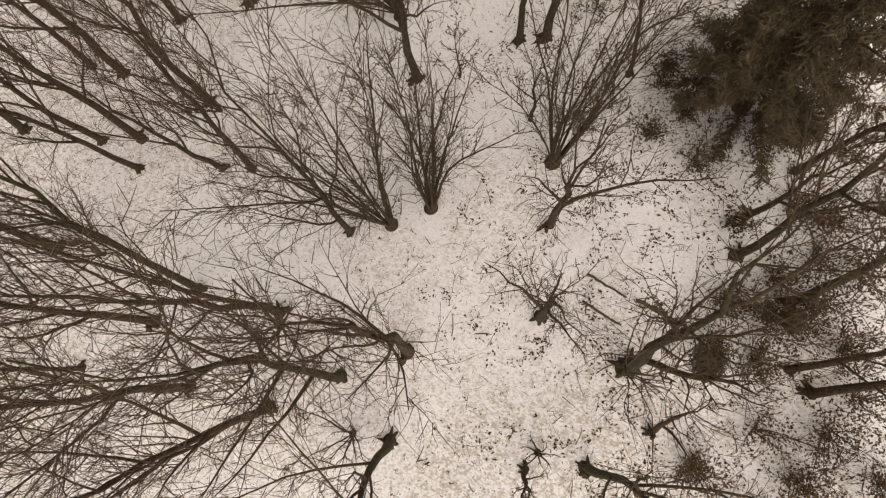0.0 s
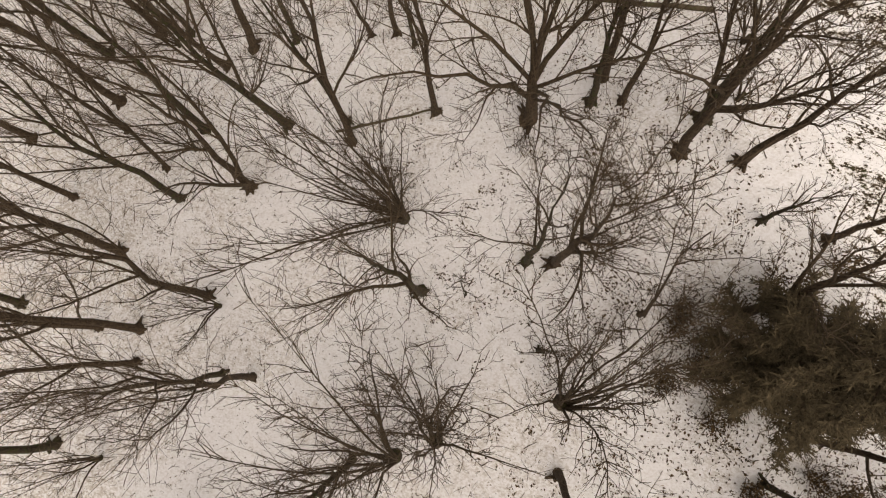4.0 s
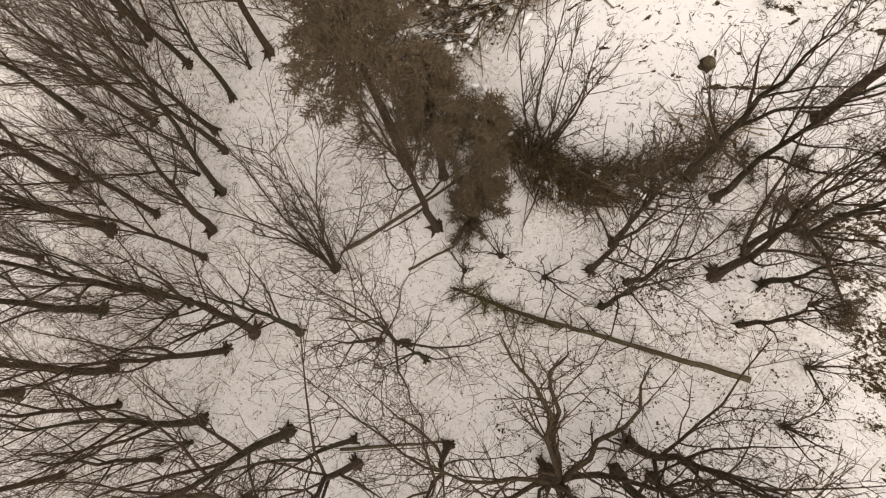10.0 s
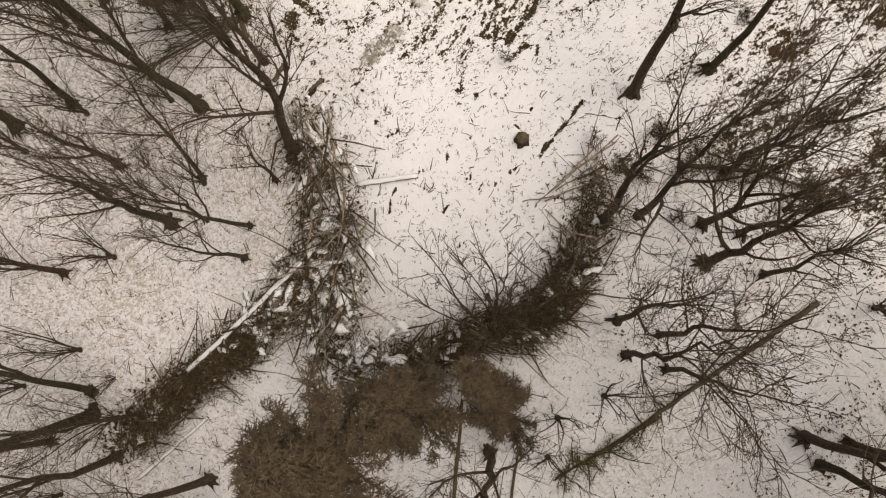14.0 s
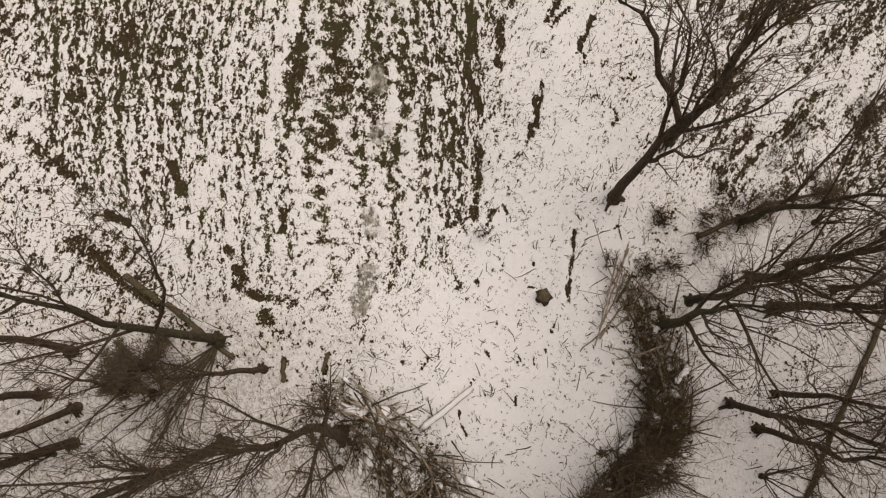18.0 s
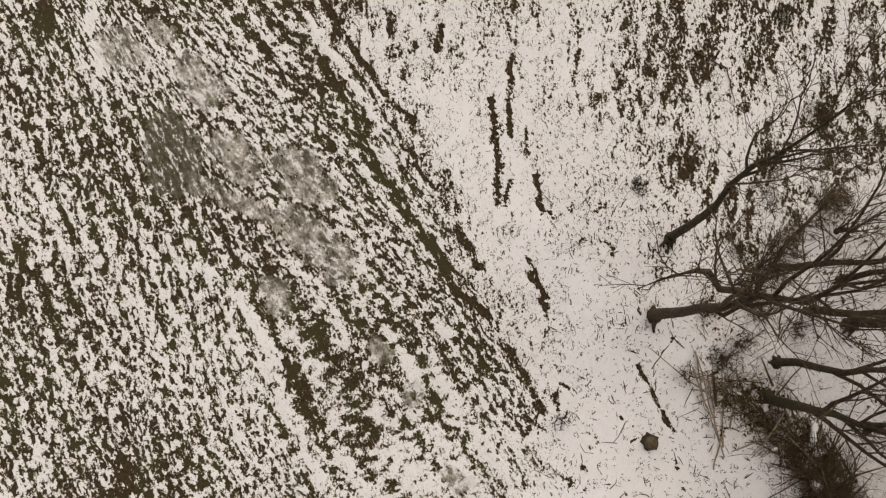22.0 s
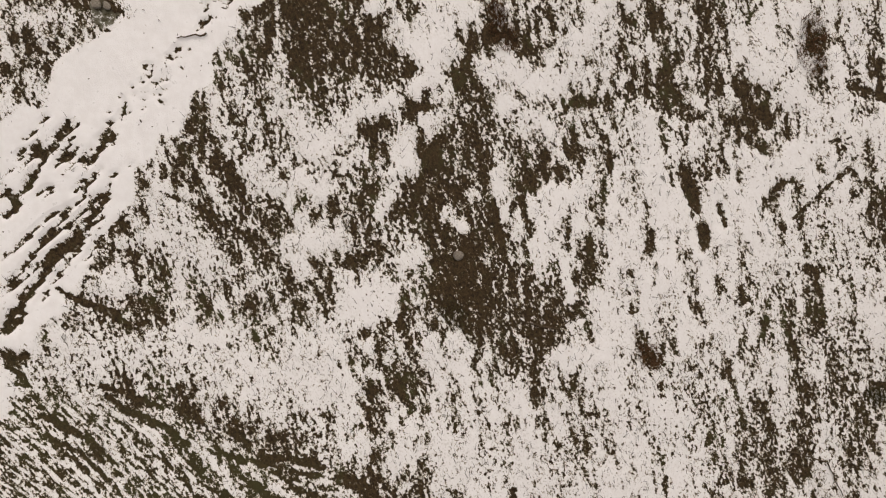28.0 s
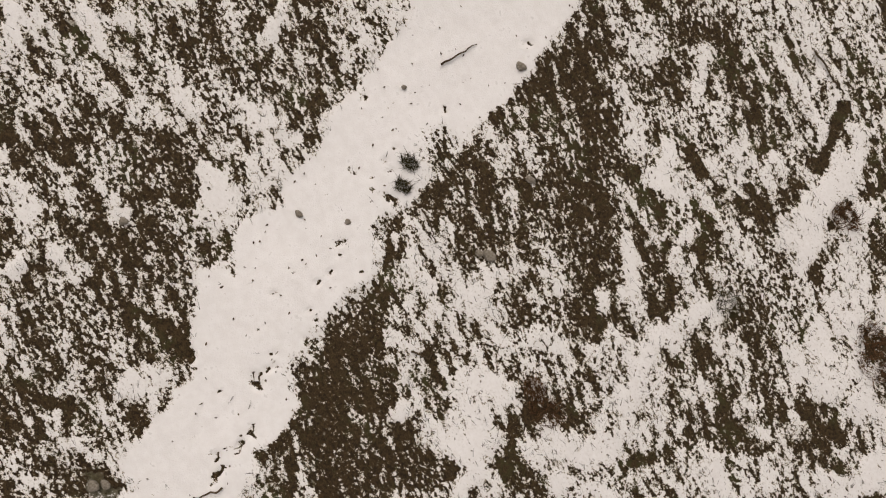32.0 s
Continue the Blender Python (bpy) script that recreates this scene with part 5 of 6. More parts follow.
# ---- the wood ----
def leafy_shrub(x, y, tall, stems, leaves, seed, label, mat, spread=0.6, size=0.045):
    """A bush that has kept its withered leaves."""
    top = shrub(x, y, tall, stems, seed, label, spread)
    rnd = random.Random(seed + 1)
    g = Soup()
    for k in range(leaves):
        a, q = rnd.uniform(0, 6.28), rnd.random() ** 0.7
        f = rnd.uniform(0.15, 1.0)
        rr = spread * tall * f * q * 1.1 + 0.1 * rnd.random()
        p = (math.cos(a) * rr, math.sin(a) * rr, tall * f * rnd.uniform(0.75, 1.05))
        u = Vector((rnd.gauss(0, 1), rnd.gauss(0, 1), rnd.gauss(0, 0.6))).normalized() * size * rnd.uniform(0.6, 1.4)
        w = u.cross(Vector((rnd.gauss(0, 1), rnd.gauss(0, 1), rnd.gauss(0, 1)))).normalized() * size * 0.55
        g.quad(p, u, w)
    tagged(g.part("withered_leaves", mat, top, smooth=False), kind="stuff")
    return top


def nest(x, y, z, r, seed):
    """A ball of twigs and dead leaves high in a crown."""
    rnd = random.Random(seed)
    top = empty("nest", x, y, z)
    tagged(top, "ball of twigs and dead leaves lodged in branches", "nest", "nests in the crowns")
    g, h = Soup(), Soup()
    for k in range(420):
        d = Vector((rnd.gauss(0, 1), rnd.gauss(0, 1), rnd.gauss(0, 0.75))).normalized()
        p = d * r * rnd.uniform(0.3, 1.0)
        t = d.orthogonal().normalized()
        t.rotate(Matrix.Rotation(rnd.uniform(0, 6.28), 3, d))
        g.tube([tuple(p - t * r * 0.5), tuple(p + d * r * 0.1), tuple(p + t * r * 0.5)], [0.006, 0.008, 0.004], 3)
        h.quad(p, t * 0.06, d.cross(t) * 0.035)
    g.part("twig_shell", M_TWIG, top)
    h.part("leaf_lining", M_LEAF, top, smooth=False)
    return top


def fallen_fan(x0, y0, x1, y1, stems, seed, label):
    """A felled many-stemmed tree: long stems that lie fanned out from the butt."""
    rnd = random.Random(seed)
    top = empty("fallen_tree", x0, y0, surface(x0, y0))
    tagged(top, label, "fallen tree")
    a0, far = math.atan2(y1 - y0, x1 - x0), math.hypot(x1 - x0, y1 - y0)
    for k in range(stems):
        a, ln = a0 + rnd.gauss(0, 0.22), far * rnd.uniform(0.45, 1.1)
        lift_, curl = rnd.uniform(0.1, 0.7), rnd.gauss(0, 0.22)
        main = []
        for i in range(8):
            t = i / 7
            x, y = x0 + ln * t * math.cos(a + curl * t), y0 + ln * t * math.sin(a + curl * t)
            main.append((x - x0, y - y0, surface(x, y) - top.location.z + 0.05 + lift_ * math.sin(2.6 * t)))
        g = Soup()
        r = rnd.uniform(0.025, 0.045)
        g.tube(main, [r * (1 - 0.11 * i) for i in range(8)], 5, 0, True)
        for _ in range(16):
            q, e = along(main, rnd.uniform(0.3, 0.99))
            sub = bend(q, side_way(e, rnd, 0.35, 0.08), ln * rnd.uniform(0.06, 0.18), 3, 0.12, rnd, -0.02)
            g.tube(sub, [0.012, 0.010, 0.008, 0.005], 3, 1)
        g.part("stem", [M_LOG, M_TWIG], top)
    return top


def fallen_evergreen(points, wide, tall, count, seed, label, mat=None):
    """A dead brown evergreen lying on its side."""
    rnd = random.Random(seed)
    x0, y0 = points[0]
    top = log(points, 0.09, 0.03, M_BARK, label, 0, seed)
    top.name = "fallen_evergreen"
    tagged(top, label, "fallen tree")
    for k in range(count):
        t = rnd.uniform(0.05, 1.0) * (len(points) - 1)
        i = min(int(t), len(points) - 2)
        a = t - i
        x, y = points[i][0] * (1 - a) + points[i + 1][0] * a, points[i][1] * (1 - a) + points[i + 1][1] * a
        p = Vector((x - x0, y - y0, surface(x, y) - top.location.z + 0.08))
        b = rnd.uniform(0, 6.28)
        main = bend(p, (math.cos(b), math.sin(b), rnd.uniform(0.1, 0.9)), wide * rnd.uniform(0.6, 1.2), 3, 0.12, rnd, -0.08)
        g, fine = Soup(), Soup()
        g.tube(main, [0.02, 0.015, 0.01, 0.006], 4)
        for _ in range(46):
            q, e = along(main, rnd.uniform(0.05, 1))
            w = side_way(e, rnd, 0.6, 0)
            off = Vector((rnd.gauss(0, 0.08), rnd.gauss(0, 0.08), rnd.gauss(0, 0.05)))
            fine.blade(q + off, q + off + w * rnd.uniform(0.08, 0.26), 0.011)
        bough = g.part("bough", M_BARK, top)
        tagged(fine.part("needle_spray", mat or M_BROWN, bough), kind="stuff")
    return top


tree(-15.42, 10.79, 14.4, 0.056, 0.075, 0.175, 11, "bare forest grey-brown tree leaning rooted in thin snow", bushy=0.8)
tree(-12.96, 12.92, 14.9, 0.035, 0.035, 0.151, 12, "bare forest grey-brown tree rooted in thin snow", bushy=0.8)
tree(-13.89, 7.72, 14.8, 0.019, 0.033, 0.162, 13, "bare forest grey-brown tree rooted in thin snow", bushy=1.0)
tree(-9.99, 6.12, 10.5, -0.023, -0.039, 0.108, 14, "bare slender young grey-brown tree rooted in thin snow", bushy=1.0)
tree(-8.81, 5.98, 13.7, 0.065, 0.079, 0.123, 15, "bare forest grey-brown tree leaning rooted in thin snow", bushy=1.0)
tree(-13.75, 6.38, 14.1, -0.014, -0.031, 0.119, 16, "bare forest grey-brown tree rooted in thin snow", bushy=1.0)
tree(-4.94, 3.45, 14.4, 0.057, 0.064, 0.109, 17, "bare slender young grey-brown tree rooted in thin snow", first=0.2, limbs=14, wide=0.7)
vase_tree(-3.47, 3.58, 8.2, 2.2, 15, 18, "slender bare tree of many stems fanning from one foot", (-0.19, 0.24))
vase_tree(-2.15, 4.09, 8.2, 1.7, 14, 19, "slender bare tree of many stems fanning from one foot", (0.07, 0.35))
tree(1.04, 6.98, 5.6, 0.019, -0.003, 0.069, 20, "bare slender young grey-brown tree rooted in thin snow")
vase_tree(1.74, 5.37, 9.0, 2.7, 15, 21, "broad bare tree of many stems fanning from one foot", (0.09, 0.19), 1.1)
tree(1.42, 3.35, 11.5, 0.006, -0.002, 0.130, 22, "bare forest grey-brown tree rooted in thin snow", limbs=9, wide=0.8)
tree(1.17, 0.57, 9.5, -0.009, 0.012, 0.139, 23, "bare forest grey-brown tree rooted in thin snow", wide=0.7, limbs=8, first=0.3)
tree(-2.84, -0.60, 13.0, 0.015, 0.070, 0.157, 24, "bare forest grey-brown tree rooted in thin snow", limbs=11, wide=0.8)
tree(-4.89, -1.22, 14.4, -0.010, 0.070, 0.147, 25, "bare forest grey-brown tree rooted in thin snow", bushy=1.2)
tree(-7.14, -2.28, 13.7, -0.000, 0.000, 0.138, 26, "bare forest grey-brown tree rooted in thin snow", bushy=1.6)
tree(-3.25, -3.05, 12.2, 0.024, -0.023, 0.142, 27, "bare forest grey-brown tree rooted in thin snow")
tree(3.53, -0.87, 12.0, -0.022, 0.115, 0.200, 28, "bare stout old grey-brown tree leaning rooted in thin snow", wide=1.1, limbs=10, first=0.25)
tree(3.99, -2.57, 4.5, 0.094, 0.274, 0.095, 29, "bare slender young grey-brown tree leaning rooted in thin snow")
tree(0.66, -3.64, 4.0, -0.083, -0.009, 0.095, 30, "bare slender young grey-brown tree rooted in thin snow")
tree(2.32, -3.57, 10.5, 0.080, 0.065, 0.135, 31, "bare forest grey-brown tree leaning rooted in thin snow")
tree(-10.03, -1.74, 14.4, -0.006, 0.045, 0.148, 32, "bare forest grey-brown tree rooted in thin snow", bushy=1.6)
tree(-14.42, -1.08, 10.4, -0.004, 0.074, 0.093, 33, "bare slender young grey-brown tree rooted in thin snow", bushy=1.6)
tree(7.02, 3.43, 7.4, -0.007, 0.014, 0.102, 34, "bare slender young grey-brown tree rooted in thin snow")
tree(-7.12, 0.81, 13.0, -0.030, 0.020, 0.150, 35, "bare forest grey-brown tree forked low on thin snow", wide=1.1, fork=True, first=0.25, bushy=1.3)
tree(-11.86, 0.38, 14.0, -0.010, 0.030, 0.150, 124, "bare forest grey-brown tree rooted in thin snow", bushy=1.3)
tree(-15.77, 7.80, 14.2, 0.010, 0.040, 0.140, 125, "bare forest grey-brown tree rooted in thin snow", bushy=1.0)
tree(-5.75, 15.44, 13.0, -0.010, 0.050, 0.100, 126, "bare slender young grey-brown tree rooted in thin snow", bushy=0.8)
tree(-1.28, 8.76, 3.6, 0.020, 0.060, 0.045, 127, "bare slender young grey-brown tree rooted in thin snow", limbs=7)
tree(-16.83, 17.69, 14.5, 0.019, 0.027, 0.188, 36, "bare forest grey-brown tree rooted in thin snow", bushy=0.8)
tree(-16.13, 16.29, 14.0, 0.034, 0.053, 0.114, 37, "bare forest grey-brown tree rooted in thin snow", bushy=0.8)
tree(-12.17, 15.86, 12.8, 0.061, 0.072, 0.166, 38, "bare forest grey-brown tree leaning rooted in thin snow", bushy=0.8)
tree(-21.72, 16.48, 14.7, 0.018, 0.039, 0.180, 39, "bare forest grey-brown tree rooted in thin snow", bushy=1.6)
tree(-9.76, 13.14, 11.6, 0.030, 0.039, 0.171, 40, "bare forest grey-brown tree rooted in thin snow", fork=True, bushy=0.6)
tree(-8.36, 15.52, 14.0, -0.009, -0.008, 0.175, 41, "bare stout old grey-brown tree rooted in thin snow", bushy=0.6)
vase_tree(-3.46, 11.52, 9.0, 3.5, 22, 42, "slender bare tree of many stems fanning from one foot", (-0.21, 0.02))
tree(-2.78, 8.87, 11.0, 0.014, 0.014, 0.158, 43, "bare forest grey-brown tree rooted in thin snow")
tree(-2.38, 15.46, 13.4, 0.016, 0.004, 0.122, 44, "bare forest grey-brown tree rooted in thin snow")
tree(0.95, 14.74, 8.5, -0.010, 0.060, 0.240, 45, "bare stout old grey-brown tree with spreading limbs on thin snow", limbs=6, first=0.6,
     plan=((-1.6, 4.3, 9.0, 3.2, 0.10), (-0.3, 3.9, 9.5, 3.6, 0.09), (1.3, 3.7, 9.0, 3.4, 0.10), (3.0, 1.6, 8.5, 2.6, 0.10), (-5.1, -0.8, 5.4, 1.8, 0.09),
           (-3.7, 1.8, 8.0, 2.8, 0.08), (-1.9, -2.9, 7.0, 1.6, 0.06), (-0.3, -3.4, 7.4, 1.8, 0.065), (1.5, -3.2, 7.0, 1.7, 0.06), (4.2, -0.4, 7.0, 2.4, 0.07)))
tree(2.99, 15.13, 10.8, -0.005, 0.002, 0.131, 46, "bare forest grey-brown tree rooted in thin snow", bushy=0.9)
tree(3.94, 14.95, 10.7, 0.003, -0.002, 0.113, 47, "bare forest grey-brown tree rooted in thin snow", bushy=0.9)
tree(0.76, 9.83, 11.0, -0.004, 0.001, 0.122, 48, "bare forest grey-brown tree rooted in thin snow", limbs=9, wide=0.7)
tree(1.56, 9.69, 12.5, 0.024, -0.015, 0.151, 49, "bare forest grey-brown tree rooted in thin snow", first=0.25, limbs=13, wide=0.85, bushy=1.2)
tree(5.45, 13.01, 13.2, -0.014, 0.011, 0.170, 50, "bare forest grey-brown tree rooted in thin snow")
tree(7.06, 12.48, 11.4, 0.006, -0.007, 0.138, 51, "bare forest grey-brown tree rooted in thin snow")
tree(-18.49, 13.42, 13.8, 0.021, 0.054, 0.139, 52, "bare forest grey-brown tree rooted in thin snow", bushy=1.6)
tree(-10.96, 8.88, 14.2, 0.023, 0.075, 0.148, 53, "bare forest grey-brown tree rooted in thin snow", bushy=0.7)
tree(-10.25, 1.61, 14.9, -0.054, 0.179, 0.140, 54, "bare forest grey-brown tree leaning rooted in thin snow", bushy=1.6)
tree(-16.77, 3.29, 14.7, -0.017, 0.101, 0.165, 55, "bare forest grey-brown tree leaning rooted in thin snow", bushy=1.0)
tree(4.10, 8.05, 9.6, -0.077, 0.103, 0.073, 56, "bare slender young grey-brown tree leaning rooted in thin snow")
tree(-18.04, 23.77, 12.9, 0.009, 0.012, 0.225, 57, "bare stout old grey-brown tree rooted in thin snow", bushy=2.0)
tree(-10.10, 19.29, 13.0, 0.114, 0.105, 0.182, 58, "bare forest grey-brown tree leaning rooted in thin snow", bushy=0.6)
vase_tree(-6.93, 21.74, 9.0, 1.9, 12, 59, "slender bare tree of many stems fanning from one foot", (0.06, 0.23))
tree(-3.96, 18.83, 13.3, 0.043, 0.017, 0.108, 60, "bare slender young grey-brown tree rooted in thin snow", bushy=0.6)
tree(-5.59, 14.68, 15.0, 0.086, 0.068, 0.140, 61, "bare forest grey-brown tree leaning rooted in thin snow", bushy=0.6)
tree(6.13, 14.01, 10.1, -0.010, 0.016, 0.182, 62, "bare forest grey-brown tree rooted in thin snow", fork=True)
tree(-13.81, 14.28, 11.4, 0.048, 0.127, 0.103, 63, "bare slender young grey-brown tree leaning rooted in thin snow", bushy=0.8)
tree(-20.09, 8.69, 14.2, -0.009, 0.134, 0.162, 64, "bare forest grey-brown tree leaning rooted in thin snow", bushy=1.6)
tree(7.48, 10.75, 4.8, 0.001, -0.013, 0.089, 65, "bare slender young grey-brown tree rooted in thin snow")
tree(-5.00, 18.95, 7.4, -0.050, -0.031, 0.092, 66, "bare slender young grey-brown tree rooted in thin snow", bushy=0.6)
tree(-12.69, 23.47, 11.0, 0.136, 0.153, 0.171, 67, "bare forest grey-brown tree leaning rooted in thin snow", bushy=1.3)
tree(-8.23, 19.34, 11.0, 0.059, 0.084, 0.131, 68, "bare forest grey-brown tree leaning rooted in thin snow", bushy=0.6)
tree(-15.01, 20.73, 13.7, 0.008, 0.019, 0.175, 69, "bare forest grey-brown tree rooted in thin snow", bushy=2.0)
tree(-13.38, 20.49, 11.0, 0.024, 0.050, 0.126, 70, "bare forest grey-brown tree rooted in thin snow", bushy=1.3)
tree(-12.41, 25.12, 14.3, 0.120, 0.123, 0.151, 71, "bare forest grey-brown tree leaning rooted in thin snow", bushy=1.3)
tree(-12.40, 26.94, 12.6, 0.049, 0.047, 0.133, 72, "bare forest grey-brown tree rooted in thin snow", bushy=1.3)
tree(-11.37, 18.56, 13.6, -0.017, -0.058, 0.139, 73, "bare forest grey-brown tree rooted in thin snow", bushy=0.8)
tree(-17.18, 11.37, 14.6, -0.014, 0.080, 0.131, 74, "bare forest grey-brown tree rooted in thin snow", bushy=1.6)
tree(-3.00, 23.13, 13.7, 0.017, 0.005, 0.161, 75, "bare forest grey-brown tree rooted in thin snow")
tree(-3.24, 18.32, 10.5, 0.041, 0.027, 0.085, 76, "bare slender young grey-brown tree rooted in thin snow", bushy=0.6)
tree(2.41, 21.39, 12.5, 0.013, -0.005, 0.108, 77, "bare slender young grey-brown tree rooted in thin snow")
tree(6.16, 21.14, 10.9, -0.041, 0.037, 0.165, 78, "bare forest grey-brown tree rooted in thin snow", bushy=0.7)
tree(-10.44, 31.10, 14.5, 0.045, 0.038, 0.166, 79, "bare forest grey-brown tree rooted in thin snow", bushy=1.7)
tree(-16.83, 32.94, 13.9, 0.040, 0.050, 0.168, 80, "bare forest grey-brown tree rooted in thin snow", bushy=1.7)
tree(-12.16, 29.39, 10.5, 0.087, 0.096, 0.127, 81, "bare forest grey-brown tree leaning rooted in thin snow", bushy=1.3)
tree(-12.86, 27.92, 13.0, 0.010, 0.015, 0.127, 82, "bare forest grey-brown tree rooted in thin snow", bushy=1.3)
tree(-12.94, 22.34, 14.9, 0.002, 0.014, 0.102, 83, "bare slender young grey-brown tree rooted in thin snow", bushy=1.3)
tree(2.75, 20.18, 9.8, 0.000, 0.016, 0.096, 84, "bare slender young grey-brown tree rooted in thin snow")
tree(7.46, 20.81, 7.5, 0.000, -0.003, 0.112, 85, "bare forest grey-brown tree rooted in thin snow", bushy=0.7)
tree(6.78, 19.58, 6.9, 0.002, 0.020, 0.095, 86, "bare slender young grey-brown tree rooted in thin snow", bushy=0.7)
tree(9.49, 26.20, 14.2, 0.004, -0.006, 0.175, 87, "bare stout old grey-brown tree beside the open snow", wide=0.85, first=0.5, limbs=10,
     plan=((1.35, 2.2, 10.6, 7.4, 0.085), (-0.7, -1.2, 7.6, 4.4, 0.07), (0.9, 1.2, 11.5, 6.2, 0.06)))
tree(-12.12, 34.82, 14.4, -0.027, -0.022, 0.157, 88, "bare forest grey-brown tree rooted in thin snow", bushy=1.7)
tree(6.30, 23.71, 12.5, 0.008, -0.018, 0.130, 89, "bare forest grey-brown tree rooted in thin snow")
tree(1.08, 38.79, 13.4, -0.011, 0.000, 0.198, 90, "bare stout old grey-brown tree rooted in thin snow", bushy=1.7)
tree(-2.51, 40.49, 5.7, -0.011, -0.002, 0.135, 91, "bare forest grey-brown tree rooted in thin snow", bushy=1.7)
tree(-3.14, 37.80, 9.4, 0.013, 0.004, 0.189, 92, "bare forest grey-brown tree rooted in thin snow", bushy=1.7)
tree(-1.07, 37.51, 9.5, 0.187, 0.014, 0.091, 93, "bare slender young grey-brown tree leaning rooted in thin snow", bushy=1.7)
tree(1.50, 34.63, 12.7, 0.134, -0.031, 0.201, 94, "bare stout old grey-brown tree leaning rooted in thin snow", bushy=1.7)
tree(-10.54, 36.96, 13.5, 0.135, 0.122, 0.146, 95, "bare forest grey-brown tree leaning rooted in thin snow", bushy=1.7)
tree(-11.14, 36.46, 13.8, -0.058, -0.069, 0.190, 96, "bare forest grey-brown tree rooted in thin snow", bushy=1.7)
tree(-13.26, 37.33, 12.9, 0.035, 0.042, 0.133, 97, "bare forest grey-brown tree rooted in thin snow", bushy=1.7)
tree(-1.46, 34.94, 11.5, -0.077, -0.023, 0.088, 98, "bare slender young grey-brown tree rooted in thin snow", bushy=1.7)
tree(-2.57, 34.52, 7.0, -0.031, -0.013, 0.090, 99, "bare slender young grey-brown tree rooted in thin snow", bushy=1.7)
tree(11.23, 24.61, 12.5, -0.003, -0.024, 0.135, 100, "bare forest grey-brown tree rooted in thin snow", wide=0.8, first=0.45, limbs=9)
tree(3.31, 15.93, 12.9, 0.008, 0.002, 0.150, 101, "bare forest grey-brown tree rooted in thin snow", bushy=0.9)
tree(2.67, 40.89, 6.8, 0.143, -0.010, 0.104, 102, "bare slender young grey-brown tree leaning rooted in thin snow", bushy=1.7)
tree(-3.46, 44.09, 13.0, 0.106, 0.041, 0.195, 103, "bare stout old grey-brown tree leaning rooted in thin snow", bushy=1.7)
tree(5.55, 24.55, 11.0, 0.004, -0.001, 0.170, 104, "bare forest grey-brown tree rooted in thin snow", limbs=8)
tree(3.14, 22.38, 10.6, 0.022, -0.008, 0.116, 105, "bare forest grey-brown tree rooted in thin snow")
tree(3.48, 20.97, 10.7, 0.027, -0.008, 0.101, 106, "bare slender young grey-brown tree rooted in thin snow")
tree(8.80, 22.33, 10.6, -0.107, -0.024, 0.126, 107, "bare forest grey-brown tree leaning rooted in thin snow")
tree(4.47, 38.84, 13.5, 0.034, 0.006, 0.159, 108, "bare forest grey-brown tree rooted in thin snow")
tree(7.17, 21.95, 10.8, -0.045, 0.034, 0.131, 109, "bare forest grey-brown tree rooted in thin snow", bushy=0.7)
tree(7.55, -0.86, 9.0, 0.080, 0.120, 0.113, 110, "bare forest grey-brown tree leaning rooted in thin snow")
tree(8.00, -1.47, 12.4, 0.042, 0.117, 0.128, 111, "bare forest grey-brown tree leaning rooted in thin snow")
tree(6.67, 2.26, 13.4, -0.019, 0.100, 0.128, 112, "bare forest grey-brown tree leaning rooted in thin snow")
tree(-17.82, 20.17, 14.8, -0.005, -0.012, 0.189, 113, "bare forest grey-brown tree rooted in thin snow", bushy=2.0)
tree(-20.47, 26.21, 13.3, 0.049, 0.069, 0.238, 114, "bare stout old grey-brown tree rooted in thin snow", bushy=2.0)
tree(0.43, 34.87, 4.8, 0.047, -0.002, 0.078, 115, "bare slender young grey-brown tree rooted in thin snow", bushy=1.7)
tree(2.14, 43.25, 11.5, -0.113, -0.018, 0.123, 116, "bare forest grey-brown tree leaning rooted in thin snow", bushy=1.7)
tree(0.99, 43.40, 11.1, -0.008, -0.002, 0.144, 117, "bare forest grey-brown tree rooted in thin snow", bushy=1.7)
tree(-1.61, 42.75, 10.7, 0.118, 0.039, 0.131, 118, "bare forest grey-brown tree leaning rooted in thin snow", bushy=1.7)
tree(3.92, 43.31, 11.0, 0.136, 0.018, 0.135, 119, "bare forest grey-brown tree leaning rooted in thin snow")
tree(7.74, 0.91, 12.7, 0.056, 0.146, 0.131, 120, "bare forest grey-brown tree leaning rooted in thin snow")
tree(8.45, 4.56, 11.0, -0.001, 0.042, 0.103, 121, "bare slender young grey-brown tree rooted in thin snow")
tree(9.22, 10.12, 8.8, -0.000, 0.029, 0.107, 122, "bare slender young grey-brown tree rooted in thin snow")
tree(6.76, 8.02, 10.7, 0.019, 0.088, 0.164, 123, "bare forest grey-brown tree rooted in thin snow")

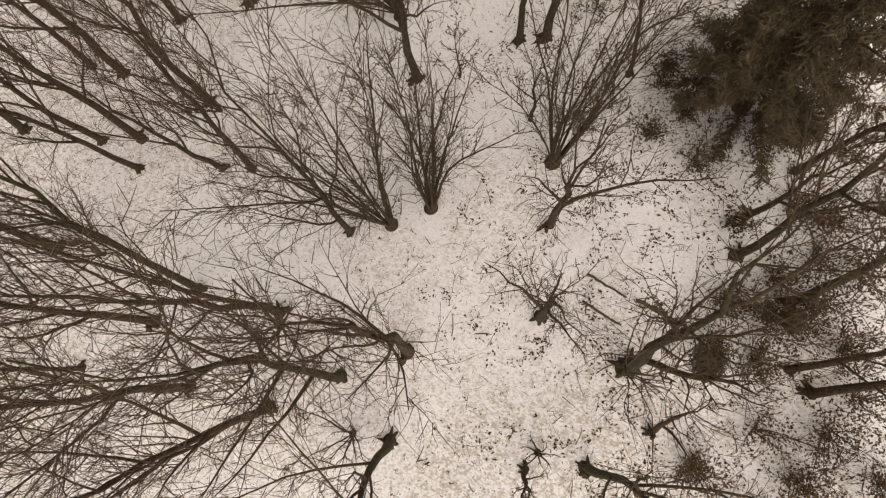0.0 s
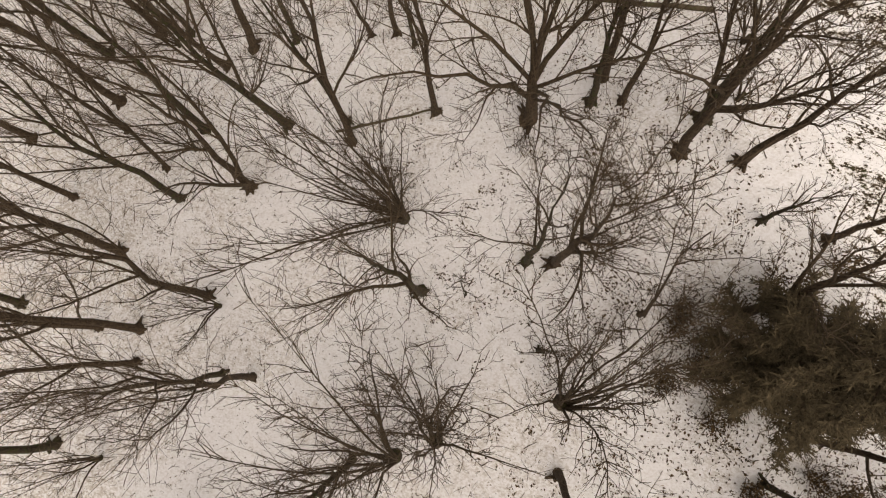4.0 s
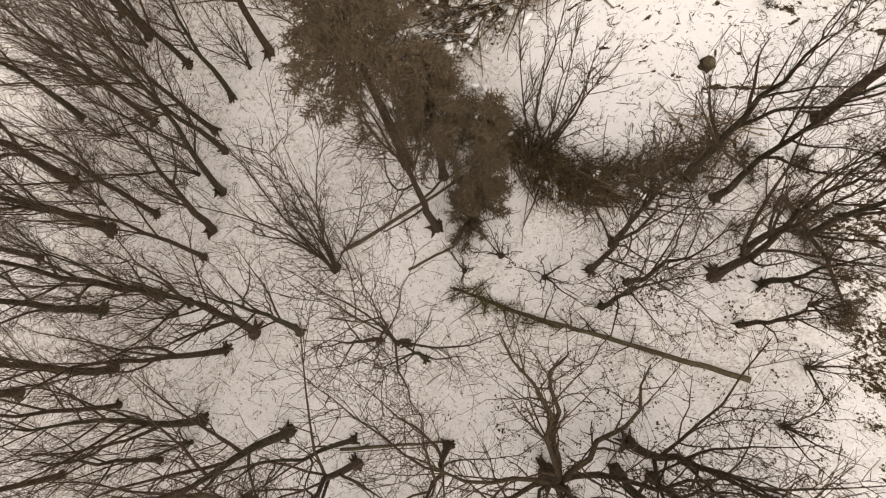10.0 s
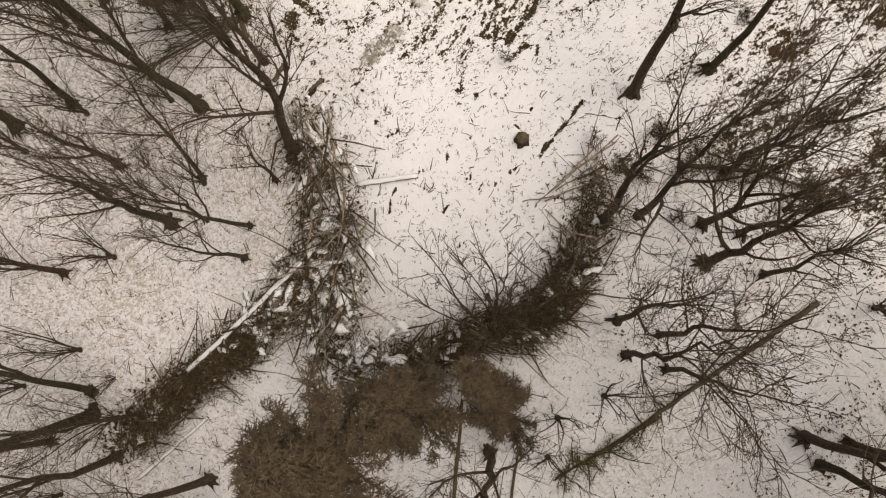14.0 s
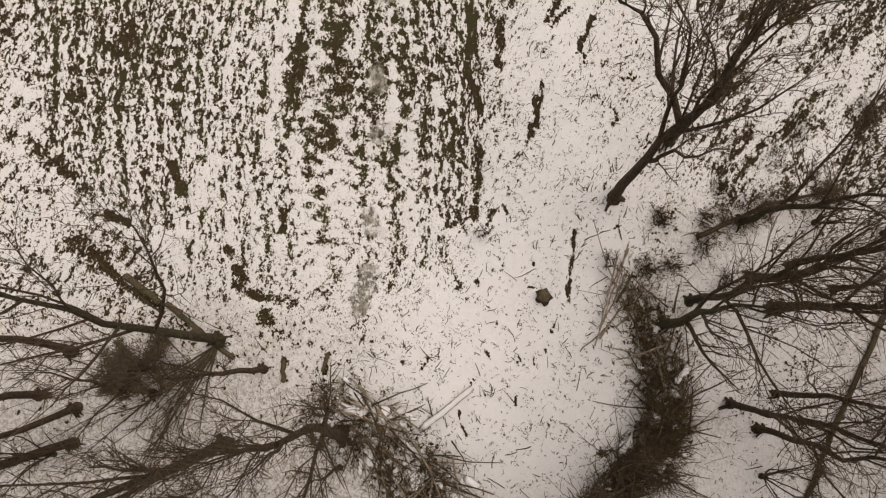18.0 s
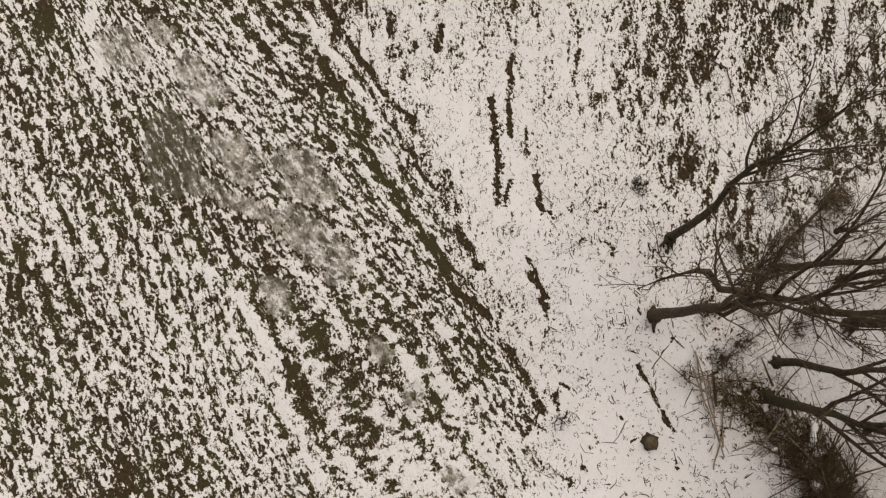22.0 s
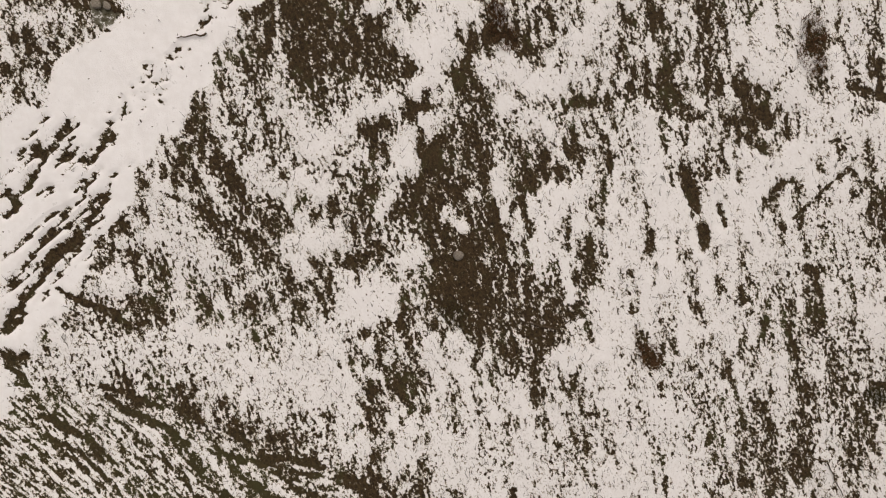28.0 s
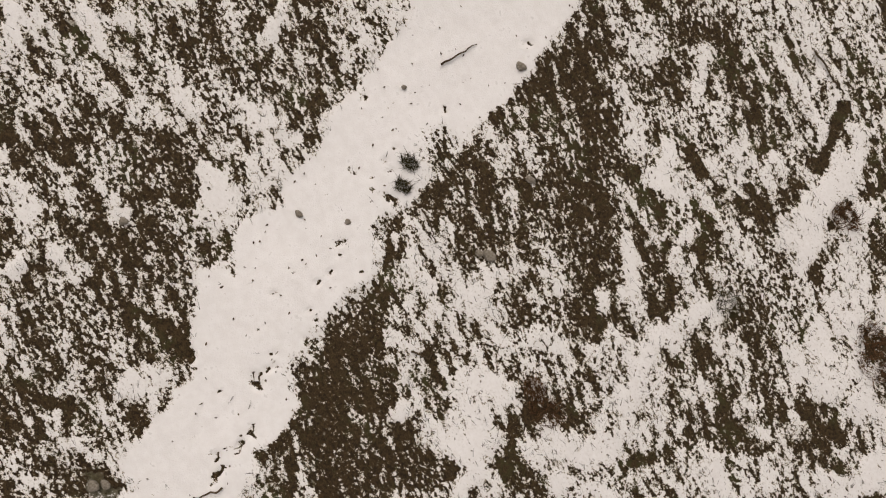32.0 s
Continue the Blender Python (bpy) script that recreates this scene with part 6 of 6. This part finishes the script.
for k, (x, y, tall, lx, ly, r) in enumerate(((3.59, 37.38, 8.5, -0.02, 0.03, 0.11), (-2.33, 36.65, 7.0, -0.05, 0.02, 0.07), (-10.13, 34.84, 11.0, -0.02, 0.02, 0.10), (2.51, 44.24, 11.5, 0.02, 0.03, 0.13),
                                             (-16.2, 28.6, 13.5, 0.03, 0.05, 0.14), (-14.6, 31.2, 13.0, 0.02, 0.04, 0.13), (-18.4, 34.2, 13.0, 0.03, 0.04, 0.15), (-20.6, 29.4, 14.0, 0.02, 0.05, 0.15),
                                             (-15.6, 24.4, 13.5, 0.04, 0.06, 0.13), (-14.2, 34.4, 12.5, 0.03, 0.03, 0.12), (-22.0, 22.6, 14.0, 0.02, 0.05, 0.15), (-7.2, 40.2, 11.0, 0.03, 0.02, 0.12))):
    tree(x, y, tall, lx, ly, r, 150 + k, "bare forest grey-brown tree rooted in thin snow", bushy=1.4)

conifer(7.15, 6.7, 9.5, 0.2, 2.55, 901, "dense dark green conifer among bare trees", M_NEEDLE, 1.6, 0.1, (0, 0), 0.016)
conifer(-4.17, 25.72, 10.4, 0.2, 4.2, 903, "dense brown evergreen leaning over the brush piles", M_BROWN, 0.8, 0.55, (-0.09, 0.2))
conifer(-2.75, 25.1, 7.6, 0.15, 2.3, 905, "brown evergreen standing at the brush piles", M_BROWN, 0.9, 0.42, (0.00, 0.20))
conifer(-1.6, 23.2, 6.9, 0.17, 1.05, 907, "narrow brown evergreen leaning over the brush piles", M_BROWN, 1.2, 0.06, (0.13, 0.34))
vase_tree(-1.68, 23.3, 2.6, 1.9, 12, 908, "spray of thin bare shoots at an evergreen's foot", (0, 0), 0.5)

vase_tree(0.42, 25.35, 7.4, 2.1, 7, 909, "young bare tree of several stems rising from brushwood", (0.02, 0.22), 0.9)
vase_tree(1.00, 25.75, 7.0, 2.0, 6, 910, "young bare tree of several stems rising from brushwood", (0.14, 0.22), 0.9)
nest(4.88, -0.6, 5.4, 0.42, 71)
nest(7.2, 0.4, 4.6, 0.3, 72)
fallen_evergreen([(8.3, 23.6), (9.3, 21.6), (9.8, 19.4)], 0.75, 0.6, 34, 73, "dead brown evergreen lying at the edge of the wood")
fallen_fan(4.35, 38.8, -1.1, 42.6, 16, 74, "fallen small tree whose thin stems fan over the snow")
conifer(3.5, 40.8, 3.2, 0.07, 1.3, 906, "low dense brown evergreen beside a fallen tree", M_BROWN, 1.6, 0.08)

# fallen timber, stump
log([(6.9, 17.9), (2.3, 19.3), (-0.4, 20.1), (-2.3, 20.9)], 0.095, 0.02, M_LOG, "long mossy fallen trunk lying across the snow", 26, 31)
fallen_evergreen([(1.4, 19.5), (-0.6, 20.2), (-2.4, 20.9)], 0.75, 0.5, 24, 75, "mossy branching crown of a fallen trunk on snow", M_MOSS)
log([(2.6, 1.8), (3.6, 1.1)], 0.04, 0.03, M_LOG, "thin dark branch lying on the snow", 0, 38)
log([(2.4, 1.0), (3.4, 0.3)], 0.04, 0.03, M_LOG, "thin dark branch lying on the snow", 0, 39)
log([(3.9, 1.0), (5.2, 0.2)], 0.06, 0.04, M_LOG, "rotten branch lying among leaves", 1, 40)
log([(-6.3, 15.1), (-2.4, 15.6)], 0.06, 0.04, M_LOG, "thin fallen trunk lying in the wood", 2, 32)
log([(1.9, 32.1), (3.3, 30.5)], 0.10, 0.09, M_SNOWLOG, "snow-covered log lying in the clearing", 1, 33)
log([(-7.3, 34.0), (-1.4, 32.4)], 0.11, 0.09, M_SNOWLOG, "long snow-topped log lying over the brush piles", 3, 34, -1.6)
log([(-12.3, 33.6), (-8.5, 32.5)], 0.09, 0.07, M_SNOWLOG, "pale snow-topped log at the wood's edge", 2, 35)
log([(-6.6, 22.4), (-1.8, 25.1)], 0.08, 0.05, M_LOG, "thin dark fallen trunk between standing trees", 2, 36)
log([(-4.0, 21.6), (-2.3, 22.4)], 0.05, 0.04, M_LOG, "short thin fallen branch on snow", 0, 37)
stump(6.3, 28.3, 0.22, 0.3, 41)

for k, (x0, y0, x1, y1, r) in enumerate(((3.9, 36.7, 3.2, 36.7, 0.09), (4.2, 35.2, 3.6, 35.4, 0.07), (4.8, 39.6, 3.9, 38.3, 0.1), (6.4, 41.6, 5.6, 40.6, 0.12),
                                        (5.6, 40.4, 4.6, 39.2, 0.1))):
    log([(x0, y0), (x1, y1)], r, r * 0.85, M_LOG, "short dark log lying in patchy snow", 0, 60 + k)
for k, (x0, y0, x1, y1) in enumerate(((2.55, 35.42, 1.78, 32.59), (2.83, 34.57, 1.94, 32.70), (3.15, 34.03, 1.99, 32.98), (3.42, 34.29, 1.67, 32.82), (3.01, 35.61, 1.6, 32.71), (7.98, 25.73, 4.8, 26.67), (7.6, 26.06, 5.3, 26.52),
                                      (-2.2, 31.0, -4.6, 32.8), (-3.0, 33.0, -4.8, 30.4))):
    log([(x0, y0), (x1, y1)], 0.036 - 0.0013 * k, 0.02, M_STICK, "long pale barkless pole lying on a brush pile", 0, 80 + k, -6.0)
for k, (x0, y0, x1, y1) in enumerate(((7.90, 25.67, 6.48, 26.25), (7.17, 25.68, 5.52, 26.39), (5.34, 26.35, 4.59, 27.11), (5.0, 26.5, 6.9, 25.3), (5.4, 26.0, 6.4, 25.0))):
    log([(x0, y0), (x1, y1)], 0.028, 0.018, M_STICK, "long pale barkless pole lying on snow", 0, 90 + k, -0.6)

# brush heaps round the clearing
brush_heap([(-11.2, 34.5), (-8.0, 33.8), (-5.0, 32.6)], 1.0, 0.6, 95, 51, "long dense heap of dark brushwood with little snow", 0.15, 2.6, 0.2, 1.3)
brush_heap([(-5.4, 33.2), (-3.6, 32.2), (-1.4, 32.2)], 1.1, 0.55, 70, 52, "heap of dark cut branches under snow lumps", 0.4, 2.4, 1.2, 0.6)
brush_heap([(-4.2, 29.8), (-3.4, 28.2), (-1.8, 27.2)], 1.3, 0.5, 70, 53, "heap of brown cut branches and snow lumps", 0.3, 2.0, 1.6, 0.6)
brush_heap([(-2.6, 26.9), (-0.6, 26.2), (1.0, 25.2)], 0.9, 0.6, 80, 58, "dense dark heap of brushwood under young trees", 0.3, 2.2, 0.6, 0.9)
brush_heap([(0.8, 25.0), (1.9, 24.3), (3.4, 24.3)], 0.78, 0.65, 80, 56, "dense dark heap of fine brushwood", 0.25, 2.0, 0.3, 1.2)
brush_heap([(3.4, 24.3), (4.6, 24.6), (6.6, 25.6)], 0.8, 0.4, 60, 54, "low heap of pale and brown sticks below a tree", 0.5, 1.8, 0.35, 0.5)
brush_heap([(2.6, 35.4), (1.6, 33.6), (0.3, 32.3)], 1.2, 0.45, 85, 55, "scattered heap of pale and dark sticks in snow", 0.5, 2.0, 1.2, 0.45)
brush_heap([(0.4, 32.0), (-1.4, 31.2), (-3.4, 30.0)], 1.5, 0.45, 85, 57, "loose heap of sticks and lumpy snow", 0.4, 2.0, 1.6, 0.45)

# bushes with withered leaves near the dark conifer and at the wood's edge
for k, (x, y, t) in enumerate(((4.6, 6.1, 1.3), (5.8, 5.0, 1.5), (7.6, 5.6, 1.8), (8.8, 6.8, 2.2), (9.6, 5.0, 2.0), (5.0, 7.6, 1.2), (8.2, 3.6, 1.5),
                               (6.6, 3.2, 1.2), (8.0, 0.2, 2.0), (9.0, -1.6, 2.2), (6.6, -2.4, 1.8), (7.6, 8.8, 1.6), (9.4, 9.4, 1.6), (5.2, 8.2, 1.0), (5.6, 6.6, 1.2), (8.6, 2.0, 1.6), (7.4, 1.6, 1.4))):
    leafy_shrub(x, y, t, 6, 420, 300 + k, "low bush with withered brown leaves in snow", M_LEAF)
for k, (x, y, t) in enumerate(((9.3, 22.2, 1.2), (9.5, 21.0, 1.3), (9.5, 19.8, 1.2), (6.9, 22.6, 1.0), (8.0, 23.4, 1.0), (7.4, 24.4, 1.1), (9.0, 24.8, 0.8),
                               (7.2, 24.9, 0.9), (8.8, 24.7, 0.7), (9.0, 23.4, 0.8))):
    leafy_shrub(x, y, t * 0.6, 9, 160, 340 + k, "low tangled bush at the edge of the wood", M_LEAF, 1.2, 0.03)
for k, (x, y, t, st) in enumerate(((2.3, 25.2, 2.2, 9), (0.9, 26.0, 1.6, 7), (3.6, 24.9, 1.8, 8), (1.6, 34.6, 2.5, 9), (0.7, 31.8, 1.8, 7),
                                   (7.4, 26.2, 0.8, 7), (-9.5, 36.5, 1.8, 7), (-6.9, 21.6, 2.5, 8), (8.3, 30.2, 0.7, 6), (-1.9, 39.6, 1.8, 7))):
    shrub(x, y, t, st, 380 + k, "leafless upright shrub of thin dark stems")

for k, (x, y, t, w, st) in enumerate(((0.6, 44.0, 5.0, 1.8, 8), (-4.1, 43.4, 5.5, 2.0, 8), (-3.6, 40.4, 4.0, 1.5, 7), (0.6, 39.8, 3.5, 1.4, 7), (-1.6, 42.2, 5.0, 1.8, 8), (-7.7, 41.3, 6.0, 2.2, 9),
                                     (-9.4, 38.2, 5.0, 1.8, 8), (-15.0, 36.0, 6.0, 2.4, 9), (-12.0, 39.4, 6.0, 2.2, 8), (-11.4, 30.6, 5.0, 2.0, 8), (-13.6, 26.0, 6.0, 2.2, 9),
                                     (-1.2, 37.4, 3.0, 1.2, 6), (-14.0, 20.0, 6.0, 2.4, 9), (-12.5, 15.0, 6.0, 2.4, 9), (-10.5, 8.5, 5.0, 2.0, 8), (-18.2, 28.2, 6.0, 2.4, 9), (-20.0, 31.0, 6.0, 2.4, 9), (-17.0, 32.4, 6.0, 2.4, 9),
                                     (-18.6, 25.0, 6.0, 2.4, 9), (7.6, 16.6, 3.5, 1.6, 8), (8.5, 18.3, 3.0, 1.5, 8), (8.8, 20.2, 3.0, 1.4, 7), (7.2, 14.6, 3.0, 1.4, 7), (-14.6, 3.0, 5.0, 2.0, 8), (-4.4, -2.9, 3.5, 2.0, 10), (-0.6, 22.0, 3.5, 1.4, 7), (0.9, 21.2, 3.0, 1.3, 7), (-1.9, 21.5, 3.0, 1.2, 6), (-5.6, 39.0, 4.5, 1.8, 8), (-10.8, 35.6, 5.0, 2.0, 8), (1.0, -3.2, 1.6, 1.0, 8))):
    vase_tree(x, y, t, w, st, 640 + k, "slim bare sapling of several thin stems", (0, 0), 0.45)
for k, (x, y, t) in enumerate(((8.2, -2.4, 2.2), (9.2, -3.6, 2.4), (7.4, -3.6, 1.8), (8.9, -0.4, 2.0), (5.0, -3.4, 1.2), (9.5, 1.6, 2.2), (8.8, 3.1, 1.8), (9.8, 7.4, 2.0), (6.2, -4.6, 1.6), (10.4, 3.4, 2.2), (6.2, 0.9, 1.4), (6.8, -0.7, 1.6), (5.7, -0.3, 1.2), (8.3, 0.9, 1.8), (7.2, 0.6, 1.5))):
    leafy_shrub(x, y, t, 9, 700, 680 + k, "dense bush with withered brown leaves in snow", M_LEAF)
for k, (x, y, t) in enumerate(((3.0, 12.4, 1.5), (4.1, 11.6, 1.3), (2.6, 6.9, 1.4), (3.6, 7.6, 1.2), (3.4, 10.2, 1.2))):
    shrub(x, y, t, 8, 690 + k, "leafless low shrub of thin brown shoots", 0.9)
shrub(0.96, 14.5, 1.7, 10, 699, "spray of low bare shoots at a tree's foot", 1.3)

for k, (x, y, w) in enumerate(((28.4, 19.5, 0.45), (28.9, 19.2, 0.3), (19.95, 22.2, 0.4), (22.7, 13.9, 0.5), (23.2, 13.4, 0.4), (25.4, 11.6, 0.4))):
    tuft(x, y, w, 0.2, 260, 760 + k, M_RUST, "low clump of rust-brown withered plants in snow")
for k, (x, y, w) in enumerate(((26.4, 14.9, 0.4), (24.2, 25.2, 0.45), (33.9, 17.4, 0.2), (34.1, 16.9, 0.22), (13.0, 24.6, 0.3), (15.0, 18.4, 0.3), (10.6, 21.4, 0.5), (11.6, 20.8, 0.5), (12.0, 18.9, 0.5), (9.8, 23.0, 0.4), (7.4, 25.2, 0.4))):
    tuft(x, y, w, 0.18, 220, 780 + k, M_DGRASS, "low dark clump of dead grass in patchy snow")

# stones and sticks on the hillside
for k, (x, y, r) in enumerate(((35.29, 19.28, 0.09), (34.38, 18.77, 0.08), (31.49, 17.46, 0.17), (33.45, 13.62, 0.13), (31.78, 15.52, 0.11), (35.12, 26.35, 0.16), (35.17, 15.65, 0.07), (37.9, 21.59, 0.09),
                               (34.95, 26.2, 0.1), (31.7, 17.55, 0.1), (25.2, 24.1, 0.15))):
    stone(x, y, r, 720 + k)
for k, pts in enumerate(([(33.27, 17.56), (32.95, 17.7), (32.58, 17.97)], [(31.59, 20.2), (31.18, 20.11), (31.42, 19.4)], [(28.34, 9.02), (27.34, 9.37)], [(34.83, 14.76), (34.49, 13.86)],
                         [(24.41, 11.38), (23.96, 11.53)], [(30.04, 13.35), (29.8, 13.75)], [(22.8, 24.0), (22.1, 23.5), (22.0, 22.6)], [(15.6, 21.2), (14.6, 20.6), (13.6, 20.9)], [(33.0, 24.9), (33.4, 25.5)])):
    log(pts, 0.024, 0.012, M_LIMB, "thin bent branch lying on patchy snow", 0, 740 + k, -0.3)

# small things that lie about
rnd = random.Random(77)
s = Soup()
for k in range(17000):
    x, y = rnd.uniform(-24, 40), rnd.uniform(-6, 45)
    sh, fo, z = (float(q[0]) for q in snow_share(np.array([x]), np.array([y])))
    if rnd.random() > 0.45 + 0.55 * fo:
        continue
    a, r = rnd.uniform(0, 6.28), rnd.uniform(0.016, 0.042)
    u = Vector((math.cos(a), math.sin(a), rnd.gauss(0, 0.35))) * r
    w = Vector((-math.sin(a), math.cos(a), rnd.gauss(0, 0.35))) * r * rnd.uniform(0.35, 0.65)
    s.quad((x, y, z + 0.015), u, w)
for k in range(820):
    # clumps where leaves have gathered
    x, y = (rnd.gauss(1.6, 2.6), rnd.uniform(-6, 17)) if k % 3 == 0 else (rnd.uniform(2.5, 9.5), rnd.uniform(-6, 22))
    for _ in range(rnd.randint(4, 16)):
        px, py = x + rnd.gauss(0, 0.14), y + rnd.gauss(0, 0.14)
        a, r = rnd.uniform(0, 6.28), rnd.uniform(0.025, 0.065)
        u = Vector((math.cos(a), math.sin(a), rnd.gauss(0, 0.35))) * r
        w = Vector((-math.sin(a), math.cos(a), rnd.gauss(0, 0.35))) * r * rnd.uniform(0.25, 0.6)
        s.quad((px, py, surface(px, py) + 0.02), u, w)
litter = s.part("leaf_litter", M_LEAF, smooth=False)
tagged(litter, "brown fallen leaves scattered over the snow", "leaf litter", kind="stuff")

# flattened dead grass that lies down the open slope and sticks out of the snow
s = Soup()
for k in range(34000):
    x, y = rnd.uniform(8.5, 42), rnd.uniform(6, 34)
    sh, fo, z = (float(q[0]) for q in snow_share(np.array([x]), np.array([y])))
    if fo > 0.5 or y > 29.4 and x < 24 or sh > 1.05 or rnd.random() < (sh - 0.45) * 1.1:
        continue
    a = math.radians(-33) + rnd.gauss(0, 0.5) + (math.pi if rnd.random() < 0.3 else 0)
    for _ in range(2):
        b, ln = a + rnd.gauss(0, 0.35), rnd.uniform(0.06, 0.24)
        s.blade((x, y, z - 0.005), (x + ln * math.cos(b), y + ln * math.sin(b), z + rnd.uniform(0.01, 0.07)), rnd.uniform(0.004, 0.009))
lodged = s.part("lodged_grass", M_DGRASS, smooth=False)
tagged(lodged, "dark flattened dead grass lying on patchy snow", "grass", kind="stuff")

s = Soup()
for k in range(15000):
    x, y = rnd.uniform(-24, 10), rnd.uniform(-6, 45)
    sh, fo, z = (float(q[0]) for q in snow_share(np.array([x]), np.array([y])))
    if fo < 0.5:
        continue
    tall = rnd.uniform(0.06, 0.28)
    for _ in range(3):
        s.blade((x, y, z - 0.01), (x + rnd.gauss(0, 0.08), y + rnd.gauss(0, 0.08), z + tall), 0.006)
straw = s.part("dead_grass", M_STALK, smooth=False)
tagged(straw, "pale dead grass standing through thin snow", "grass", kind="stuff")

s = Soup()
for k in range(3800):
    x, y = rnd.uniform(-20, 9.4), rnd.uniform(-6, 44)
    near = vnoise(np.array([x / 2.2]), np.array([y / 2.2]), 181)[0]
    if y > 24.5 and x > -5 and y < 37 or rnd.random() > 0.25 + 1.1 * near * (1.0 if x > 2 or y > 33 else 0.7) or abs(x - 0.3) < 0.8 and y < 10:
        continue
    z = surface(x, y) - 0.01
    tall = rnd.uniform(0.25, 1.1)
    main = bend((x, y, z), (rnd.gauss(0, 0.45), rnd.gauss(0, 0.45), 1), tall, 3, 0.12, rnd)
    s.tube(main, [0.0085, 0.007, 0.006, 0.004], 3)
    for _ in range(rnd.randint(2, 5)):
        q, e = along(main, rnd.uniform(0.25, 0.95))
        s.tube(bend(q, side_way(e, rnd, 0.5, 0.1), tall * rnd.uniform(0.25, 0.5), 2, 0.12, rnd), [0.006, 0.005, 0.0035], 3)
shoots = s.part("undergrowth", M_TWIG)
tagged(shoots, "thin bare shoots standing in the snow of the wood", "undergrowth", kind="stuff")

s = Soup()
for k in range(1500):
    # small dark tufts and crumbs of turf that pierce the snow of the clearing
    x, y = rnd.uniform(-1.0, 17.0), rnd.uniform(24.6, 34.5)
    near = vnoise(np.array([x / 1.3]), np.array([y / 1.3]), 187)[0]
    if y > 30.4 and x > 8.0 or rnd.random() > 0.1 + 1.3 * near:
        continue
    z, r = surface(x, y), 0.012 + 0.10 * rnd.random() ** 3
    lie = rnd.gauss(0.25, 0.7)
    for _ in range(int(3 + r * 110)):
        p, q = rnd.gauss(0, r * 1.5), rnd.gauss(0, r * 0.55)
        px, py, b = x + p * math.cos(lie) - q * math.sin(lie), y + p * math.sin(lie) + q * math.cos(lie), rnd.gauss(lie, 0.7)
        if rnd.random() < 0.6:
            e = rnd.uniform(0.008, 0.022)
            s.quad((px, py, z + 0.02), Vector((math.cos(b), math.sin(b), rnd.gauss(0, 0.3))) * e, Vector((-math.sin(b), math.cos(b), rnd.gauss(0, 0.3))) * e * rnd.uniform(0.4, 0.8))
        else:
            ln = rnd.uniform(0.03, 0.11)
            s.blade((px, py, z - 0.01), (px + ln * math.cos(b), py + ln * math.sin(b), z + rnd.uniform(0.02, 0.06)), rnd.uniform(0.008, 0.018))
tufts = s.part("grass_tufts", M_DGRASS, smooth=False)
tagged(tufts, "small dark tufts of dead grass piercing clean snow", "grass", kind="stuff")

s = Soup()
for k in range(1500):
    x, y = rnd.uniform(-22, 22), rnd.uniform(-6, 44)
    a, ln = rnd.gauss(1.0, 0.9), rnd.uniform(0.15, 0.8)
    if x > 9 or y > 30.5 and x > 5:
        continue
    z = surface(x, y)
    pts = bend((x, y, z + 0.015), (math.cos(a), math.sin(a), 0.02), ln, 3, 0.12, rnd)
    pts = [(p[0], p[1], surface(p[0], p[1]) + 0.015) for p in pts]
    r = rnd.uniform(0.006, 0.017)
    s.tube(pts, [r, r, r * 0.8, r * 0.5], 4)
for k in range(340):
    # bent stalks and bits of branches strewn over the clearing
    x, y = rnd.uniform(0.0, 14.0), rnd.uniform(25.0, 34.5)
    if y > 30.6 and x > 8.2:
        continue
    a = rnd.gauss(-0.3, 0.55)
    for _ in range(rnd.randint(1, 4)):
        px, py, ln, b = x + rnd.gauss(0, 0.09), y + rnd.gauss(0, 0.09), 0.06 + 0.34 * rnd.random() ** 2, a + rnd.gauss(0, 0.5)
        pts = bend((px, py, 0), (math.cos(b), math.sin(b), 0), ln, 3, 0.22, rnd)
        pts = [(p[0], p[1], surface(p[0], p[1]) + 0.012) for p in pts]
        r = rnd.uniform(0.006, 0.016)
        s.tube(pts, [r * 0.7, r, r * 0.8, r * 0.35], 4)
twigs = s.part("fallen_twigs", M_DSTICK)
tagged(twigs, "dark fallen twigs lying on the snow", "twigs", kind="stuff")
